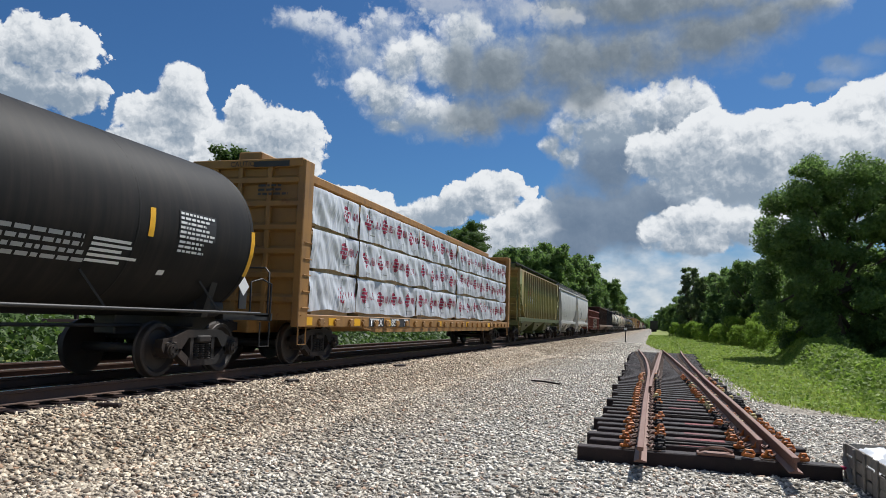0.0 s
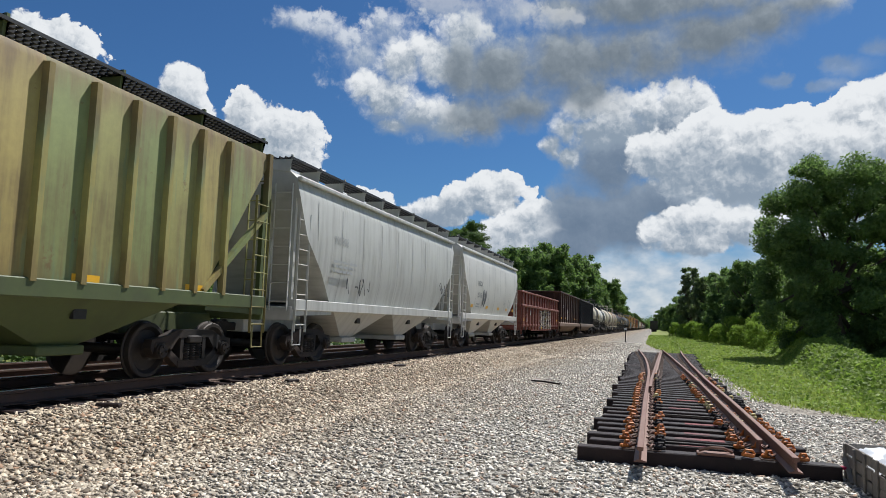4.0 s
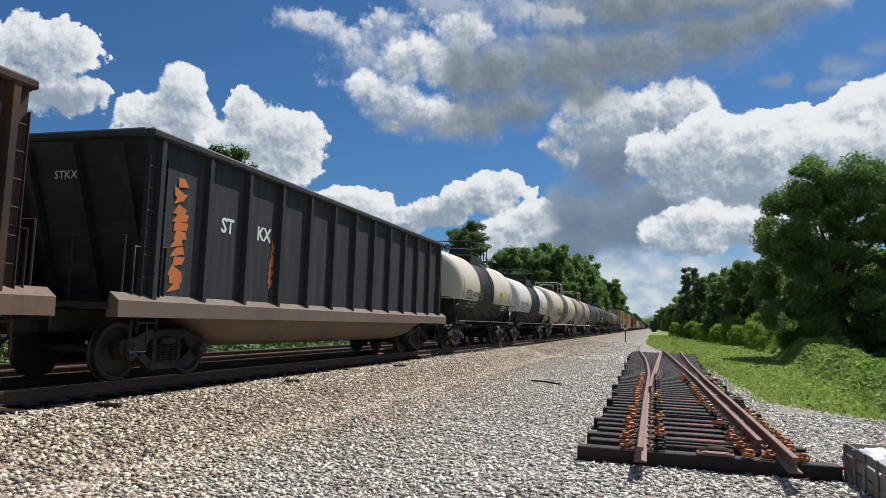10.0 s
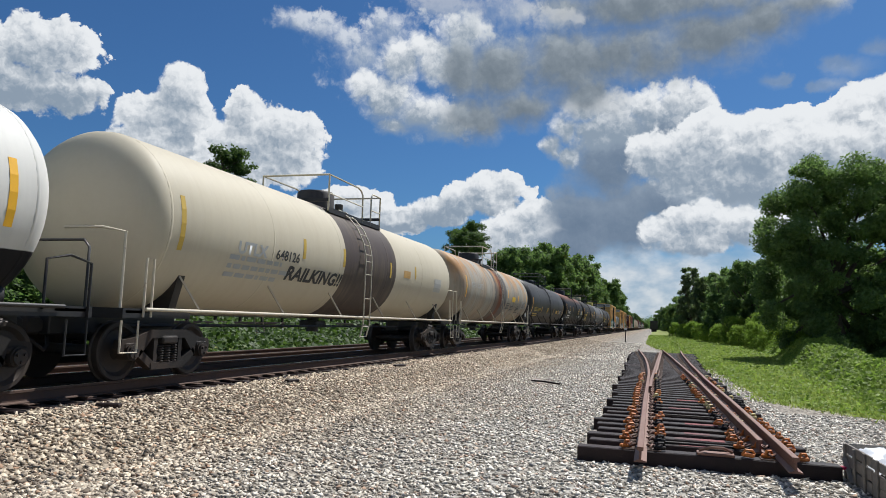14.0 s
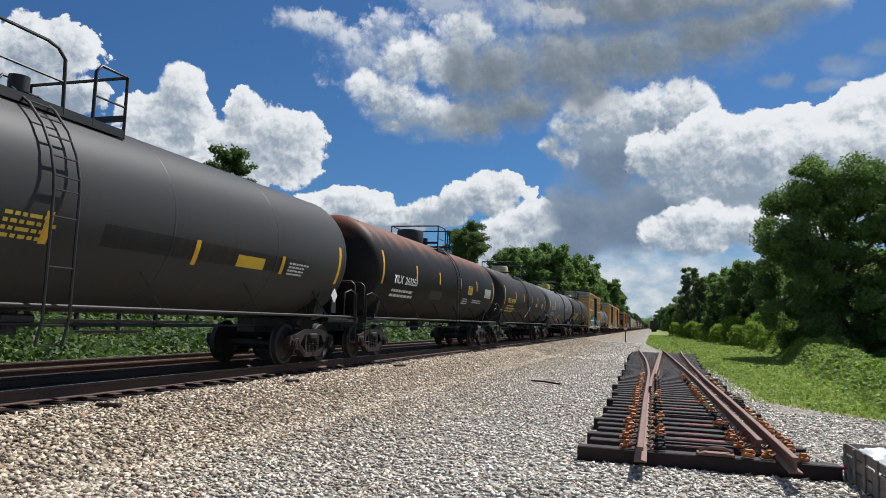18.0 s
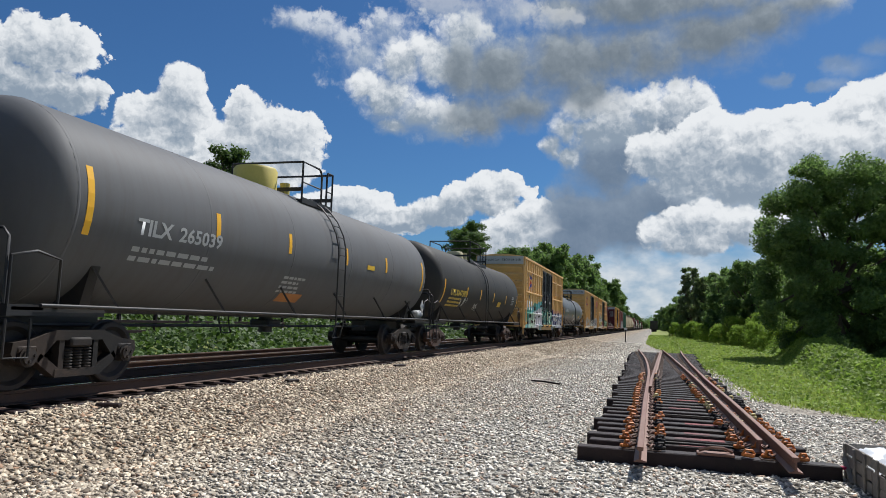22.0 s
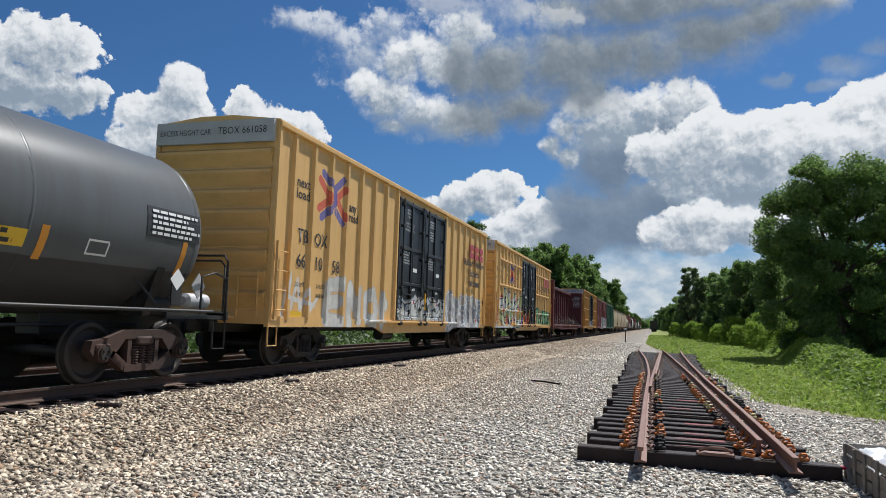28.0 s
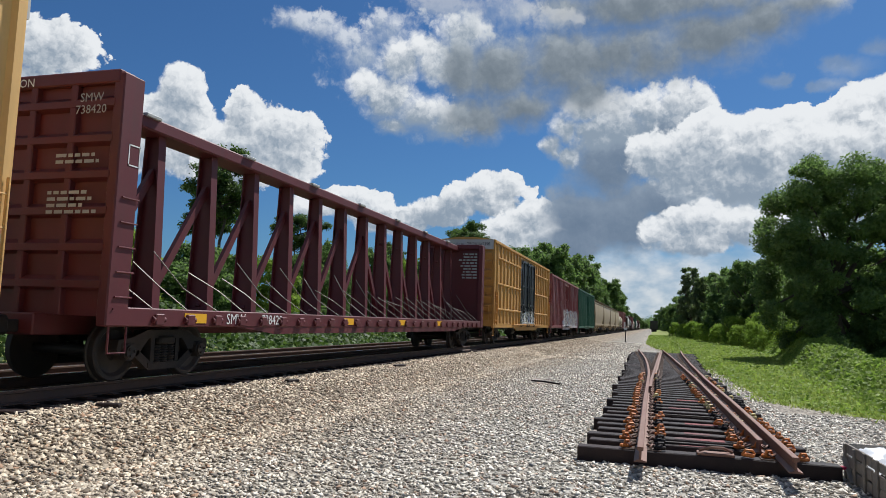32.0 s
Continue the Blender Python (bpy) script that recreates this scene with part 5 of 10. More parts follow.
        for yy in (y0 + 0.28, y1 - 0.28):
            part("lock_rod", Shape().tube([(X + 0.10, yy, sill + 0.12), (X + 0.10, yy, H - 0.32)], 0.026), door_mat, dd)
            for z in (sill + 0.42, sill + 1.2, sill + 2.2, sill + 3.1, H - 0.5):
                part("rod_guide", Shape().cbox(X + 0.02, X + 0.13, yy - 0.06, yy + 0.06, z - 0.04, z + 0.04, 0.012), door_mat, dd)
            part("rod_foot", Shape().cbox(X + 0.04, X + 0.15, yy - 0.09, yy + 0.09, sill + 0.06, sill + 0.20, 0.03), STEEL_BLACK, dd)
        for z0, z1, ya, yb in ((sill + 1.42, sill + 2.38, 0.16, 0.44), (sill + 1.42, sill + 2.38, 0.56, 0.86), (sill + 0.36, sill + 1.26, 0.16, 0.44), (sill + 0.36, sill + 1.26, 0.56, 0.86)):
            part("pressed_panel", Shape().cbox(X + 0.012, X + 0.034, y0 + dw * ya, y0 + dw * yb, z0, z1, 0.012), door_mat, dd)
        hd = Shape().tube([(X + 0.12, y0 + 0.3, sill + 1.05), (X + 0.13, y0 + dw * 0.5, sill + 1.0)], 0.02)
        hd.cbox(X + 0.07, X + 0.14, y0 + dw * 0.42, y0 + dw * 0.58, sill + 0.85, sill + 1.15, 0.01)
        part("door_handle", hd, door_mat, dd)
    tr = Shape().cbox(X + 0.0, X + 0.13, door[0] - 2.2, door[1] + 2.2, sill + 0.13, sill + 0.19, 0.01)
    part("door_track", tr, side_mat, car)
    # ladders, grab irons, stirrups
    ladder(car, "side_ladder", (X + 0.11, a + 0.06), sill + 0.15, sill + 1.75, 0.5, 4, ladder_mat)
    ladder(car, "side_ladder", (X + 0.11, b - 0.56), sill + 0.15, sill + 1.75, 0.5, 4, ladder_mat)
    ladder(car, "end_ladder", (X - 0.62, a - 0.14), sill + 0.2, sill + 1.1, 0.45, 3, ladder_mat, "x")
    part("grab_iron", Shape().tube([(-0.6, a - 0.12, sill + 1.55), (-0.6, a - 0.2, sill + 1.55), (1.2, a - 0.2, sill + 1.6), (1.2, a - 0.12, sill + 1.6)], 0.016), ladder_mat, car)
    bp = Shape().box(-0.75, 0.75, a - 0.42, a - 0.12, sill + 0.16, sill + 0.20)
    bp.cyl((-0.45, a - 0.24, sill + 1.2), (-0.45, a - 0.30, sill + 1.2), 0.26, 18)
    part("brake_platform", bp, end_mat, car)
    for y in (a + 0.05, b - 0.41):
        stirrup(car, X, y, ladder_mat)
        stirrup(car, -X, y, ladder_mat)
    us = Shape().cbox(-0.3, 0.3, 0.3, L - 0.3, 0.72, sill + 0.16, 0.02)
    for k in range(7):
        y = 3.6 + (L - 7.2) * k / 6
        us.box(-1.3, 1.3, y - 0.06, y + 0.06, sill, sill + 0.16)
    us.cyl((0.7, L * 0.42, 0.62), (0.7, L * 0.42 + 0.9, 0.62), 0.17, 14)
    part("underframe", us, STEEL_BLACK, car)
    for y in (2.9, L - 2.9):
        bogie(car, y, truck)
    couplers(car, L)
    return enter(car, s)


TTX_YELLOW = (0.70, 0.425, 0.155)


def yellow_side(name, paint=None, dirt=0.35, emblem=None):
    if emblem is not None:
        under = paint

        def paint(n, at):
            return crossed(n, at, under(n, at), *emblem)
    return material(name, TTX_YELLOW, 0.5, grain=0.07, scale=4, dirt=(0.33, 0.17, 0.055), dirt_amount=dirt, streak=0.6, bump=0.05, bump_scale=15, chips=0.15, paint=paint)


# ---------------------------------------------------------------- hoppers
SEAM = material("hopper_seam_grime", (0.36, 0.355, 0.34), 0.6, grain=0.25)


def covered_hopper(s, label, mat, L=18.5, H=4.28, ribbed=False, rib_mat=None, sill_mat=None, bays=3, truck="dark", lad_mat=None, deep_end=True, walk_mat=None, curve=True, end_mat=None):
    car = thing("covered_hopper", label, "hopper car", "cars of the train")
    sill_mat, lad_mat, rib_mat, end_mat = sill_mat or mat, lad_mat or mat, rib_mat or mat, end_mat or mat
    a, b, X = 0.45, L - 0.45, 1.53
    zs = 1.42                                  # bottom of the side sheets
    slope = 2.0 if deep_end else 1.3           # how far the slope sheets run in under the ends
    # cross-section: gently bowed sides, or flat ones with posts
    if curve:
        sec = [(1.36, zs), (1.50, zs + 0.7), (1.53, zs + 1.4), (1.50, H - 0.55), (1.40, H - 0.16), (1.2, H + 0.02), (0.6, H + 0.12)]
    else:
        sec = [(1.44, zs), (1.44, H - 0.12), (1.40, H), (0.9, H + 0.12), (0.5, H + 0.14)]
    outline = sec + [(-x, z) for x, z in reversed(sec)]
    n = len(outline)
    body = Shape()
    # side seen from outside: a trapezium, cut away below the slope sheets at each end
    rows = []
    for z_i in range(len(sec)):
        x, z = sec[z_i]
        k = max(0.0, min(1.0, (H - 1.1 - z) / (H - 1.1 - zs)))
        rows.append((x, z, a + slope * k, b - slope * k))
    v = []
    for side in (1, -1):
        for x, z, y0, y1 in rows:
            v += [(side * x, y0 + (y1 - y0) * t / 8, z) for t in range(9)]
    m = len(rows)
    f = []
    for sd in (0, 1):
        o = sd * m * 9
        for i in range(m - 1):
            for t in range(8):
                q = (o + i * 9 + t, o + i * 9 + t + 1, o + (i + 1) * 9 + t + 1, o + (i + 1) * 9 + t)
                f.append(q if sd == 0 else q[::-1])
    for i in range(m - 1):                     # ends and slope sheets
        for t in (0, 8):
            f.append((i * 9 + t, (i + 1) * 9 + t, m * 9 + (i + 1) * 9 + t, m * 9 + i * 9 + t))
    for t in range(8):                         # roof and bottom
        f.append(((m - 1) * 9 + t, (m - 1) * 9 + t + 1, 2 * m * 9 - 9 + t + 1, 2 * m * 9 - 9 + t))
        f.append((t, m * 9 + t, m * 9 + t + 1, t + 1))
    body.poly(v, f)
    part("body", body, mat, car, smooth=40 if curve else 20)
    # flat end sheets and the side above the slope
    sl = Shape()
    for sx in (-1, 1):
        sl.cbox(sx * 1.45 - 0.06, sx * 1.45 + 0.06, a, b, zs - 0.20, zs + 0.04, 0.015)
    part("side_sill", sl, sill_mat, car)
    if ribbed:
        rm = Shape().extrude([(1.44, -0.07), (1.53, -0.045), (1.53, 0.045), (1.44, 0.07)], "z", zs, H - 0.1).mesh("side_rib", rib_mat)
        nr = 19
        for k in range(nr):
            y = a + 1.93 + (b - a - 3.4) * k / (nr - 1)
            part("side_rib", rm, None, car, at=(0, y, 0))
        for y, d in ((a, 1), (b, -1)):
            part("corner_post", Shape().beam((1.44, y + d * 0.06, zs + 1.7), (1.44, y + d * 0.06, H), 0.12, 0.12, (0, 1, 0)), rib_mat, car)
            part("slope_brace", Shape().beam((1.45, y + d * 0.08, H - 1.2), (1.45, y + d * slope, zs + 0.05), 0.10, 0.10), rib_mat, car)
    else:
        for k in range(9):
            y = a + 0.9 + (b - a - 1.8) * k / 8
            tp = [(x + 0.006, z) for x, z in sec if z < H - 0.3 and (H - 1.1 - z) / (H - 1.1 - zs) * slope < min(y - a, b - y)]
            if len(tp) > 1:
                sm = Shape()
                sm.poly([(x, y - 0.012, z) for x, z in tp] + [(x, y + 0.012, z) for x, z in tp], [(i, i + 1, len(tp) + i + 1, len(tp) + i) for i in range(len(tp) - 1)])
                part("side_seam", sm, SEAM, car)
        part("eave", Shape().cbox(1.40, 1.52, a, b, H - 0.22, H - 0.12, 0.02), mat, car)
    # bays
    y0, y1 = a + slope + 0.1, b - slope - 0.1
    w = (y1 - y0) / bays
    for k in range(bays):
        c = y0 + w * (k + 0.5)
        bay = Shape()
        top, bot = w * 0.49, 0.36
        bay.poly([(sx * 1.38, c + sy * top, zs - 0.1) for sx, sy in ((-1, -1), (1, -1), (1, 1), (-1, 1))] +
                 [(sx * 0.85, c + sy * bot, 0.58) for sx, sy in ((-1, -1), (1, -1), (1, 1), (-1, 1))],
                 [(0, 1, 5, 4), (1, 2, 6, 5), (2, 3, 7, 6), (3, 0, 4, 7), (4, 5, 6, 7), (0, 3, 2, 1)])
        h = part("hopper_bay", bay, sill_mat, car)
        part("outlet_gate", Shape().cbox(-0.95, 0.95, c - 0.42, c + 0.42, 0.44, 0.58, 0.02), sill_mat, h)
        part("vibrator_bracket", Shape().cbox(1.14, 1.22, c - 0.12, c + 0.12, 0.95, 1.10, 0.01), STEEL_BLACK, h)
    # end cages: posts, ladder, sill
    for e, y, d in ((0, a, 1), (1, b, -1)):
        es = Shape().cbox(-1.45, 1.45, y - 0.06, y + 0.06, 1.0, 1.30, 0.02)
        es.cbox(-0.3, 0.3, min(y, y + d * 2.6), max(y, y + d * 2.6), 0.72, 1.1, 0.02)
        for sx in (-1, 1):
            es.beam((sx * 1.42, y + d * 0.05, 1.2), (sx * 1.42, y + d * 1.9, 1.25), 0.1, 0.2)
            es.beam((sx * 0.6, y + d * 0.1, 1.15), (sx * 0.6, y + d * 0.5, zs + 1.6), 0.08, 0.10)
            es.beam((sx * 1.36, y + d * 0.05, 1.1), (sx * 1.36, y + d * 0.05, H - 0.6), 0.09, 0.09, (0, 1, 0))
        part("end_frame", es, sill_mat, car)
        ladder(car, "side_ladder", (1.50, y + (0.02 if d > 0 else -0.52)), 0.75, H - 0.9, 0.5, 8, lad_mat)
        ladder(car, "end_ladder", (0.95, y - d * 0.1), 1.2, H - 0.3, 0.42, 7, lad_mat, "x")
        stirrup(car, 1.48, y if d > 0 else y - 0.4, lad_mat)
        sh = Shape().cyl((-0.55, y - d * 0.05, 2.1), (-0.55, y - d * 0.11, 2.1), 0.26, 18)
        part("brake_wheel", sh, STEEL_BLACK, car, smooth=40)
        bogie(car, 2.05 if e == 0 else L - 2.05, truck)
    # roof walk
    for sx in (-1, 1):
        wk = Shape()
        for i in range(5):
            x = sx * 1.0 - 0.28 + 0.14 * i
            wk.box(x - 0.012, x + 0.012, a - 0.1, b + 0.1, H + 0.26, H + 0.31)
        for k in range(int((b - a) / 0.12)):
            y = a + 0.12 * k
            wk.box(sx * 1.0 - 0.28, sx * 1.0 + 0.28, y - 0.012, y + 0.012, H + 0.27, H + 0.30)
        part("roof_walk", wk, walk_mat or STEEL_BLACK, car)
        for k in range(10):
            y = a + (b - a) * k / 9
            part("walk_bracket", Shape().extrude([(sx * 0.72, H + 0.26), (sx * 1.28, H + 0.26), (sx * 1.28, H + 0.36), (sx * 1.24, H + 0.36), (sx * 1.22, H - 0.02), (sx * 0.72, H + 0.05)], "y", y - 0.025, y + 0.025), sill_mat, car)
    part("hatch_row", Shape().cbox(-0.4, 0.4, a + 0.8, b - 0.8, H + 0.08, H + 0.24, 0.03), sill_mat, car)
    couplers(car, L)
    return enter(car, s)


# ---------------------------------------------------------------- open cars
def gondola(s, label, mat, L=17.2, lower_top=2.12, H=2.97, extension=True):
    car = thing("gondola", label, "gondola car", "cars of the train")
    a, b, X, z0 = 0.45, L - 0.45, 1.42, 0.98
    w = Shape()
    for sx in (-1, 1):
        w.box(sx * X - 0.02, sx * X + 0.02, a, b, z0, lower_top)
        w.extrude([(a + 2.9, z0), (b - 2.9, z0), (b - 3.9, 0.66), (a + 3.9, 0.66)], "x", sx * X - 0.02, sx * X + 0.02)
    part("side_wall", w, mat, car)
    part("floor", Shape().box(-X, X, a, b, z0 - 0.05, z0 + 0.05), mat, car)
    for y in (a, b):
        e = Shape().box(-X, X, y - 0.03, y + 0.03, z0 - 0.25, lower_top)
        for k in range(3):
            e.cbox(-X, X, y - 0.07, y + 0.07, z0 + 0.15 + 0.36 * k, z0 + 0.28 + 0.36 * k, 0.02)
        part("end_wall", e, mat, car)
    n = 15
    for k in range(n):
        y = a + 0.35 + (b - a - 0.7) * k / (n - 1)
        part("side_stake", Shape().extrude([(X, y - 0.07), (X + 0.11, y - 0.05), (X + 0.11, y + 0.05), (X, y + 0.07)], "z", z0 - 0.25, lower_top), mat, car)
    ch = Shape()
    for sx in (-1, 1):
        ch.cbox(sx * X - 0.09, sx * X + 0.13, a - 0.05, b + 0.05, lower_top - 0.02, lower_top + 0.13, 0.03)
        ch.cbox(sx * X - 0.02, sx * X + 0.06, a, b, z0 - 0.05, z0 + 0.1, 0.02)
    ch.cbox(-X, X, a - 0.10, a + 0.08, lower_top - 0.02, lower_top + 0.13, 0.03)
    ch.cbox(-X, X, b - 0.08, b + 0.10, lower_top - 0.02, lower_top + 0.13, 0.03)
    part("top_chord", ch, mat, car)
    ex = Shape()
    for sx in (-1, 1):
        ex.box(sx * X - 0.06, sx * X - 0.03, a, b, lower_top + 0.13, H)
    for y in (a, b):
        ex.box(-X, X, y - 0.02, y + 0.02, lower_top + 0.13, H)
    part("side_extension", ex, mat, car)
    em = Shape().box(X - 0.03, X + 0.05, -0.04, 0.04, lower_top + 0.13, H).mesh("extension_stake", mat)
    for k in range(n):
        part("extension_stake", em, None, car, at=(0, a + 0.35 + (b - a - 0.7) * k / (n - 1), 0))
    rim = Shape()
    for sx in (-1, 1):
        rim.cbox(sx * (X - 0.03) - 0.08, sx * (X - 0.03) + 0.11, a - 0.06, b + 0.06, H - 0.03, H + 0.09, 0.03)
    for y in (a, b):
        rim.cbox(-X, X, y - 0.08, y + 0.08, H - 0.03, H + 0.09, 0.03)
    part("rim", rim, mat, car)
    us = Shape().cbox(-0.3, 0.3, 0.3, L - 0.3, 0.70, z0 - 0.04, 0.02)
    part("underframe", us, STEEL_BLACK, car)
    ladder(car, "side_ladder", (X + 0.12, a + 0.05), 1.0, 2.0, 0.42, 3, mat, rails=False)
    ladder(car, "side_ladder", (X + 0.12, b - 0.47), 1.0, 2.0, 0.42, 3, mat, rails=False)
    part("grab_iron", Shape().tube([(X + 0.02, a + 0.25, 1.62), (X + 0.16, a + 0.25, 1.62), (X + 0.16, a + 0.95, 1.58), (X + 0.02, a + 0.95, 1.58)], 0.014), mat, car)
    for y in (a, b - 0.36):
        stirrup(car, X, y, mat)
    for y in (2.0, L - 2.0):
        bogie(car, y)
    couplers(car, L)
    return enter(car, s)


def tub_gondola(s, label, mat, tub_mat, L=17.2, H=3.80, ribs=13, load=None):
    car = thing("coal_gondola", label, "gondola car", "cars of the train")
    a, b, X, z0 = 0.75, L - 0.75, 1.42, 1.22
    w = Shape()
    for sx in (-1, 1):
        w.box(sx * X - 0.02, sx * X + 0.02, a, b, z0, H)
    part("side_wall", w, mat, car)
    # sloped ends
    for y, d in ((a, 1), (b, -1)):
        e = Shape()
        e.poly([(-X, y + d * 0.9, z0), (X, y + d * 0.9, z0), (X, y, H), (-X, y, H), (-X, y + d * 0.95, z0), (X, y + d * 0.95, z0), (X, y + d * 0.05, H), (-X, y + d * 0.05, H)],
               [(0, 1, 2, 3), (7, 6, 5, 4), (0, 3, 7, 4), (1, 5, 6, 2), (3, 2, 6, 7), (0, 4, 5, 1)])
        for sx in (-0.95, 0.0, 0.95):
            e.beam((sx, y - d * 0.02, H - 0.1), (sx, y + d * 0.85, z0 + 0.02), 0.12, 0.10)
        part("slope_end", e, mat, car)
        br = Shape().beam((X - 0.05, y, 1.2), (X - 0.05, y, H), 0.1, 0.1, (0, 1, 0))
        br.beam((-X + 0.05, y, 1.2), (-X + 0.05, y, H), 0.1, 0.1, (0, 1, 0))
        pl = Shape().box(-X, X, min(y - d * 0.6, y + d * 0.6), max(y - d * 0.6, y + d * 0.6), 1.12, 1.2)
        part("end_platform", pl, mat, car)
        rl = Shape()
        for sx in (-1, 1):
            rl.tube([(sx * 1.40, y - d * 0.3, 1.2), (sx * 1.40, y - d * 0.3, 2.2), (sx * 0.5, y - d * 0.35, 2.2), (sx * 0.5, y - d * 0.35, 1.2)], 0.018)
            rl.tube([(sx * 1.45, y - d * 0.15, 1.2), (sx * 1.45, y - d * 0.15, 2.05), (sx * 1.45, y + d * 0.55, 2.1), (sx * 1.45, y + d * 0.55, 1.2)], 0.018)
        part("end_handrail", rl, mat, car, smooth=60)
        ladder(car, "side_ladder", (X + 0.05, y - (0.0 if d > 0 else 0.42)), 0.75, H - 0.3, 0.42, 8, mat)
        stirrup(car, 1.44, y - (0.1 if d > 0 else 0.3), mat)
    pm = Shape().extrude([(X, -0.075), (X + 0.12, -0.05), (X + 0.12, 0.05), (X, 0.075)], "z", z0, H).mesh("side_stake", mat)
    for k in range(ribs):
        part("side_stake", pm, None, car, at=(0, a + 0.25 + (b - a - 0.5) * k / (ribs - 1), 0))
    far = Shape()
    for k in range(ribs):
        y = a + 0.25 + (b - a - 0.5) * k / (ribs - 1)
        far.box(-X - 0.12, -X, y - 0.05, y + 0.05, z0, H)
    part("far_side_stakes", far, mat, car)
    rim = Shape()
    for sx in (-1, 1):
        rim.cbox(sx * (X + 0.02) - 0.11, sx * (X + 0.02) + 0.12, a - 0.05, b + 0.05, H - 0.02, H + 0.11, 0.03)
    for y in (a, b):
        rim.cbox(-X, X, y - 0.09, y + 0.09, H - 0.02, H + 0.11, 0.03)
    part("top_chord", rim, mat, car)
    sl = Shape()
    for sx in (-1, 1):
        sl.extrude([(sx * X, z0 + 0.14), (sx * (X + 0.16), z0 + 0.02), (sx * (X + 0.16), z0 - 0.22), (sx * (X - 0.05), z0 - 0.22)], "y", a - 0.55, b + 0.55)
    part("side_sill", sl, tub_mat, car)
    tub = Shape()
    y0, y1 = a + 2.7, b - 2.7
    sec = [(1.40, z0 - 0.2), (1.36, 0.86), (1.15, 0.60), (0.75, 0.48), (-0.75, 0.48), (-1.15, 0.60), (-1.36, 0.86), (-1.40, z0 - 0.2)]
    v = []
    for yy, k in ((y0 - 1.1, 0.0), (y0 - 0.35, 0.75), (y0 + 0.5, 1.0), (y1 - 0.5, 1.0), (y1 + 0.35, 0.75), (y1 + 1.1, 0.0)):
        v += [(x, yy, (z0 - 0.2) + (z - z0 + 0.2) * k) for x, z in sec]
    f = [(r * 8 + i, r * 8 + i + 1, (r + 1) * 8 + i + 1, (r + 1) * 8 + i) for r in range(5) for i in range(7)]
    tub.poly(v, f)
    part("tub", tub, tub_mat, car, smooth=35)
    part("floor", Shape().box(-X, X, a, b, z0 - 0.12, z0 - 0.04), tub_mat, car)
    part("underframe", Shape().cbox(-0.3, 0.3, 0.3, L - 0.3, 0.74, z0 - 0.12, 0.02), STEEL_BLACK, car)
    if load is not None:
        bm = Shape()
        nx, ny = 8, 40
        v = [(-X + 0.05 + 2 * (X - 0.05) * i / nx, a + 0.6 + (b - a - 1.2) * j / ny,
              H - 0.35 + 0.55 * (1 - (2 * i / nx - 1) ** 2) * (0.55 + 0.45 * math.sin(j * 0.9)) + 0.12 * noise.noise(Vector((i * 0.7, j * 0.5, 1.0)))) for j in range(ny + 1) for i in range(nx + 1)]
        bm.poly(v, [(j * (nx + 1) + i, j * (nx + 1) + i + 1, (j + 1) * (nx + 1) + i + 1, (j + 1) * (nx + 1) + i) for j in range(ny) for i in range(nx)])
        part("load", bm, load, car, "heaped dark load")
    for y in (2.0, L - 2.0):
        bogie(car, y)
    couplers(car, L)
    return enter(car, s)


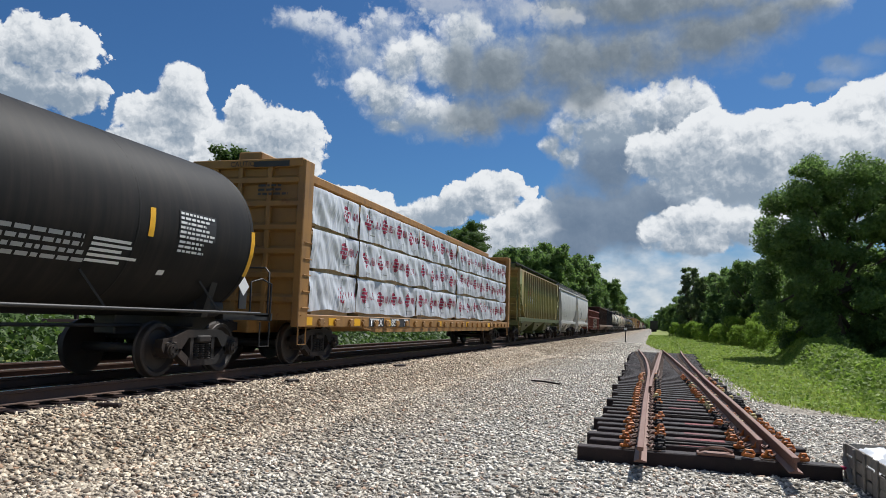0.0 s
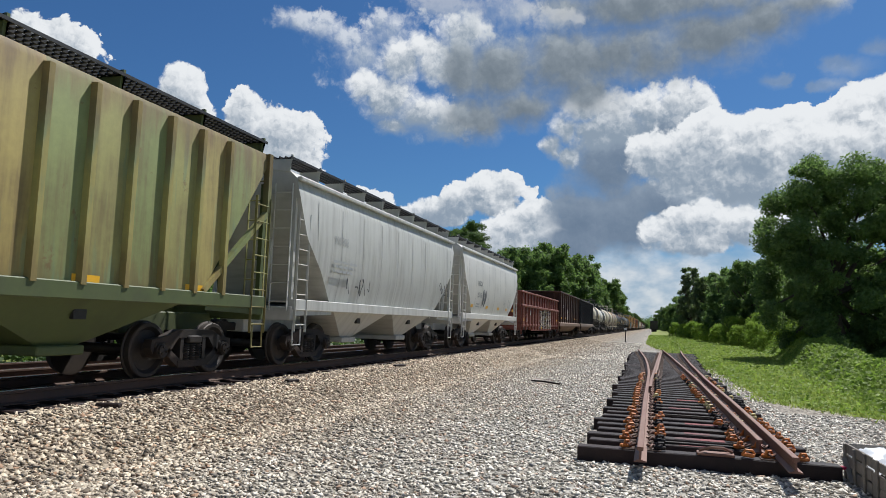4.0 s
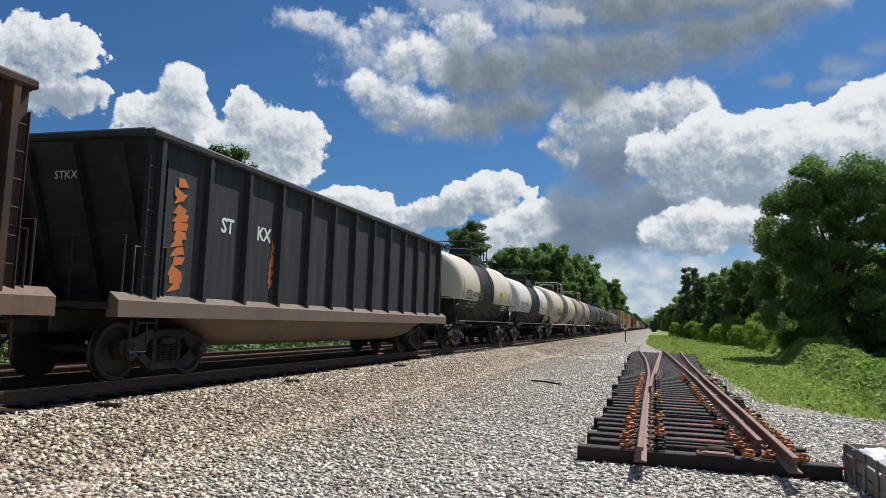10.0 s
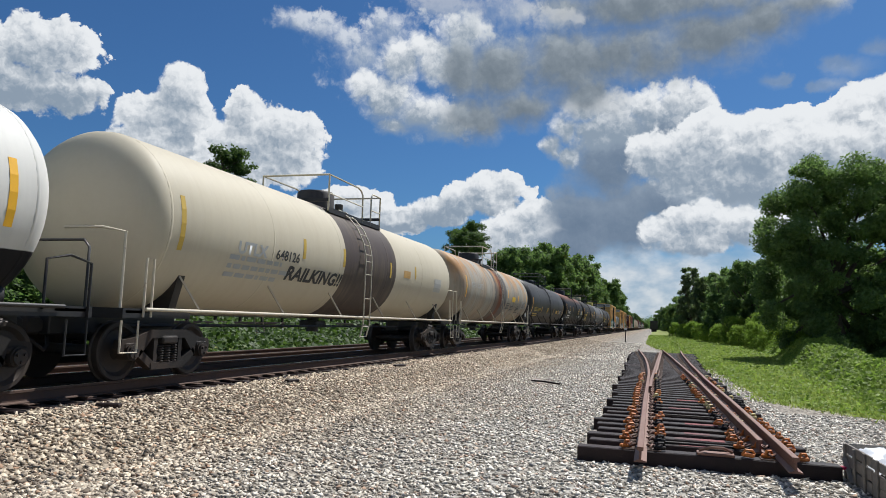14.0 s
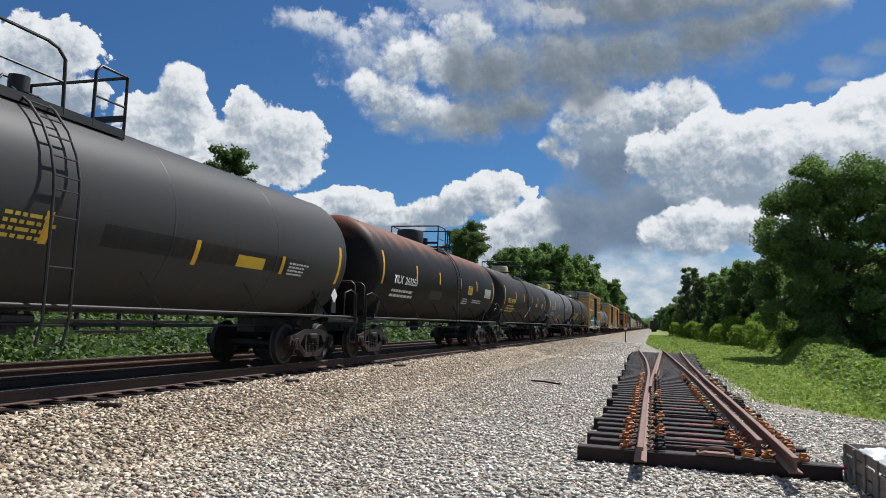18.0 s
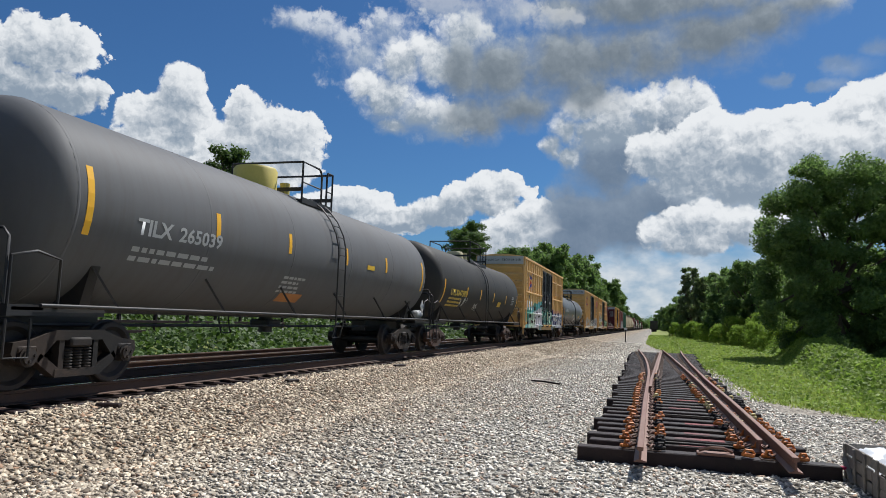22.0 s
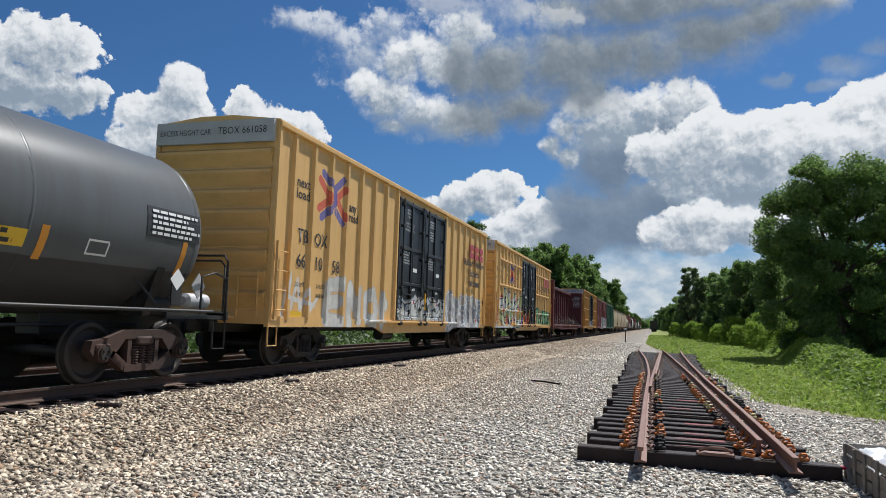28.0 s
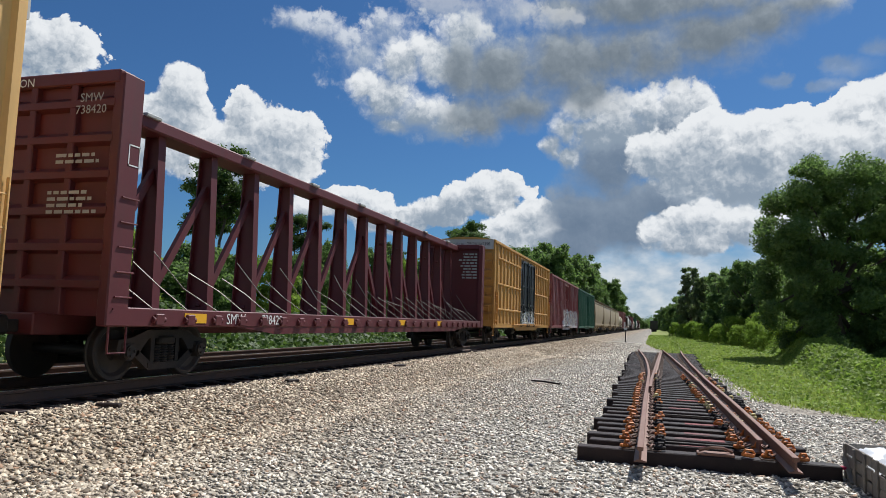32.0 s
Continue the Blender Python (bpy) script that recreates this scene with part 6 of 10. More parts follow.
# ---------------------------------------------------------------- centre-beam flat cars
def centerbeam(s, label, mat, dark_mat, L=24.4, H=4.50, bays=13, open_frame=True, chord=None):
    car = thing("centerbeam_flatcar", label, "flat car", "cars of the train")
    a, b = 0.55, L - 0.55
    d = Shape().box(-1.42, 1.42, a, b, 1.02, 1.12)
    d.cbox(-0.35, 0.35, 0.3, L - 0.3, 0.70, 1.02, 0.02)
    part("deck", d, dark_mat, car)
    for sx in (-1, 1):
        sl = Shape().cbox(sx * 1.42 - 0.05, sx * 1.42 + 0.05, a, b, 0.86, 1.14, 0.015)
        sl.extrude([(3.6, 0.88), (L - 3.6, 0.88), (L - 5.2, 0.72), (5.2, 0.72)], "x", sx * 1.42 - 0.04, sx * 1.42 + 0.04)
        part("side_sill", sl, mat, car)
    for k in range(2 * bays):
        y = a + 1.0 + (b - a - 2.0) * k / (2 * bays - 1)
        w = Shape().cbox(1.47, 1.53, y - 0.10, y + 0.10, 0.88, 1.06, 0.015)
        w.cyl((1.48, y - 0.14, 0.97), (1.48, y + 0.14, 0.97), 0.05, 10)
        part("winch", w, dark_mat, car)
    # end bulkheads with ribs, wider than the load
    for y, e in ((a, 1), (b, -1)):
        bh = Shape().box(-1.42, 1.42, y - 0.02, y + 0.02, 1.0, H)
        bk = part("bulkhead", bh, mat, car)
        fr = Shape()
        for sx in (-1, 1):
            fr.cbox(sx * 1.40 - 0.09, sx * 1.40 + 0.09, min(y - e * 0.12, y + e * 0.32), max(y - e * 0.12, y + e * 0.32), 0.86, H, 0.02)
        fr.cbox(-1.42, 1.42, min(y - e * 0.14, y + e * 0.2), max(y - e * 0.14, y + e * 0.2), H - 0.16, H + 0.04, 0.02)
        for sx in (-0.15, 0.6, -0.8):
            fr.cbox(sx - 0.06, sx + 0.06, min(y - e * 0.12, y), max(y - e * 0.12, y), 1.0, H, 0.015)
        part("bulkhead_frame", fr, mat, bk)
        for k in range(6):
            z = 1.35 + (H - 1.9) * k / 5
            part("bulkhead_rib", Shape().extrude([(y, z), (y - e * 0.13, z + 0.05), (y - e * 0.13, z + 0.15), (y, z + 0.24)], "x", -1.35, 1.35), mat, bk)
        ladder(car, "side_ladder", (1.50, y + (0.0 if e > 0 else -0.35)), 1.1, 2.9, 0.35, 5, mat, rails=False)
        stirrup(car, 1.44, y if e > 0 else y - 0.36, mat)
    # the spine: posts, braces and top chord
    chord = chord or H - 0.02
    tp = Shape().cbox(-0.30, 0.30, a, b, chord - 0.24, chord, 0.03)
    part("top_chord", tp, mat, car)
    for k in range(bays):
        y = a + (b - a) * (k + 0.5) / bays
        post = part("spine_post", Shape().extrude([(-0.235, 1.1), (0.235, 1.1), (0.125, H - 0.24), (-0.125, H - 0.24)], "y", y - 0.02, y + 0.02), mat, car)
        for sx in (-1, 1):
            part("flange", Shape().extrude([(sx * 0.235, 1.1), (sx * 0.26, 1.1), (sx * 0.15, H - 0.24), (sx * 0.125, H - 0.24)], "y", y - 0.10, y + 0.10), mat, post)
    if open_frame:
        step = (b - a) / bays
        for k in range(0, bays - 1):
            y0, y1 = a + step * (k + 0.5), a + step * (k + 1.5)
            lo, hi = (y0, y1) if k < bays / 2 else (y1, y0)
            part("spine_brace", Shape().beam((0.0, lo, 1.2), (0.0, lo + (hi - lo) * 1.0, H - 0.9), 0.09, 0.15), mat, car)
    else:
        part("spine_sheet", Shape().box(-0.03, 0.03, a, b, 1.1, H - 0.2), mat, car)
    for y in (2.3, L - 2.3):
        bogie(car, y)
    couplers(car, L)
    return enter(car, s)


# ---------------------------------------------------------------- the train, car by car
RNG = random.Random(5)
PANEL = material("stencil_panel", (0.02, 0.02, 0.022), 0.6)
LIGHT_PANEL = material("pale_stencil_panel", (0.42, 0.41, 0.38), 0.6, grain=0.2)
YELLOW_PLATE = material("yellow_placard", (0.72, 0.45, 0.03), 0.5, grain=0.15)
DIRT = (0.085, 0.066, 0.051)


def shell_mat(name, base, rough=0.55, dirt=DIRT, amount=0.35, rust=0.0, paint=None, grain=0.06):
    return material(name, base, rough, grain=grain, scale=3, dirt=dirt, dirt_amount=amount, streak=0.55, rust=rust, bump=0.03, bump_scale=9, paint=paint, spec=0.13)


def long_strips(L):
    return [(1.42, 2.10, 3.05), (4.4, 2.42, 2.85), (7.0, 2.40, 2.82), (9.9, 2.40, 2.82), (L - 4.9, 2.42, 2.84), (L - 1.55, 2.05, 3.00)]


def build_dark_tank():
    L = 17.9
    c = tank_car(-186.6, L, "black tank car with white stencils and yellow reflective strips", shell_mat("black_shell", (0.0145, 0.014, 0.014), 0.6, amount=0.22), R=1.5, zc=2.50,
                 strips=long_strips(L)[:4] + [(13.8, 2.23, 2.68), (16.65, 1.81, 2.66)])
    sp = lambda y, z: wrap_spot(1.5, 2.50, y, z)
    bars(scribble(1.8, 0.06, 4, RNG), GREY_MARK, c, sp(11.0, 2.05))
    for i, w in enumerate(("DO NOT STEAM TANK", "OR CLEAN TANK WITH", "BOILING WATER.", "STRONG CLEANING AGENTS", "NOT CORRECT USE")):
        bars([(0, 0.055 * len(w) * 0.8, 0, 0.045)], WHITE_MARK, c, sp(12.75, 2.06 - 0.075 * i))
    part("data_panel", wrap_patch(1.507, 2.5, 14.5, 15.5, 2.32, 2.75), PANEL, c, "black panel with white rows of data")
    bars(scribble(0.95, 0.04, 6, RNG), WHITE_MARK, c, lambda u, v: wrap_spot(1.509, 2.5, 14.52, 2.68)(u, v))
    bars(scribble(0.8, 0.04, 3, RNG), WHITE_MARK, c, sp(14.55, 2.22))
    bars([(0, 0.16, 0, 0.09)], WHITE_MARK, c, sp(14.3, 1.68))
    placard(c, L - 1.35)


def placard(c, y, x=1.46, number=""):
    s = Shape()
    k = 0.18
    s.poly([(x, y, 1.62 - k), (x, y + k, 1.62), (x, y, 1.62 + k), (x, y - k, 1.62)], [(0, 1, 2, 3)])
    part("hazard_placard", s, WHITE_MARK, c, "white diamond hazard placard")
    if number:
        letters(number, 0.085, BLACK_MARK, c, flat_side(x + 0.003, y - 0.115, 1.58), bold=0.004, fit=0.23)
    part("placard_bracket", Shape().box(x - 0.03, x - 0.004, y - 0.12, y + 0.12, 1.2, 1.55), STEEL_BLACK, c)


def build_lumber_car():
    deck = material("yellow_flatcar_paint", (0.33, 0.165, 0.042), 0.6, grain=0.14, scale=4, dirt=(0.12, 0.075, 0.04), dirt_amount=0.8, streak=0.5, rust=0.15, bump=0.08)
    L = 24.5
    c = centerbeam(-168.35, "yellow-brown centre-beam flat car loaded with wrapped lumber", deck, deck, L=L, H=4.55, open_frame=False, chord=4.80)
    bars([(0, 0.9, 0, 0.13)], BLACK_MARK, c, flat_end(0.2, 0.40, 4.40))
    letters("CAUTION", 0.12, BLACK_MARK, c, flat_end(-0.4, 0.392, 4.42))
    bars(scribble(0.8, 0.05, 3, RNG), BLACK_MARK, c, flat_end(0.35, 0.40, 3.95))
    for y0, y1 in ((4.50, 5.62), (6.12, 7.85)):
        part("lettering_panel", Shape().box(1.471, 1.4745, y0, y1, 0.875, 1.125), BLACK_MARK, c, "black panel behind white lettering")
    letters("TTZX", 0.19, WHITE_MARK, c, flat_side(1.478, 4.58, 0.905), bold=0.008, fit=0.95)
    letters("857", 0.19, WHITE_MARK, c, flat_side(1.478, 6.22, 0.905), bold=0.008, fit=0.62)
    letters("72", 0.19, WHITE_MARK, c, flat_side(1.478, 7.30, 0.905), bold=0.008, fit=0.42)
    for y in (0.75, 2.0, 3.5, 5.75, 11.0, 15.0, 19.0):
        part("reflector_strip", Shape().box(1.471, 1.476, y, y + 0.40, 0.90, 1.08), YELLOW_MARK, c, "worn yellow reflective patch")
    # wrapped lumber packs in three tiers
    wrap = material("white_lumber_wrap", (0.64, 0.66, 0.695), 0.28, grain=0.05, scale=3, bump=0.15, bump_scale=4, dirt=(0.46, 0.48, 0.51), dirt_amount=0.4)
    wood = material("sawn_lumber", (0.46, 0.33, 0.19), 0.7, grain=0.2, scale=20)
    rng = random.Random(8)
    tops = ((1.10, 3.76), (3.78, 8.63), (8.65, 13.5), (13.52, 18.4), (18.42, 23.4))
    for tier in range(3):
        z0 = 1.22 + tier * 0.98
        for k, (ya, yb) in enumerate(tops):
            y0 = ya + rng.uniform(0.0, 0.03)
            ln = yb - y0 - rng.uniform(0.0, 0.03)
            out = rng.uniform(-0.05, 0.03)
            tall = 0.865
            t = thing("lumber_pack", "bundle of sawn lumber in white plastic wrap with crimson marks", "lumber", "lumber packs on the flat car")

            def skin(y, z):
                fold = 0.045 * noise.noise(Vector((y * 1.7 + z * 1.1, z * 2.2, tier * 7.3 + k))) + 0.030 * noise.noise(Vector((y * 4.5 + z * 2.5, z * 1.6, tier + 0.5)))
                fold += 0.030 * abs(noise.noise(Vector((y * 14 - z * 5, z * 3.0, k + 3.3))))
                return 1.40 + out + fold
            body = Shape()
            nx, nz = 80, 16
            v = []
            for j in range(nz + 1):
                for i in range(nx + 1):
                    y, z = y0 + ln * i / nx, tall * j / nz
                    sag = (0.04 + 0.09 * noise.noise(Vector((y * 0.7, tier * 3.1, k)))) * max(0, 1 - 4.0 * j / nz)
                    v.append((skin(y, z) - 0.02 * (j == nz), y, z0 + z - sag + 0.05))
            f = [(j * (nx + 1) + i, j * (nx + 1) + i + 1, (j + 1) * (nx + 1) + i + 1, (j + 1) * (nx + 1) + i) for j in range(nz) for i in range(nx)]
            body.poly(v, f)
            part("wrap", body, wrap, t, smooth=60)
            part("lumber_core", Shape().box(0.42, 1.34 + out, y0 + 0.01, y0 + ln - 0.01, z0, z0 + tall), wood, t, "sawn boards under the wrap")
            part("dunnage", Shape().box(0.5, 1.33 + out, y0 + 0.3, y0 + ln - 0.3, z0 - 0.085, z0), wood, t, "bare timber spacers")
            q = y0 + rng.uniform(0.25, 0.7) + (1.2 if k == 0 else 0.0)
            while q < y0 + ln - 0.6:
                lift = rng.uniform(-0.08, 0.06)

                def on(u, w, up=0.006):
                    y, z = q + u, 0.50 + lift + w
                    return (skin(y, z) + up, y, z0 + z)
                em = Shape()
                for bar_, (w0, w1) in enumerate(((-0.20, -0.11), (-0.085, -0.01), (0.02, 0.09), (0.115, 0.20))):
                    half0 = 0.19 * math.sqrt(max(0.05, 1 - (w0 / 0.215) ** 2))
                    half1 = 0.19 * math.sqrt(max(0.05, 1 - (w1 / 0.215) ** 2))
                    sh = 0.03 * (-1) ** bar_
                    for i in range(4):
                        a0, a1 = -1 + i * 0.5, -0.5 + i * 0.5
                        em.poly([on(sh + half0 * a0, w0), on(sh + half0 * a1, w0), on(sh + half1 * a1, w1), on(sh + half1 * a0, w1)], [(0, 1, 2, 3)])
                part("emblem", em, MAGENTA_MARK, t, "striped round crimson emblem")
                br = Shape()
                for i, (u0, lean) in enumerate(((0.26, 0.06), (0.36, -0.06), (0.44, 0.0), (0.50, 0.0), (0.57, 0.0), (0.66, 0.06), (0.76, -0.06))):
                    br.poly([on(u0, -0.10), on(u0 + 0.03, -0.10), on(u0 + 0.03 - lean, 0.10), on(u0 - lean, 0.10)], [(0, 1, 2, 3)])
                br.poly([on(0.52, -0.10), on(0.58, -0.10), on(0.58, -0.07), on(0.52, -0.07)], [(0, 1, 2, 3)])
                part("brand_mark", br, MAGENTA_MARK, t, "crimson strokes of a brand mark")
                bw = Shape()
                bw.poly([on(0.05, -0.34), on(0.45, -0.34), on(0.45, -0.31), on(0.05, -0.31)], [(0, 1, 2, 3)])
                part("small_print", bw, GREY_MARK, t)
                if rng.random() < 0.8:
                    sp = Shape()
                    u = 0.02
                    for j in range(7):
                        w0, w1 = -0.50 - lift + j * 0.125, -0.50 - lift + (j + 1) * 0.125
                        sp.poly([on(u, w0, 0.012), on(u + 0.018, w0, 0.012), on(u + 0.018, w1, 0.012), on(u, w1, 0.012)], [(0, 1, 2, 3)])
                    part("strap", sp, BLACK_MARK, t)
                q += rng.uniform(1.12, 1.22)
            enter(t, -168.35)


def hopper_side(y0, z0):
    """Places on the bowed side of a round hopper."""
    sec = [(1.36, 1.42), (1.50, 2.12), (1.53, 2.82), (1.50, 3.70), (1.40, 4.09)]

    def spot(u, v):
        z = z0 + v
        for (xa, za), (xb, zb) in zip(sec, sec[1:]):
            if z <= zb or zb > 4.0:
                return Vector((xa + (xb - xa) * (z - za) / (zb - za) + 0.010, y0 + u, z))
    return spot


def build_hoppers():
    def panels(n, at):
        x, y, z = n.split(at)[:3]
        cell = n.math("FLOOR", n.math("DIVIDE", n.math("SUBTRACT", y, 2.38), 0.811))
        tone = n.noise(n.join(n.math("MULTIPLY", cell, 3.37), 0.0, 4.0), 1.0, 1)
        col = n.mix(n.ramp(tone, 0.34, 0.62), (0.37, 0.29, 0.090), (0.20, 0.24, 0.085))
        run = n.noise(n.join(n.math("MULTIPLY", y, 4.0), n.math("MULTIPLY", z, 0.45), 1.0), 1.0, 4, 0.6)
        col = n.mix(n.math("MULTIPLY", n.ramp(run, 0.54, 0.66), 0.55), col, (0.13, 0.215, 0.125))
        top = n.math("ADD", z, n.math("MULTIPLY", n.math("SUBTRACT", run, 0.5), 2.2))
        col = n.mix(n.math("MULTIPLY", n.ramp(top, 3.55, 4.35), 0.6), col, (0.17, 0.085, 0.035))
        return n.mix(n.math("MULTIPLY", n.ramp(top, 1.95, 1.45), 0.5), col, (0.16, 0.095, 0.035))
    olive = material("olive_hopper_paint", (0.225, 0.20, 0.085), 0.65, paint=panels, grain=0.28, scale=3, dirt=(0.115, 0.070, 0.030), dirt_amount=0.75, streak=0.45, rust=0.12, bump=0.05)
    green = material("dark_green_hopper_paint", (0.080, 0.105, 0.034), 0.6, grain=0.2, scale=3, dirt=(0.05, 0.05, 0.03), dirt_amount=0.6, bump=0.05)
    L = 18.9
    c = covered_hopper(-141.95, "weathered olive green ribbed covered hopper with three bays", olive, L=L, H=4.30, ribbed=True, rib_mat=olive, sill_mat=green, end_mat=green, curve=False, walk_mat=STEEL_BLACK)
    for y0, y1 in ((3.28, 3.92), (4.10, 4.74), (4.92, 5.55)):
        part("label_panel", Shape().box(1.441, 1.4425, y0, y1, 2.42, 2.72), material("faded_green_panel", (0.13, 0.15, 0.09), 0.7, grain=0.3), c, "faded green panel behind the number")
        bars([(0, y1 - y0, 0, 0.035), (0, y1 - y0, 0.37, 0.035), (0, y1 - y0, -0.53, 0.035), (0.05, 0.40, -0.12, 0.05), (0.05, 0.35, -0.26, 0.05)], GREY_MARK, c, flat_side(1.4445, y0, 2.37))
    letters("BN", 0.22, WHITE_MARK, c, flat_side(1.446, 3.36, 2.47), bold=0.010, fit=0.46)
    letters("468", 0.22, WHITE_MARK, c, flat_side(1.446, 4.14, 2.47), bold=0.010, fit=0.54)
    letters("674", 0.22, WHITE_MARK, c, flat_side(1.446, 4.96, 2.47), bold=0.010, fit=0.56)
    letters("BN", 0.16, WHITE_MARK, c, flat_end(0.25, 0.43, 3.95))
    letters("468 674", 0.15, WHITE_MARK, c, flat_end(0.1, 0.43, 3.72))
    ghost = Shape()
    for pts in (((3.34, 2.86), (3.90, 2.80), (3.90, 3.12), (3.60, 3.20), (3.36, 3.14)), ((4.10, 2.82), (4.72, 2.86), (4.72, 3.30), (4.45, 3.40), (4.62, 3.60), (4.72, 3.92), (4.30, 4.0), (4.10, 3.85)),
                ((4.94, 2.90), (5.30, 2.92), (5.52, 3.20), (5.54, 3.62), (5.30, 3.86), (4.94, 3.90), (4.94, 3.60), (5.16, 3.45), (4.94, 3.30))):
        ghost.poly([(1.4425, y, z) for y, z in pts], [tuple(range(len(pts)))])
    part("faded_emblem", ghost, material("faded_red_paint", (0.23, 0.065, 0.03), 0.75, grain=0.45, scale=5, dirt=(0.36, 0.22, 0.13), dirt_amount=0.7), c, "faded reddish painted emblem")
    part("orange_strip", Shape().box(1.441, 1.444, 2.70, 3.12, 2.12, 2.30), YELLOW_MARK, c)
    for y in (3.2, 5.8, 8.4, 11.0, 13.6, 16.0):
        part("reflector_strip", Shape().box(1.444, 1.448, y, y + 0.5, 1.46, 1.56), YELLOW_MARK, c, "yellow reflective strip")
    grey = material("pale_grey_hopper_paint", (0.50, 0.50, 0.465), 0.5, grain=0.08, scale=3, dirt=(0.25, 0.235, 0.21), dirt_amount=0.55, streak=0.75, bump=0.05)
    c = covered_hopper(-122.75, "pale grey two-bay covered hopper with curved sides", grey, L=13.35, H=4.25, bays=2, sill_mat=grey, deep_end=True)
    letters("300808", 0.20, GREY_MARK, c, flat_side(1.537, 2.2, 2.85))
    bars(scribble(1.4, 0.06, 3, RNG), GREY_MARK, c, flat_side(1.54, 2.2, 2.4))
    scrawl(c, 3.0, 1.9, 1.545, BLACK_MARK, 3, 0.5)
    scrawl(c, 10.8, 2.2, 1.545, BLACK_MARK, 5, 0.5)
    white = material("grimy_white_hopper_paint", (0.60, 0.585, 0.54), 0.45, grain=0.08, scale=3, dirt=(0.26, 0.25, 0.23), dirt_amount=0.35, streak=0.4, bump=0.05)
    c = covered_hopper(-108.8, "grimy white two-bay covered hopper with curved sides", white, L=12.8, H=4.25, bays=2, sill_mat=white)
    worn = material("worn_grey_lettering", (0.20, 0.205, 0.205), 0.6, grain=0.3)
    letters("RGCX", 0.21, worn, c, hopper_side(2.95, 2.69), fit=0.88, bold=0.006)
    letters("2515", 0.21, worn, c, hopper_side(2.92, 2.18), fit=0.80, bold=0.006)
    bars(scribble(0.8, 0.06, 2, RNG), GREY_MARK, c, hopper_side(2.86, 1.86))
    for y in (2.02, 4.86, 7.4, 9.4, 11.2):
        bars([(0, 0.42, 0, 0.13)], YELLOW_MARK, c, hopper_side(y, 1.72), "reflector_strip")
    stain = Shape()
    on = hopper_side(0, 0)
    for cy, cz, foot in ((4.10, 2.40, 4.02), (4.52, 2.36, 4.30)):
        # a round head that runs down into a narrow foot
        for k in range(8):
            u0, u1 = k / 8, (k + 1) / 8

            def wide(u):
                return 0.20 * math.sin(math.pi * min(1.0, 0.12 + u * 1.6) * 0.5 + 0.0) * (1.0 if u < 0.35 else max(0.30, 1.25 - u)) + 0.02

            def row(u):
                y, z = cy + (foot - cy) * max(0.0, u - 0.3), cz + 0.16 - 0.72 * u
                return on(y - wide(u), z), on(y + wide(u), z)
            (p, q), (r, s) = row(u0), row(u1)
            stain.poly([p, q, s, r], [(0, 1, 2, 3)])
    part("spill_stain", stain, material("dark_stain", (0.12, 0.122, 0.125), 0.8, grain=0.45, scale=10), c, "dark sprayed patch on the side")
    scrawl(c, 8.2, 2.0, 1.552, GREY_MARK, 11, 0.6)


def scrawl(c, y, z, x, mat, seed, size=0.5, spot=None, strokes=5, name="scrawl"):
    """A quick sprayed tag: a few looping strokes."""
    rng = random.Random(seed)
    s = Shape()
    for k in range(strokes):
        pts = [(rng.uniform(0, 0.5), rng.uniform(-0.5, 0.5))]
        for i in range(4):
            pts.append((pts[-1][0] + rng.uniform(-0.25, 0.4), rng.uniform(-0.5, 0.5)))
        fine = []
        for i in range(len(pts) - 1):
            for t in range(5):
                u = t / 5
                uu = u * u * (3 - 2 * u)
                fine.append((pts[i][0] + (pts[i + 1][0] - pts[i][0]) * u, pts[i][1] + (pts[i + 1][1] - pts[i][1]) * uu))
        w = 0.035 * size
        for (a, b), (a2, b2) in zip(fine, fine[1:]):
            dx, dz = a2 - a, b2 - b
            m = math.hypot(dx, dz) or 1
            ox, oz = -dz / m * w, dx / m * w
            off = k * 0.55 * size
            q = [(off + a * size + ox, b * size + oz), (off + a * size - ox, b * size - oz), (off + a2 * size - ox, b2 * size - oz), (off + a2 * size + ox, b2 * size + oz)]
            s.poly([(spot(u, v) if spot else Vector((x, y + u, z + v))) for u, v in q], [(0, 1, 2, 3)])
    return part(name, s, mat, c, "sprayed tag")


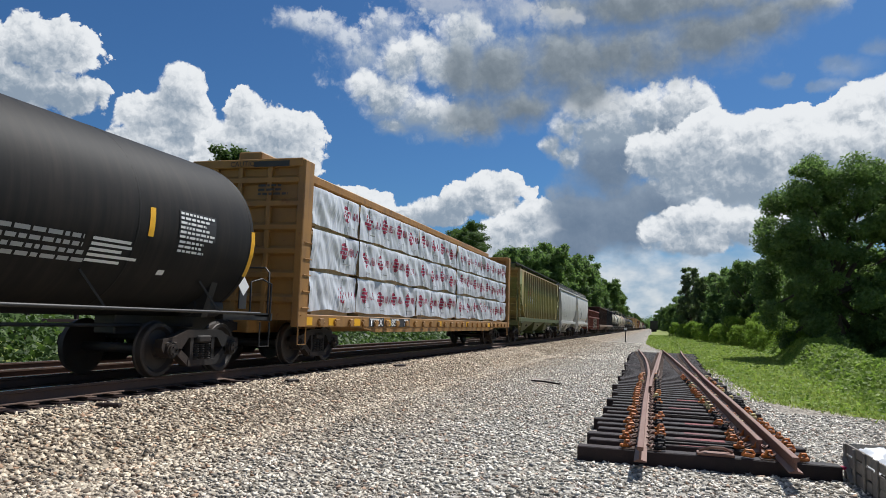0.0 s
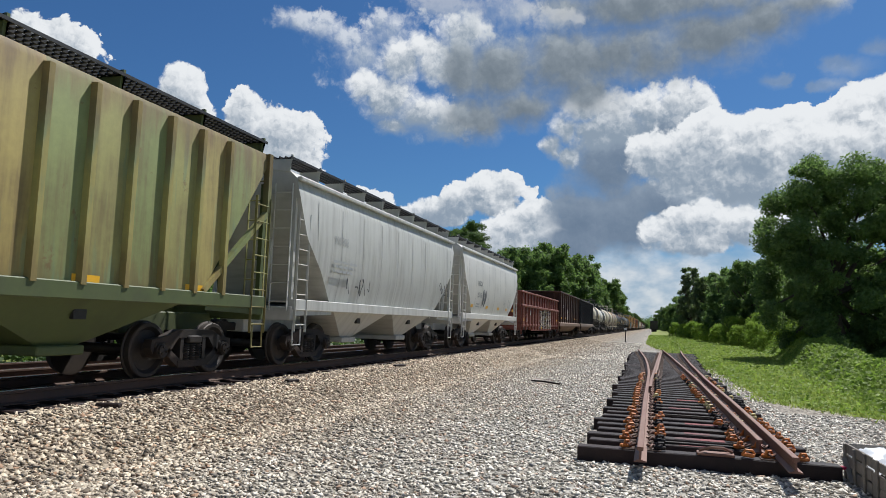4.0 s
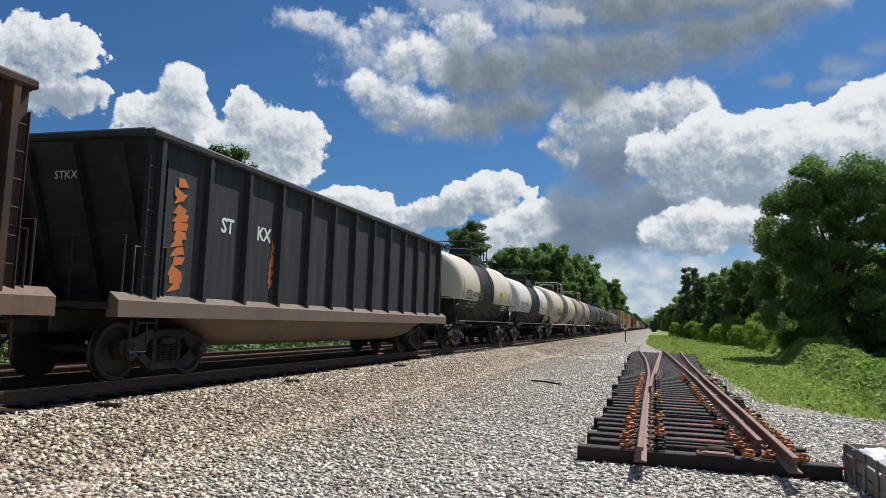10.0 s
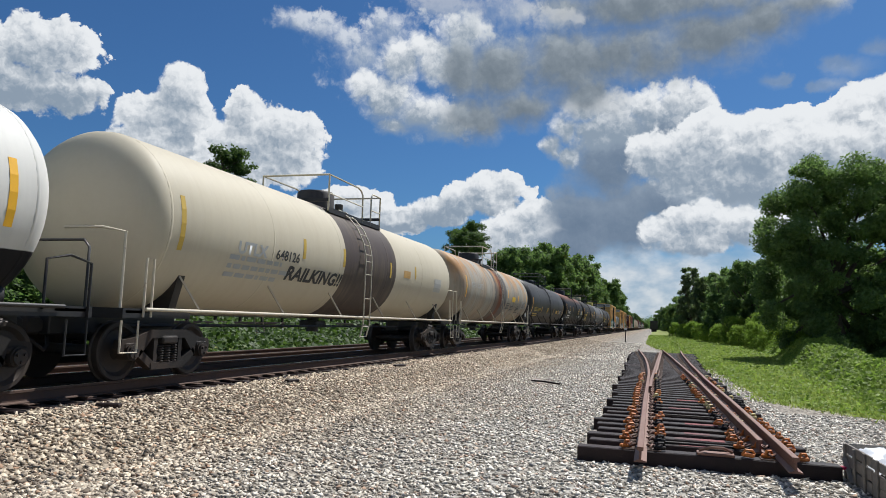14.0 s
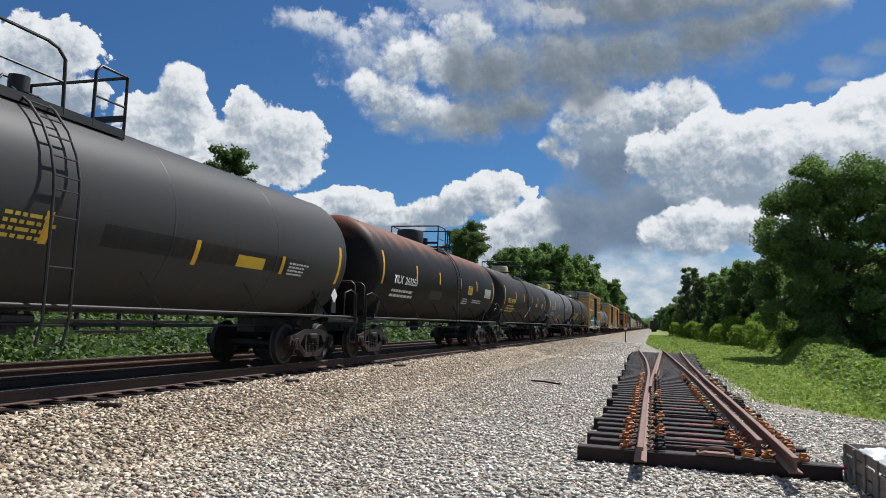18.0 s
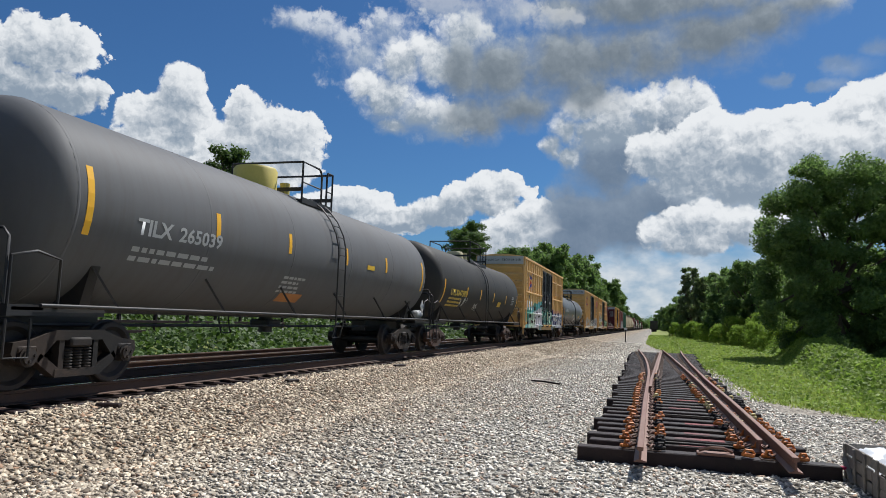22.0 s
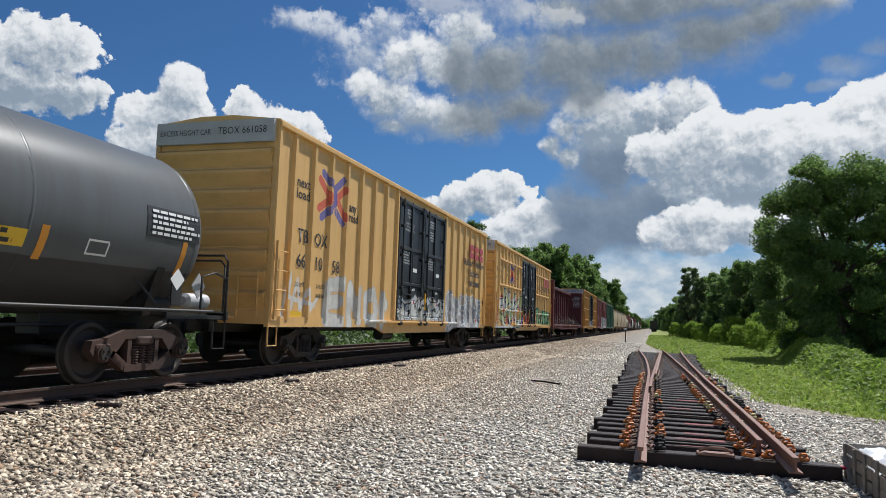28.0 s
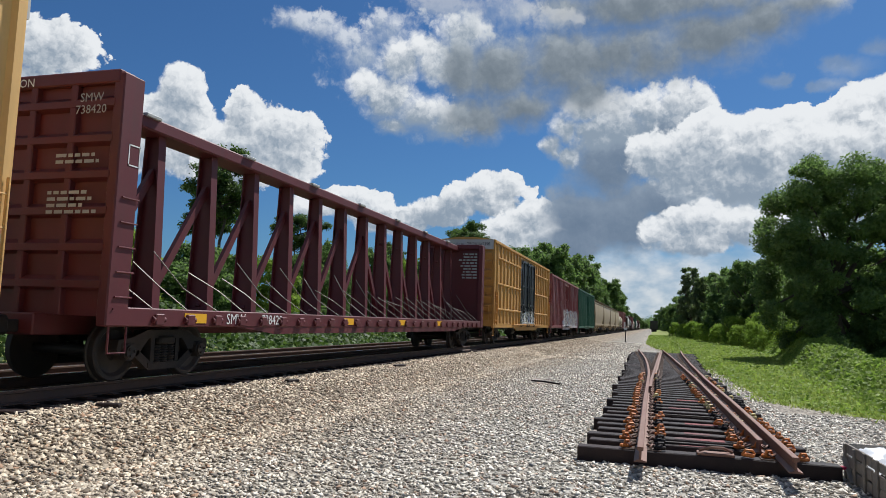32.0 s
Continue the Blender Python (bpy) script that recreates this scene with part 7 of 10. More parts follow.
def build_gondolas():
    art = spray([(0.42, 0.36, 0.24), (0.30, 0.24, 0.16), (0.45, 0.40, 0.33), (0.12, 0.05, 0.035), (0.35, 0.30, 0.12)], 7.6, 13.2, 1.0, 2.0, (0.165, 0.042, 0.026), 1.5, 3.0, fade=0.6)
    red = material("red_brown_gondola_paint", (0.165, 0.042, 0.026), 0.65, grain=0.2, scale=4, dirt=(0.23, 0.075, 0.035), dirt_amount=0.6, streak=0.5, rust=0.12, bump=0.08, paint=art)
    c = gondola(-95.15, "red-brown high-sided gondola with faded graffiti", red, L=17.75)
    letters("ST", 0.30, WHITE_MARK, c, flat_side(1.446, 2.15, 1.62), bold=0.012)
    letters("KX", 0.30, WHITE_MARK, c, flat_side(1.446, 3.35, 1.62), bold=0.012)
    letters("956", 0.30, WHITE_MARK, c, flat_side(1.446, 2.0, 1.20), bold=0.012)
    letters("STKX", 0.12, WHITE_MARK, c, flat_end(0.55, 0.37, 2.62))
    letters("956", 0.12, WHITE_MARK, c, flat_end(0.65, 0.37, 2.42))
    for y, z in ((1.0, 1.25), (5.2, 0.98), (8.4, 0.78), (11.2, 0.78), (13.4, 1.0), (16.4, 1.35)):
        part("reflector_strip", Shape().box(1.442, 1.446, y, y + 0.55, z, z + 0.16), YELLOW_MARK, c, "yellow reflective strip")
    brown = material("sooty_brown_paint", (0.046, 0.029, 0.024), 0.75, grain=0.4, scale=4, spec=0.25, dirt=(0.125, 0.060, 0.037), dirt_amount=0.85, streak=0.25, rust=0.16, bump=0.08)
    tubm = material("dusty_brown_tub", (0.17, 0.100, 0.060), 0.75, grain=0.3, scale=4, dirt=(0.06, 0.04, 0.032), dirt_amount=0.8, streak=0.4, rust=0.12, bump=0.08)
    scrap = material("dark_scrap", (0.03, 0.026, 0.024), 0.9, grain=0.4, scale=12, bump=0.8)
    c = tub_gondola(-77.55, "sooty brown high-sided coal gondola with a dusty tub bottom", brown, tubm, L=17.15, H=3.78, ribs=11)
    letters("153 885", 0.20, GREY_MARK, c, flat_side(1.446, 3.1, 2.60))
    for y in (2.0, 4.6, 7.1, 10.2, 12.6, 14.4):
        part("reflector_strip", Shape().box(1.442, 1.446, y, y + 0.5, 1.62, 1.76), YELLOW_MARK, c, "yellow reflective strip")
    pale = material("pale_patch", (0.40, 0.36, 0.34), 0.7, grain=0.9, scale=7, dirt=(0.10, 0.070, 0.058), dirt_amount=0.9, streak=0.5)
    arch = [(6.08, 1.55), (7.12, 1.55), (7.08, 1.95), (6.96, 2.28), (6.80, 2.52), (6.66, 2.62), (6.52, 2.50), (6.36, 2.24), (6.20, 1.90)]
    part("paint_patch", Shape().poly([(1.446, y, z) for y, z in arch], [tuple(range(len(arch)))]), pale, c, "worn pale arch-shaped sprayed patch")
    black = material("blue_black_paint", (0.020, 0.021, 0.025), 0.65, grain=0.25, scale=4, spec=0.35, dirt=(0.085, 0.075, 0.07), dirt_amount=0.5, streak=0.85, bump=0.08)
    tub2 = material("dusty_tan_tub", (0.15, 0.105, 0.075), 0.8, grain=0.22, scale=4, dirt=(0.08, 0.06, 0.05), dirt_amount=0.6, bump=0.08)
    c = tub_gondola(-59.7, "blue-black high-sided coal gondola with a tan tub bottom", black, tub2, L=17.1, H=3.78, ribs=13)
    letters("ST", 0.26, WHITE_MARK, c, flat_side(1.446, 2.75, 2.55), bold=0.01)
    letters("KX", 0.26, WHITE_MARK, c, flat_side(1.446, 3.95, 2.55), bold=0.01)
    letters("STKX", 0.13, WHITE_MARK, c, flat_end(-0.35, 0.78, 3.15))
    orange = material("orange_spray", (0.50, 0.14, 0.03), 0.7, grain=0.4, scale=10)
    s = Shape()
    tag = random.Random(6)
    for yc, n, w in ((1.58, 13, 0.24), (4.55, 7, 0.10)):
        for i in range(n):
            z = 1.40 + 1.85 * i / n if n > 10 else 1.6 + 1.0 * i / n
            lean = tag.uniform(-0.12, 0.12)
            s.poly([(1.446 + 0.0006 * i, yc - w * tag.uniform(0.3, 1.0), z), (1.446 + 0.0006 * i, yc + w * tag.uniform(0.2, 0.9), z + lean), (1.446 + 0.0006 * i, yc + w * tag.uniform(0.3, 1.0), z + 0.12 + lean), (1.446 + 0.0006 * i, yc - w * tag.uniform(0.1, 0.8), z + 0.16)], [(0, 1, 2, 3)])
    part("orange_tag", s, orange, c, "vertical orange sprayed tag")


WHITE_TANK = (0.56, 0.505, 0.405)
CREAM = (0.53, 0.475, 0.365)


def build_pale_tanks():
    L = 12.9
    m = shell_mat("white_black_shell", WHITE_TANK, paint=tank_paint(WHITE_TANK, (0.030, 0.027, 0.027), (4.25, 7.25), (0.014, 0.014, 0.015), 2.0), amount=0.10)
    c = tank_car(-41.5, L, "white tank car with a black band and black lower half", m, R=1.5, zc=2.55, dome="box", cage=(4.4, 7.7), dome_y=5.8, ladder_y=6.12,
                 strips=[(1.45, 2.12, 3.0), (4.3, 2.24, 2.74), (7.0, 2.3, 2.74), (9.85, 2.3, 2.74), (L - 1.7, 2.1, 3.0)], strip_mat=material("olive_strip", (0.34, 0.27, 0.02), 0.5))
    letters("UTLX", 0.24, BLACK_MARK, c, wrap_spot(1.5, 2.55, 2.02, 2.19), bold=0.012, fit=0.95)
    letters("631339", 0.19, BLACK_MARK, c, wrap_spot(1.5, 2.55, 3.12, 2.20), bold=0.008, fit=1.15)
    bars(scribble(1.5, 0.07, 1, RNG), BLACK_MARK, c, wrap_spot(1.5, 2.55, 2.02, 2.06))
    for words, u, v in (("197600 LB", 2.55, 1.86), ("89650 KG", 3.42, 1.86), ("65400 LB", 2.55, 1.72), ("29690 KG", 3.42, 1.72)):
        letters(words, 0.075, WHITE_MARK, c, wrap_spot(1.5, 2.55, u, v), fit=0.62)
    frame_box = [(0, 0.34, 0, 0.014), (0, 0.34, 0.30, 0.014), (0, 0.014, 0, 0.30), (0.326, 0.34, 0, 0.30)]
    bars(frame_box, WHITE_MARK, c, wrap_spot(1.5, 2.55, 4.62, 2.10))
    letters("PLATE", 0.05, WHITE_MARK, c, wrap_spot(1.5, 2.55, 4.67, 2.31), fit=0.2)
    letters("C", 0.11, WHITE_MARK, c, wrap_spot(1.5, 2.55, 4.73, 2.15))
    part("rust_run", wrap_patch(1.503, 2.55, 5.02, 5.20, 2.85, 3.85), material("rust_stain", (0.10, 0.045, 0.03), 0.8, grain=0.5, scale=6, dirt=(0.035, 0.03, 0.028), dirt_amount=0.9), c, "dull orange rust run down the band")
    letters("UTLX 631339", 0.12, BLACK_MARK, c, lambda u, v: Vector((-0.6 + u, 0.72, 3.3 + v)))
    letters("SODIUM HYDROXIDE SOLUTION", 0.12, WHITE_MARK, c, wrap_spot(1.505, 2.55, 7.9, 2.03), fit=3.3)
    part("placard_sheet", wrap_patch(1.508, 2.55, 8.5, 9.3, 2.3, 2.62), YELLOW_PLATE, c, "yellow notice sheet")
    bars(scribble(0.6, 0.05, 2, RNG), BLACK_MARK, c, wrap_spot(1.51, 2.55, 8.6, 2.52))
    part("data_panel", wrap_patch(1.508, 2.55, 10.4, 11.15, 2.2, 2.62), LIGHT_PANEL, c, "grey stencil panel")
    bars(scribble(1.2, 0.05, 3, RNG), WHITE_MARK, c, wrap_spot(1.5, 2.55, 9.6, 1.9))
    placard(c, L - 1.5)
    L = 14.0
    m = shell_mat("white_band_shell", (0.60, 0.585, 0.545), paint=tank_paint((0.60, 0.585, 0.545), (0.03, 0.032, 0.036), (5.62, 9.15), (0.016, 0.016, 0.018), 1.80), amount=0.08)
    c = tank_car(-28.35, L, "clean white tank car with a black middle band", m, R=1.42, zc=2.45, dome="box", cage=(5.75, 9.05), dome_y=6.45, ladder_y=7.75, strip_mat=YELLOW_MARK,
                 strips=[(1.45, 2.12, 3.0), (4.4, 2.34, 2.75), (5.42, 2.31, 2.75), (9.4, 2.3, 2.76), (L - 1.7, 2.05, 2.9)])
    letters("OLNX", 0.215, BLACK_MARK, c, wrap_spot(1.42, 2.45, 2.12, 2.21), bold=0.006, fit=0.88)
    letters("712043", 0.215, BLACK_MARK, c, wrap_spot(1.42, 2.45, 3.20, 2.21), bold=0.006, fit=1.09)
    bars(scribble(2.0, 0.08, 2, RNG), GREY_MARK, c, wrap_spot(1.42, 2.45, 2.3, 2.02))
    bars(scribble(0.9, 0.04, 7, RNG), GREY_MARK, c, wrap_spot(1.42, 2.45, 4.42, 2.22))
    part("placard_sheet", wrap_patch(1.428, 2.45, 9.45, 10.15, 2.3, 2.72), YELLOW_PLATE, c, "yellow notice sheet")
    bars(scribble(0.55, 0.05, 4, RNG), BLACK_MARK, c, wrap_spot(1.43, 2.45, 9.52, 2.6))
    bars(scribble(1.0, 0.06, 1, RNG), BLACK_MARK, c, wrap_spot(1.42, 2.45, 10.4, 2.2))
    bars(scribble(0.8, 0.04, 5, RNG), GREY_MARK, c, wrap_spot(1.42, 2.45, L - 2.8, 2.55))
    L = 18.6
    m = shell_mat("cream_shell", CREAM, paint=tank_paint(CREAM, (0.085, 0.068, 0.062), (7.95, 11.6)), amount=0.22, dirt=(0.38, 0.30, 0.20))
    cream_rail = material("cream_rail_paint", (0.52, 0.47, 0.37), 0.6, grain=0.2, rust=0.1)
    c = tank_car(-14.4, L, "cream tank car with a brown middle band and a black tag", m, R=1.5, zc=2.55, dome="drum", dome_y=9.1, ladder_y=9.0, cage=(7.95, 11.45), rail_mat=cream_rail, end_rail="post",
                 dome_mat=material("brown_dome", (0.06, 0.05, 0.045), 0.6, grain=0.3), strips=[(1.5, 2.1, 3.0), (5.72, 2.35, 2.79), (7.83, 2.34, 2.8), (11.1, 2.3, 2.74), (13.35, 2.4, 2.8)],
                 strip_mat=material("ochre_strip", (0.50, 0.33, 0.05), 0.6, grain=0.2))
    letters("UTLX", 0.22, GREY_MARK, c, wrap_spot(1.5, 2.55, 3.2, 2.23), bold=0.012, fit=1.05)
    letters("648126", 0.20, BLACK_MARK, c, wrap_spot(1.5, 2.55, 4.58, 2.24), bold=0.006, fit=1.0)
    bars(scribble(2.4, 0.09, 3, RNG), GREY_MARK, c, wrap_spot(1.5, 2.55, 3.0, 2.1))
    letters("RAILKING!!", 0.30, BLACK_MARK, c, wrap_spot(1.503, 2.55, 5.15, 1.87), fit=2.75, slant=0.15, bold=0.016, name="sprayed_tag")
    part("notice_plate", wrap_patch(1.508, 2.55, 12.3, 12.9, 2.38, 2.6), material("tan_plate", (0.5, 0.3, 0.1), 0.6, grain=0.3), c, "tan notice plate")
    part("data_panel", wrap_patch(1.507, 2.55, L - 3.1, L - 2.3, 2.1, 2.55), LIGHT_PANEL, c, "grey stencil panel")
    L = 17.6

    def stained(n, at):
        x, y, z = n.split(at)[:3]
        base = tank_paint((0.36, 0.335, 0.285), (0.12, 0.115, 0.112), (7.1, 9.9))(n, at)
        run = n.noise(n.join(n.math("MULTIPLY", x, 0.5), n.math("MULTIPLY", y, 1.1), n.math("MULTIPLY", z, 0.35)), 1.0, 5, 0.6)
        up = n.ramp(z, 2.4, 3.7)
        stain = n.math("MULTIPLY", n.ramp(run, 0.42, 0.60), n.math("ADD", 0.25, n.math("MULTIPLY", up, 0.75)))
        tone = n.mix(n.noise(at, 1.2, 3), (0.36, 0.14, 0.04), (0.55, 0.33, 0.12))
        base = n.mix(stain, base, tone)
        mid = n.ramp(n.math("ABSOLUTE", n.math("SUBTRACT", y, 8.4)), 0.75, 0.15)
        streak = n.math("MULTIPLY", mid, n.ramp(n.noise(n.join(x, n.math("MULTIPLY", y, 4.0), n.math("MULTIPLY", z, 0.3)), 1.0, 4), 0.42, 0.55))
        return n.mix(n.math("MULTIPLY", streak, 0.85), base, (0.20, 0.055, 0.02))
    m = shell_mat("stained_shell", (0.45, 0.41, 0.33), 0.55, paint=stained, amount=0.6, rust=0.03)
    c = tank_car(4.0, L, "beige tank car streaked with orange rust round a grey band", m, R=1.52, zc=2.55, dome="drum", dome_y=7.6, ladder_y=8.2, cage=(6.5, 9.75), rail_mat=cream_rail, end_rail="post", frame_mat=STEEL_BLACK,
                 strips=[(1.5, 2.1, 3.0), (10.3, 2.4, 2.85), (13.2, 2.25, 2.65), (L - 1.75, 2.05, 3.0)])
    letters("GATX 018352", 0.24, GREY_MARK, c, wrap_spot(1.52, 2.55, 2.4, 2.55))
    part("placard_sheet", wrap_patch(1.528, 2.55, 11.5, 12.4, 2.25, 2.52), YELLOW_PLATE, c, "faded yellow notice sheet")
    for y, z in ((10.2, 2.1), (11.4, 2.0), (13.0, 1.95)):
        bars(scribble(0.9, 0.05, 4, RNG), BLACK_MARK, c, wrap_spot(1.52, 2.55, y, z))
    part("data_panel", wrap_patch(1.527, 2.55, L - 3.0, L - 2.1, 1.95, 2.35), LIGHT_PANEL, c, "grey stencil panel")
    placard(c, L - 1.9, 1.5, "2218")
    bars(scribble(0.82, 0.028, 7, RNG), BLACK_MARK, c, wrap_spot(1.53, 2.55, L - 2.96, 2.29))
    for y, z, w in ((L - 4.4, 1.75, 0.5), (L - 3.2, 1.5, 0.4)):
        bars([(0, w, 0, 0.012), (0, w, 0.34, 0.012), (0, 0.012, 0, 0.34), (w - 0.012, w, 0, 0.34), (0.08, w - 0.1, 0.1, 0.04), (0.08, w - 0.15, 0.2, 0.04)], BLACK_MARK, c, wrap_spot(1.52, 2.55, y, z))


def rusty_top(base, zc, low, high, colour=(0.34, 0.115, 0.05)):
    def paint(n, at):
        x, y, z = n.split(at)[:3]
        col = n.mix(0.0, base, base)
        edge = n.math("ADD", z, n.math("MULTIPLY", n.math("SUBTRACT", n.noise(n.join(0.0, n.math("MULTIPLY", y, 1.3), n.math("MULTIPLY", z, 0.6)), 1.0, 5, 0.65), 0.5), 1.6))
        return n.mix(n.math("MULTIPLY", n.ramp(edge, low, high), 0.85), col, n.mix(n.noise(at, 2.0, 5), colour, (0.14, 0.05, 0.03)))
    return paint


def end_gear(c, L, x=1.10):
    """Air reservoir, hazard placard holder and tall grab rail on the far end platform."""
    pale = material("pale_grey_casting", (0.46, 0.46, 0.46), 0.5, grain=0.15, dirt=(0.2, 0.19, 0.18), dirt_amount=0.5)
    r = Shape().cyl((x, L - 1.05, 1.30), (x, L - 0.50, 1.30), 0.13, 18)
    r.cyl((x, L - 0.50, 1.30), (x, L - 0.44, 1.30), 0.13, 18, 0.07)
    r.cyl((x, L - 1.11, 1.30), (x, L - 1.05, 1.30), 0.07, 18, 0.13)
    part("air_reservoir", r, pale, c, "pale grey air cylinder", smooth=40)
    part("placard", Shape().extrude([(L - 1.28, 1.55), (L - 1.10, 1.33), (L - 0.92, 1.55), (L - 1.10, 1.77)], "x", 1.38, 1.40), pale, c, "diamond-shaped placard holder")
    part("grab_rail", Shape().tube([(1.42, L - 0.30, 0.95), (1.42, L - 0.30, 2.05), (1.34, L - 0.30, 2.15), (0.7, L - 0.30, 2.15)], 0.022), TRUCK, c)


def build_dark_tanks():
    L = 18.9
    black = (0.028, 0.028, 0.028)
    m = shell_mat("charcoal_shell", (0.05, 0.05, 0.05), 0.5, paint=tank_paint((0.05, 0.05, 0.05), None, (0, 0), None, 0, [(6.2, 7.4, 1.95, 2.25, black), (9.6, 15.6, 1.98, 2.30, black), (2.2, 5.4, 1.55, 2.0, black)]), amount=0.3)
    c = tank_car(21.15, L, "charcoal tank car with darker repainted patches and yellow lettering", m, R=1.5, zc=2.55, dome="low", cage=(7.2, 10.4), dome_y=8.3, ladder_y=8.55, strips=[(1.5, 1.9, 2.8), (5.6, 1.9, 2.32), (8.6, 1.9, 2.32), (11.7, 1.9, 2.32), (14.6, 1.95, 2.32), (L - 1.6, 1.9, 2.8)])
    letters("UTLX", 0.28, YELLOW_LETTER, c, wrap_spot(1.5, 2.55, 2.45, 1.95), bold=0.012, fit=1.1)
    letters("662994", 0.25, YELLOW_LETTER, c, wrap_spot(1.5, 2.55, 3.8, 1.96), bold=0.006, fit=1.25)
    bars(scribble(2.2, 0.08, 2, RNG), YELLOW_LETTER, c, wrap_spot(1.5, 2.55, 2.5, 1.75))
    bars(scribble(0.8, 0.05, 4, RNG), YELLOW_LETTER, c, wrap_spot(1.5, 2.55, 8.0, 2.2))
    part("placard_sheet", wrap_patch(1.508, 2.55, 13.0, 13.95, 1.98, 2.2), YELLOW_PLATE, c, "yellow notice sheet")
    part("data_panel", wrap_patch(1.508, 2.55, 14.85, 15.9, 1.9, 2.25), PANEL, c, "dark stencil panel with white rows")
    bars(scribble(0.9, 0.04, 4, RNG), WHITE_MARK, c, wrap_spot(1.511, 2.55, 14.9, 2.18))
    placard(c, L - 1.7)
    L = 17.5
    m = shell_mat("rust_topped_shell", (0.011, 0.0105, 0.0105), 0.55, paint=rusty_top((0.011, 0.0105, 0.0105), 2.55, 3.2, 4.0), amount=0.18)
    c = tank_car(40.0, L, "black tank car with a rust-red top and white lettering", m, R=1.5, zc=2.55, dome="drum", cage=(8.4, 10.0), dome_y=7.9, ladder_y=9.1, strips=long_strips(L))
    letters("TILX", 0.235, WHITE_MARK, c, wrap_spot(1.5, 2.55, 2.4, 2.19), bold=0.010, fit=0.82)
    letters("263253", 0.225, WHITE_MARK, c, wrap_spot(1.5, 2.55, 3.38, 2.19), bold=0.008, fit=1.18)
    bars(scribble(2.1, 0.085, 2, RNG), WHITE_MARK, c, wrap_spot(1.5, 2.55, 2.43, 1.93))
    part("placard_sheet", wrap_patch(1.508, 2.55, 11.2, 11.9, 2.22, 2.58), YELLOW_PLATE, c, "yellow notice sheet")
    bars(scribble(0.5, 0.05, 3, RNG), BLACK_MARK, c, wrap_spot(1.511, 2.55, 11.3, 2.5))
    part("data_panel", wrap_patch(1.508, 2.55, L - 3.3, L - 2.1, 2.2, 2.6), LIGHT_PANEL, c, "grey stencil panel")
    bars(scribble(1.0, 0.05, 3, RNG), WHITE_MARK, c, wrap_spot(1.5, 2.55, 10.6, 2.0))
    bars(scribble(1.6, 0.05, 2, RNG), WHITE_MARK, c, wrap_spot(1.5, 2.55, 12.2, 2.0))
    part("repaint_patch", wrap_patch(1.505, 2.55, 6.2, 7.6, 1.85, 2.15), PANEL, c)
    L = 17.2
    m = shell_mat("soot_black_shell", (0.030, 0.029, 0.028), 0.6, paint=rusty_top((0.030, 0.029, 0.028), 2.55, 3.7, 4.4, (0.11, 0.07, 0.05)), amount=0.25)
    cream = material("cream_dome", (0.55, 0.48, 0.28), 0.55, grain=0.2, rust=0.05)
    c = tank_car(57.5, L, "soot-black tank car with yellow lettering and a cream manway cover", m, R=1.5, zc=2.55, dome="drum", dome_mat=cream, cage=(6.3, 9.5), dome_y=6.9, ladder_y=7.6, strips=long_strips(L))
    letters("UTLX", 0.235, YELLOW_LETTER, c, wrap_spot(1.5, 2.55, 2.25, 2.2), bold=0.010, fit=0.82)
    letters("647949", 0.225, YELLOW_LETTER, c, wrap_spot(1.5, 2.55, 3.23, 2.2), bold=0.008, fit=1.18)
    bars(scribble(2.4, 0.08, 3, RNG), YELLOW_LETTER, c, wrap_spot(1.5, 2.55, 2.25, 2.0))
    s = wrap_patch(1.508, 2.55, 9.4, 9.85, 1.5, 2.15)
    part("worn_sheet", s, LIGHT_PANEL, c, "torn pale sheet")
    part("placard_sheet", wrap_patch(1.508, 2.55, 11.5, 12.1, 2.2, 2.42), material("orange_plate", (0.6, 0.35, 0.12), 0.6, grain=0.3), c, "small orange notice")
    part("data_panel", wrap_patch(1.508, 2.55, L - 3.2, L - 2.4, 2.15, 2.5), PANEL, c, "dark stencil panel with white rows")
    bars(scribble(0.7, 0.04, 4, RNG), WHITE_MARK, c, wrap_spot(1.511, 2.55, L - 3.16, 2.42))
    L = 17.55
    m = shell_mat("grey_shell", (0.125, 0.126, 0.130), 0.6, paint=tank_paint((0.125, 0.126, 0.130), None, (0, 0), None, 0), amount=0.3)
    c = tank_car(74.45, L, "mid-grey tank car with pale lettering and a yellow manway cover", m, R=1.5, zc=2.55, dome="drum", dome_mat=material("yellow_dome", (0.52, 0.42, 0.10), 0.55, grain=0.2), cage=(8.45, 10.05), dome_y=7.95, ladder_y=9.25, strips=long_strips(L))
    end_gear(c, L)
    letters("TILX", 0.235, GREY_MARK, c, wrap_spot(1.5, 2.55, 2.44, 2.24), bold=0.010, fit=0.82)
    letters("265039", 0.225, GREY_MARK, c, wrap_spot(1.5, 2.55, 3.42, 2.24), bold=0.008, fit=1.18)
    bars(scribble(2.2, 0.08, 2, RNG), GREY_MARK, c, wrap_spot(1.5, 2.55, 2.44, 1.98))
    part("placard_sheet", wrap_patch(1.508, 2.55, 7.35, 8.35, 1.4, 1.58), material("orange_plate_worn", (0.45, 0.18, 0.05), 0.6, grain=0.4), c, "small orange notice")
    bars(scribble(1.0, 0.06, 4, RNG), GREY_MARK, c, wrap_spot(1.5, 2.55, 7.1, 1.88))
    part("notice", wrap_patch(1.508, 2.55, 11.3, 11.8, 2.4, 2.52), YELLOW_PLATE, c, "small faded notice")
    L = 17.5
    m = shell_mat("lead_shell", (0.042, 0.041, 0.039), 0.6, paint=tank_paint((0.042, 0.041, 0.039), None, (0, 0), None, 0), amount=0.3)
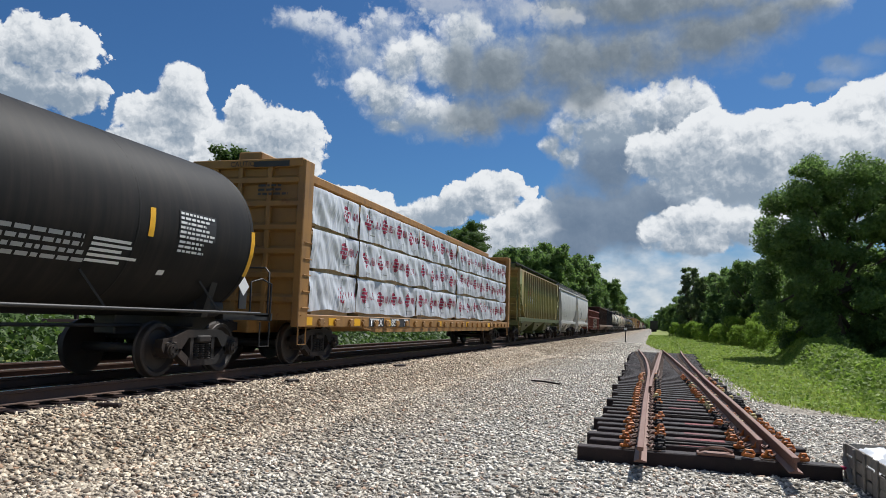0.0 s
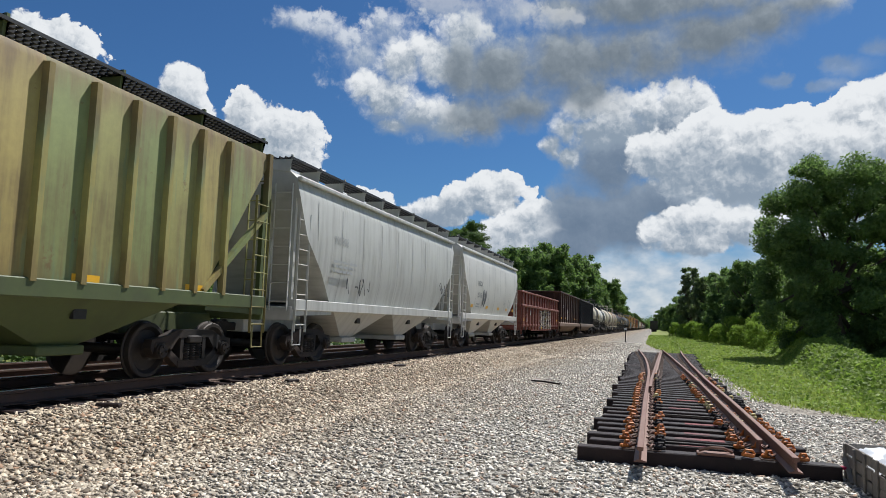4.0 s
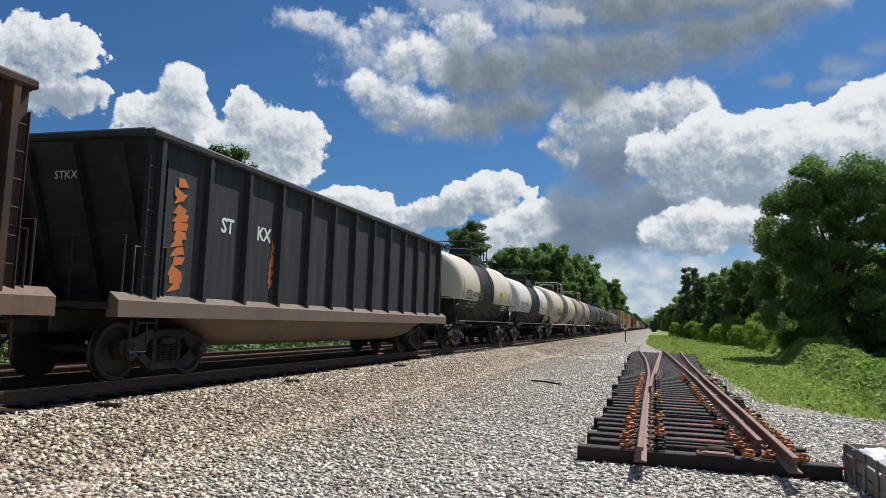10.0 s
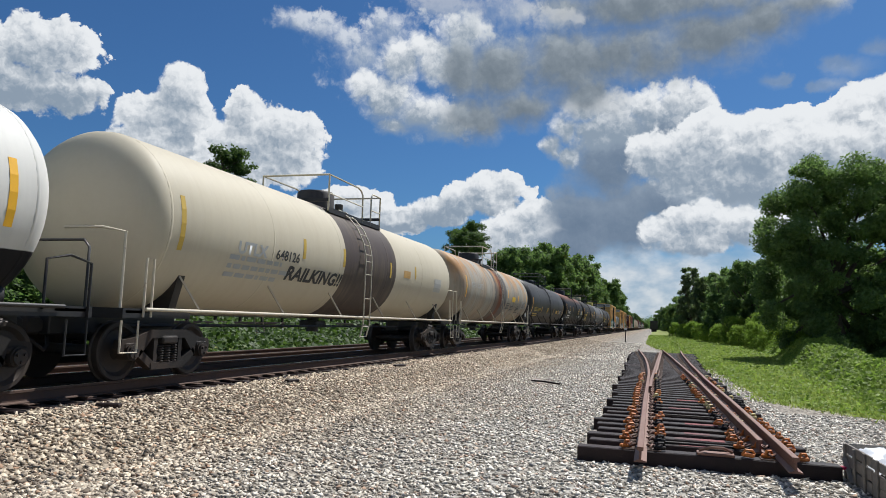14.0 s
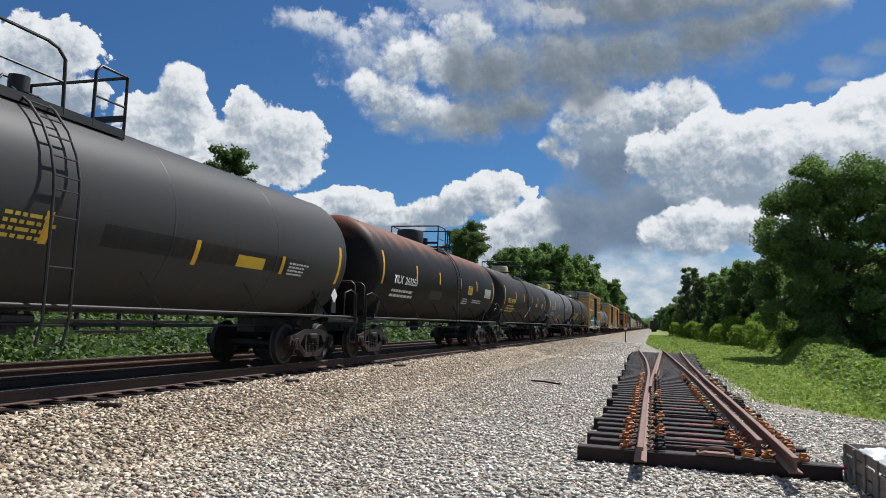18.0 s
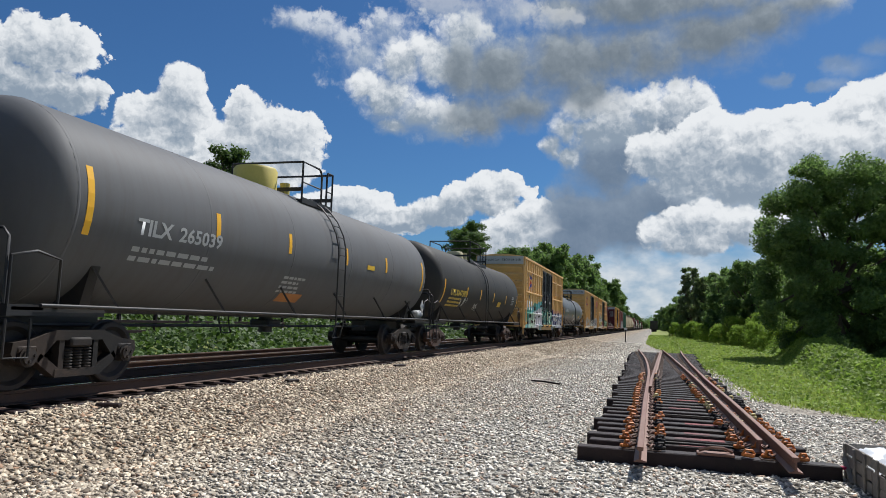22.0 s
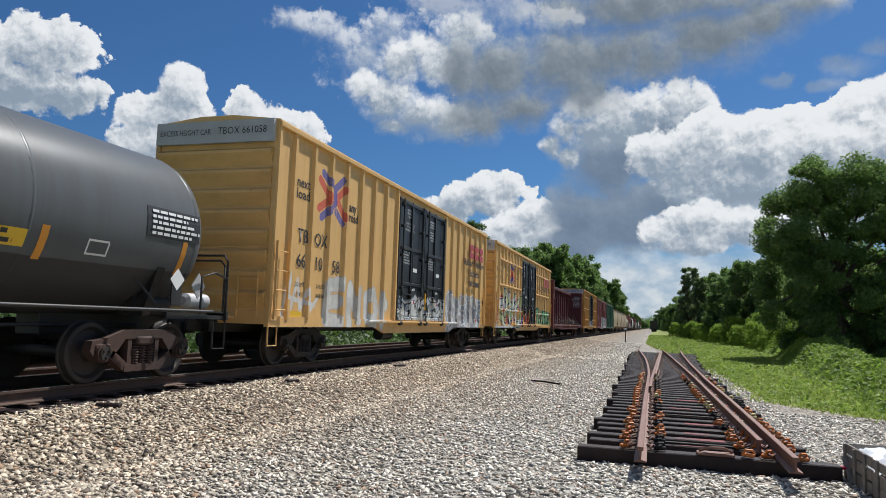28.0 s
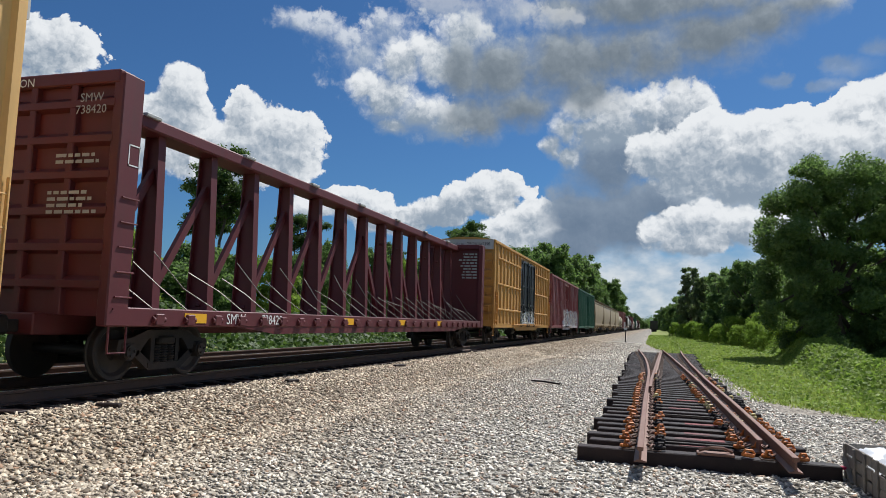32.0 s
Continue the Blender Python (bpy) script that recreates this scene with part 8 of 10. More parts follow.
    c = tank_car(91.7, L, "dull black tank car with yellow lettering and pale tags", m, R=1.5, zc=2.55, dome="low", dome_mat=cream, cage=(7.2, 10.35), dome_y=8.0, ladder_y=7.9, truck="rusty",
                 strips=[(1.5, 1.77, 2.65), (4.85, 2.1, 2.51), (7.3, 2.07, 2.52), (10.0, 2.07, 2.51), (12.9, 2.07, 2.49), (L - 1.55, 1.8, 2.6)])
    letters("UTLX647589", 0.235, YELLOW_LETTER, c, wrap_spot(1.5, 2.55, 2.45, 2.11), bold=0.008, fit=2.35)
    bars(scribble(2.2, 0.08, 3, RNG), YELLOW_LETTER, c, wrap_spot(1.5, 2.55, 2.4, 1.95))
    scrawl(c, 0, 0, 0, WHITE_MARK, 31, 0.42, wrap_spot(1.502, 2.55, 4.3, 1.9), 4)
    scrawl(c, 0, 0, 0, WHITE_MARK, 37, 0.42, wrap_spot(1.502, 2.55, 6.5, 1.75), 4)
    part("placard_sheet", wrap_patch(1.508, 2.55, 11.2, 11.9, 1.88, 2.12), YELLOW_PLATE, c, "yellow notice sheet")
    bars(scribble(0.7, 0.05, 5, RNG), GREY_MARK, c, wrap_spot(1.5, 2.55, L - 3.0, 2.45))
    L = 19.2
    m = shell_mat("slate_shell", (0.105, 0.113, 0.118), 0.35, paint=tank_paint((0.105, 0.113, 0.118), None, (0, 0), (0.045, 0.046, 0.048), 1.75), amount=0.35)
    c = tank_car(129.5, L, "slate grey tank car with white stencils and orange strips", m, R=1.42, zc=2.42, dome="low", cage=(8.0, 11.3), dome_y=8.9, ladder_y=9.78, truck="rusty",
                 strip_mat=material("orange_strip", (0.68, 0.28, 0.03), 0.5), strips=[(1.5, 1.7, 2.6), (5.0, 1.71, 2.15), (8.76, 1.71, 2.15), (11.83, 1.71, 2.15), (14.8, 1.71, 2.15), (L - 1.6, 1.7, 2.4)])
    end_gear(c, L)
    letters("GLNX 86324", 0.27, WHITE_MARK, c, wrap_spot(1.42, 2.42, 3.0, 2.3), squeeze=0.85)
    part("placard_sheet", wrap_patch(1.428, 2.42, 13.7, 14.6, 1.84, 2.06), YELLOW_PLATE, c, "yellow notice sheet")
    bars(scribble(0.7, 0.06, 2, RNG), BLACK_MARK, c, wrap_spot(1.43, 2.42, 13.8, 1.98))
    part("data_panel", wrap_patch(1.428, 2.42, 16.7, 18.0, 2.25, 2.72), PANEL, c, "black panel with white rows of data")
    bars(scribble(1.2, 0.045, 5, RNG), WHITE_MARK, c, wrap_spot(1.432, 2.42, 16.8, 2.63))
    bars(scribble(0.9, 0.05, 3, RNG), WHITE_MARK, c, wrap_spot(1.42, 2.42, 9.0, 2.05))
    bars(scribble(1.2, 0.05, 4, RNG), WHITE_MARK, c, wrap_spot(1.42, 2.42, 10.5, 1.75))
    bars([(0, 0.4, 0, 0.03), (0, 0.4, 0.2, 0.03), (0, 0.03, 0, 0.2), (0.38, 0.41, 0, 0.2)], WHITE_MARK, c, wrap_spot(1.42, 2.42, 15.6, 1.85))
    placard(c, L - 1.75, 1.46)


PALE_ART = [(0.60, 0.60, 0.57), (0.42, 0.50, 0.58), (0.58, 0.58, 0.54), (0.50, 0.50, 0.46), (0.16, 0.24, 0.45)]
CAP_GREY = material("grey_end_cap", (0.44, 0.45, 0.46), 0.55, grain=0.1, dirt=(0.30, 0.28, 0.24), dirt_amount=0.4)


def boxcar_words(c, L, mark, digits, y, z, x=1.437, size=0.34, plates=False):
    """Reporting marks on the panels between the posts."""
    for i, (w, u, v) in enumerate(((mark[:2], 0, 0.55), (mark[2:], 0.95 if plates else 0.80, 0.55), (digits[:2], 0, 0), (digits[2:4], 0.95 if plates else 0.84, 0), (digits[4:], 1.9 if plates else 1.78, 0))):
        if plates and i > 1:
            part("number_plate", Shape().box(x, x + 0.004, y + u - 0.12, y + u + 0.62, z + v - 0.12, z + v + 0.45), WHITE_MARK, c, "white square behind digits")
        letters(w, size, BLACK_MARK, c, flat_side(x + 0.008, y + u, z + v), bold=0.004)


def end_words(c, words, number, H, a=0.55):
    letters(words, 0.12, BLACK_MARK, c, flat_end(-1.32, a - 0.134, H - 0.30), fit=1.25)
    letters(number, 0.15, BLACK_MARK, c, flat_end(0.10, a - 0.134, H - 0.30), fit=1.15)


def build_boxcars():
    # first: grid-sided, with a large pale green piece
    L, H = 19.9, 5.12
    side = yellow_side("yellow_side_green_art", mint_art(TTX_YELLOW, "side"), emblem=(3.05, 3.72, 1.0, 0.95))
    plain = yellow_side("yellow_steel", None, 0.45)
    door = material("black_doors_green_art", (0.02, 0.02, 0.022), 0.42, grain=0.2, paint=mint_art((0.020, 0.021, 0.024), "door"))
    c = boxcar(109.5, "yellow grid-sided boxcar with black doors and mint green graffiti", side, plain, door, L=L, H=H, door=(7.75, 12.65), grid=True, cap_mat=CAP_GREY, ladder_mat=plain)
    end_words(c, "EXCESS HEIGHT CAR", "TBOX 641018", H)
    boxcar_words(c, L, "TBOX", "641018", 1.5, 2.08, size=0.24, plates=True)
    letters("next", 0.20, BLACK_MARK, c, flat_side(1.437, 1.47, 3.68), fit=0.50)
    letters("load", 0.20, BLACK_MARK, c, flat_side(1.437, 1.47, 3.45), fit=0.50)
    letters("any", 0.20, BLACK_MARK, c, flat_side(1.437, 4.25, 3.72), fit=0.42)
    letters("road", 0.20, BLACK_MARK, c, flat_side(1.437, 4.25, 3.47), fit=0.50)
    letters("RAILCAR  POOLING  EXPERTS", 0.22, material("faded_dark_lettering", (0.22, 0.13, 0.06), 0.6), c, flat_side(1.522, 13.4, 3.35), fit=5.3)
    door_marks(c, 7.75, 12.65, H)
    part("placard_sheet", Shape().box(1.437, 1.442, 1.42, 1.95, 1.0, 1.2), YELLOW_PLATE, c, "yellow notice sheet")
    # second: posts only, white and blue throw-ups along the sill
    L = 20.1
    two = pale_art(TTX_YELLOW)
    two_b = spray(((0.26, 0.28, 0.31), (0.34, 0.36, 0.40), (0.45, 0.40, 0.36), (0.40, 0.42, 0.47)), 13.2, 18.6, 0.9, 2.1, TTX_YELLOW, 1.4, 9.0, fade=0.15, line=(0.70, 0.71, 0.73), halo=(0.30, 0.32, 0.36))

    def both(n, at):
        y = n.split(at)[1]
        return n.mix(n.math("GREATER_THAN", y, 10.0), two(n, at), two_b(n, at))
    side = yellow_side("yellow_side_white_art", both, 0.3, emblem=(3.2, 3.95, 1.15, 0.82))
    door = material("black_doors_white_art", (0.02, 0.02, 0.022), 0.42, grain=0.2, paint=spray(PALE_ART, 8.0, 13.5, 0.9, 1.75, (0.020, 0.021, 0.024), 1.6, 12.0, fade=0.5, line=(0.02, 0.02, 0.02)))
    c = boxcar(149.3, "yellow boxcar with black doors and white and blue graffiti", side, plain, door, L=L, H=H, door=(7.85, 12.85), cap_mat=CAP_GREY, ladder_mat=plain, post_gap=0.93, first=1.30)
    end_words(c, "EXCESS HEIGHT CAR", "TBOX 661058", H)
    boxcar_words(c, L, "TBOX", "661058", 1.62, 2.16, size=0.30)
    for w, u, v in (("LD LMT", 1.62, 1.74), ("LT WT", 1.62, 1.52), ("205200", 2.62, 1.74), ("80800", 2.62, 1.52)):
        letters(w, 0.10, BLACK_MARK, c, flat_side(1.437, u, v), fit=0.42)
    part("placard_sheet", Shape().box(1.434, 1.440, 1.42, 1.95, 1.0, 1.2), YELLOW_PLATE, c, "yellow notice sheet")
    letters("next", 0.22, BLACK_MARK, c, flat_side(1.437, 1.48, 3.92), bold=0.004, fit=0.6)
    letters("load", 0.22, BLACK_MARK, c, flat_side(1.437, 1.48, 3.66), bold=0.004, fit=0.6)
    letters("any", 0.22, BLACK_MARK, c, flat_side(1.437, 4.26, 3.80), bold=0.008, fit=0.46)
    letters("road", 0.22, BLACK_MARK, c, flat_side(1.437, 4.26, 3.54), bold=0.008, fit=0.56)
    slogan = material("dark_brown_lettering", (0.06, 0.04, 0.03), 0.6)
    letters("Railcar", 0.26, slogan, c, flat_side(1.512, 15.55, 3.42), bold=0.014, fit=1.45)
    letters("Pooling", 0.26, slogan, c, flat_side(1.512, 17.35, 3.42), bold=0.014, fit=1.58)
    letters("Experts", 0.26, slogan, c, flat_side(1.512, 16.42, 3.00), bold=0.014, fit=1.65)
    bars([(0, 0.42, 0, 0.2), (0.55, 0.62, 0, 0.06), (0.70, 1.65, 0, 0.2)], slogan, c, flat_side(1.512, 16.45, 2.58))
    bars([(0, 0.42, 0, 0.04), (0, 0.40, -0.12, 0.04), (0, 0.42, -0.24, 0.04), (0, 0.36, -0.36, 0.04)], slogan, c, flat_side(1.434, 17.5, 2.35), "small_print")
    part("yellow_strip", Shape().box(1.432, 1.436, 18.82, 18.98, 1.25, 2.17), YELLOW_MARK, c, "upright yellow reflective strip")
    part("placard_sheet", Shape().box(1.434, 1.440, 18.42, 18.94, 1.0, 1.2), YELLOW_PLATE, c, "yellow notice sheet")
    part("data_plate", Shape().box(1.434, 1.439, 17.55, 18.06, 1.56, 1.80), BLACK_MARK, c, "black data plate")
    part("red_sticker", Shape().box(1.436, 1.440, 17.87, 18.08, 1.10, 1.24), material("red_sticker", (0.6, 0.03, 0.03), 0.5), c, "red sticker")
    # small dark disc laid on the side wall near its far end
    part("rust_hole", Shape().cyl((1.430, 19.30, 1.94), (1.436, 19.30, 1.94), 0.11, 14), TRUCK, c, "dark round spot")
    brand_blocks(c, 16.4, 3.75)
    door_marks(c, 7.85, 12.85, H)
    # third: grid-sided, bright letters
    L = 20.55
    side = yellow_side("yellow_side_bright_art", hot_art(TTX_YELLOW), 0.3, emblem=(5.0, 3.78, 1.0, 0.95))
    c = boxcar(170.45, "yellow grid-sided boxcar with black doors and bright multicolour graffiti", side, plain, material("black_doors_bright_art", (0.02, 0.021, 0.024), 0.42, grain=0.2, paint=hot_door), far_mat=yellow_side("yellow_side_jade_art", jade_art(TTX_YELLOW), 0.3), L=L, H=H, door=(7.75, 12.95), grid=True, cap_mat=CAP_GREY, ladder_mat=plain, first=1.50)
    end_words(c, "EXCESS HEIGHT CAR", "TBOX 644470", H)
    for w, u, v in (("TB", -0.02, 0.5), ("OX", 0.85, 0.5), ("64", -0.02, 0.0), ("44", 0.85, 0.0), ("70", 1.85, 0.0)):
        letters(w, 0.24, BLACK_MARK, c, flat_side(1.437, 0.85 + u * 0.92, 3.28 + v * 0.75))
    letters("next", 0.20, BLACK_MARK, c, flat_side(1.437, 3.42, 3.82), fit=0.5)
    letters("load", 0.20, BLACK_MARK, c, flat_side(1.437, 3.42, 3.58), fit=0.5)
    letters("any", 0.20, BLACK_MARK, c, flat_side(1.437, 6.1, 3.82), fit=0.42)
    letters("road", 0.20, BLACK_MARK, c, flat_side(1.437, 6.1, 3.56), fit=0.5)
    letters("RAILCAR  POOLING  EXPERTS", 0.30, material("brown_slogan", (0.05, 0.035, 0.03), 0.6), c, flat_side(1.522, 13.75, 3.35), fit=5.3)
    brand_blocks(c, 16.4, 3.7)
    part("notice", Shape().box(1.437, 1.441, 17.0, 17.6, 2.15, 2.5), BLACK_MARK, c, "small black notice")
    door_marks(c, 7.75, 12.95, H)
    # fourth: plain yellow; then a red and a green one
    rust_yellow = material("rusty_yellow_steel", (0.50, 0.26, 0.06), 0.6, grain=0.15, scale=4, dirt=(0.28, 0.13, 0.04), dirt_amount=0.7, streak=0.6, rust=0.12, bump=0.06)
    c = boxcar(216.95, "weathered yellow grid-sided boxcar with black doors", rust_yellow, rust_yellow, door, L=20.1, H=H, door=(7.75, 12.8), grid=True, cap_mat=CAP_GREY)
    end_words(c, "EXCESS HEIGHT CAR", "TBOX 642298", H)
    redp = material("worn_red_paint", (0.20, 0.035, 0.035), 0.6, grain=0.25, scale=4, dirt=(0.45, 0.36, 0.36), dirt_amount=0.55, streak=0.8, bump=0.06,
                    paint=spray(PALE_ART, 8, 20, 0.9, 2.4, (0.20, 0.035, 0.035), 1.2, 30.0, fade=0.6, line=(0.3, 0.2, 0.2)))
    boxcar(237.3, "worn red boxcar with pale graffiti on its side", redp, redp, redp, L=21.0, H=4.95, door=(9.0, 12.0), cap=False)
    greenp = material("dark_green_paint", (0.025, 0.115, 0.07), 0.6, grain=0.2, scale=4, dirt=(0.10, 0.14, 0.11), dirt_amount=0.5, streak=0.7, bump=0.06)
    boxcar(258.6, "dark green boxcar with ribbed steel sides", greenp, greenp, greenp, L=21.0, H=4.95, door=(9.0, 12.0), cap=False)


def brand_blocks(c, y, z):
    """The builder's red brand mark as plain slanted blocks."""
    s = Shape()
    for u in (0.0, 0.85, 1.70):
        for v0, v1 in ((0.0, 0.26), (0.32, 0.58)):
            s.poly([(1.514, y + u + 0.10, z + v0), (1.514, y + u + 0.70, z + v0), (1.514, y + u + 0.62, z + v1), (1.514, y + u + 0.02, z + v1)], [(0, 1, 2, 3)])
    part("brand_mark", s, RED_MARK, c, "faded red block emblem")


def door_marks(c, y0, y1, H):
    """Stencils on a pair of plug doors."""
    half = (y1 - y0) / 2
    first = ("CLOSE THIS DOOR", "BEFORE CLOSING", "MAIN DOOR", "", "CIERRE ESTA PUERTA", "ANTES DE CERRAR", "LA PUERTA PRINCIPAL")
    for k in range(2):
        y = y0 + half * k
        for i, w in enumerate(first):
            if w and k == 0:
                letters(w, 0.062, WHITE_MARK, c, flat_side(1.454, y + 0.74 - 0.022 * len(w) + 0.36, H - 0.62 - 0.105 * i), fit=0.045 * len(w))
        if k:
            bars([(0.1 * (i % 2), 0.72 - 0.08 * (i % 3), -0.09 * i, 0.05) for i in range(8) if i != 3], GREY_MARK, c, flat_side(1.454, y + 0.66, H - 0.66))
        bars(scribble(0.72, 0.045, 5, RNG), GREY_MARK, c, flat_side(1.468, y + 0.46, H - 1.95))
        letters("ASD", 0.12, WHITE_MARK, c, flat_side(1.468, y + 1.42, 1.98), bold=0.006, fit=0.32)
        part("door_placard", Shape().box(1.466, 1.470, y + 1.42, y + 1.70, 1.60, 1.90), WHITE_MARK, c, "small white door placard")
        part("placard_spot", Shape().box(1.4705, 1.472, y + 1.56, y + 1.69, 1.61, 1.74), RED_MARK, c, "red corner of the placard")
        part("door_sticker", Shape().box(1.466, 1.470, y + 1.48, y + 1.86, 2.62, 2.74), WHITE_MARK, c, "blank white sticker")
    part("yellow_strip", Shape().box(1.466, 1.470, y0 + half + 0.28, y0 + half + 0.40, 1.45, 2.0), YELLOW_MARK, c, "upright yellow reflective strip")


def build_empty_flat():
    maroon = material("maroon_paint", (0.105, 0.016, 0.020), 0.55, grain=0.16, scale=4, dirt=(0.07, 0.025, 0.022), dirt_amount=0.55, streak=0.5, bump=0.06, chips=0.1)
    L = 24.0
    c = centerbeam(191.75, "empty maroon centre-beam flat car with loose tie-down cables", maroon, maroon, L=L, H=4.55, bays=14)
    letters("SMW", 0.13, GREY_MARK, c, flat_end(0.75, 0.40, 4.12))
    letters("738420", 0.13, GREY_MARK, c, flat_end(0.68, 0.40, 3.94))
    letters("CAUTION", 0.13, WHITE_MARK, c, flat_end(-0.95, 0.388, 4.40))
    bars(scribble(0.8, 0.05, 2, RNG), GREY_MARK, c, flat_end(0.4, 0.40, 3.3))
    bars(scribble(0.9, 0.05, 4, RNG), GREY_MARK, c, flat_end(0.3, 0.40, 2.75))
    letters("SMW", 0.19, WHITE_MARK, c, flat_side(1.476, 3.4, 0.91))
    letters("738420", 0.19, WHITE_MARK, c, flat_side(1.476, 4.6, 0.91))
    for y in (2.2, 8.5, 12.5, 16.5):
        part("reflector_strip", Shape().box(1.472, 1.477, y, y + 0.6, 0.92, 1.08), YELLOW_MARK, c, "yellow reflective strip")
    sq = Shape()
    for y0, y1, z0, z1 in ((0.62, 0.86, 3.20, 3.22), (0.62, 0.86, 3.5, 3.52), (0.62, 0.64, 3.2, 3.52), (0.84, 0.86, 3.2, 3.52)):
        sq.box(1.492, 1.495, y0, y1, z0, z1)
    part("stencil_box", sq, WHITE_MARK, c)
    bars(scribble(0.9, 0.07, 9, RNG), GREY_MARK, c, lambda u, v: Vector((1.25 - u * 1.0, L - 0.9, 4.1 + v)))
    rng = random.Random(4)
    cable = material("bright_cable", (0.20, 0.19, 0.17), 0.5, metal=0.5)
    for k in range(26):
        y = 1.4 + (L - 2.8) * k / 25
        part("tie_down_cable", Shape().tube([(1.47, y, 1.14), (1.1, y - rng.uniform(0.2, 0.5), 1.5), (0.7, y - rng.uniform(0.4, 0.9), 1.95 + rng.uniform(-0.3, 0.3))], 0.010, 5), cable, c)
    for k in range(7):
        y = 2.5 + (L - 5) * k / 6
        part("top_bracket", Shape().cbox(-0.2, 0.36, y - 0.2, y + 0.2, 4.49, 4.56, 0.015), GREY_MARK, c)


def build_tail():
    """The cars far behind, mostly copies of kinds that come past."""
    tan = material("tan_hopper_paint", (0.36, 0.28, 0.18), 0.6, grain=0.15, scale=3, dirt=(0.22, 0.16, 0.10), dirt_amount=0.5, streak=0.7, bump=0.05)
    s = 279.9
    first = covered_hopper(s, "tan covered hopper with curved sides", tan, L=18.0, H=4.4)

    def again(src, L, label=""):
        nonlocal s
        c = copy_thing(src, pose(0, 0, 0))
        for o in c.children_recursive:
            if o.name.startswith("wheelset"):
                WHEELSETS[-1 if o.location.y < 0 else 1].append(o)
        if label:
            c["label"] = label
        enter(c, s)
        s += L
    s += 18.0
    for k in range(3):
        again(first, 18.0)
    by = {}
    for c, at in TRAIN:
        by.setdefault(c["label"].split(" with")[0], c)
    again(by["cream tank car"], 18.6)
    order = ["worn red boxcar", "sooty brown high-sided coal gondola", "pale grey two-bay covered hopper", "clean white tank car", "mid-grey tank car", "worn red boxcar", "cream tank car", "soot-black tank car", "dark green boxcar",
             "grimy white two-bay covered hopper", "clean white tank car", "mid-grey tank car", "sooty brown high-sided coal gondola", "worn red boxcar", "cream tank car"]
    size = {"worn red boxcar": 21.0, "sooty brown high-sided coal gondola": 17.15, "pale grey two-bay covered hopper": 13.35, "clean white tank car": 14.0, "mid-grey tank car": 17.55, "cream tank car": 18.6,
            "soot-black tank car": 17.2, "dark green boxcar": 21.0, "grimy white two-bay covered hopper": 12.8}
    for k in order:
        again(by[k], size[k])


build_dark_tank()
build_lumber_car()
build_hoppers()
build_gondolas()
build_pale_tanks()
build_dark_tanks()
build_boxcars()
build_empty_flat()
build_tail()


# ---------------------------------------------------------------- turnout panel lying beside the road
PANEL_TOP = -0.42             # top of the ties; the rails stand on them
ORANGE_CLIP = material("orange_clip", (0.55, 0.17, 0.03), 0.6, grain=0.25, rust=0.05)
YELLOW_CLIP = material("yellow_insulator", (0.58, 0.46, 0.20), 0.55, grain=0.15)


def quad_mesh(name, verts, faces, mat):
    me = bpy.data.meshes.new(name)
    k = faces.shape[1]
    me.vertices.add(len(verts))
    me.vertices.foreach_set("co", np.ascontiguousarray(verts, dtype=np.float32).ravel())
    me.loops.add(faces.size)
    me.loops.foreach_set("vertex_index", faces.ravel().astype(np.int32))
    me.polygons.add(len(faces))
    me.polygons.foreach_set("loop_start", np.arange(0, faces.size, k, dtype=np.int32))
    me.polygons.foreach_set("loop_total", np.full(len(faces), k, dtype=np.int32))
    me.update(calc_edges=True)
    me.materials.append(mat)
    return me


def curved_rail(points, name, parent, mat, h=0.17):
    """A rail along points (x, y), standing on the ties."""
    o = rail_outline(h, 0.036, 0.070)
    n = len(o)
    s = Shape()
    v = []
    for i, (x, y) in enumerate(points):
        a, b = points[max(0, i - 1)], points[min(len(points) - 1, i + 1)]
        d = Vector((b[0] - a[0], b[1] - a[1])).normalized()
        v += [(x + p * d.y, y - p * d.x, PANEL_TOP + 0.012 + q) for p, q in o]
    f = [tuple(range(n))[::-1], tuple(range(len(v) - n, len(v)))]
    for i in range(len(points) - 1):
        f += [(i * n + k, i * n + (k + 1) % n, (i + 1) * n + (k + 1) % n, (i + 1) * n + k) for k in range(n)]
    s.poly(v, f)
    return part(name, s, mat, parent)


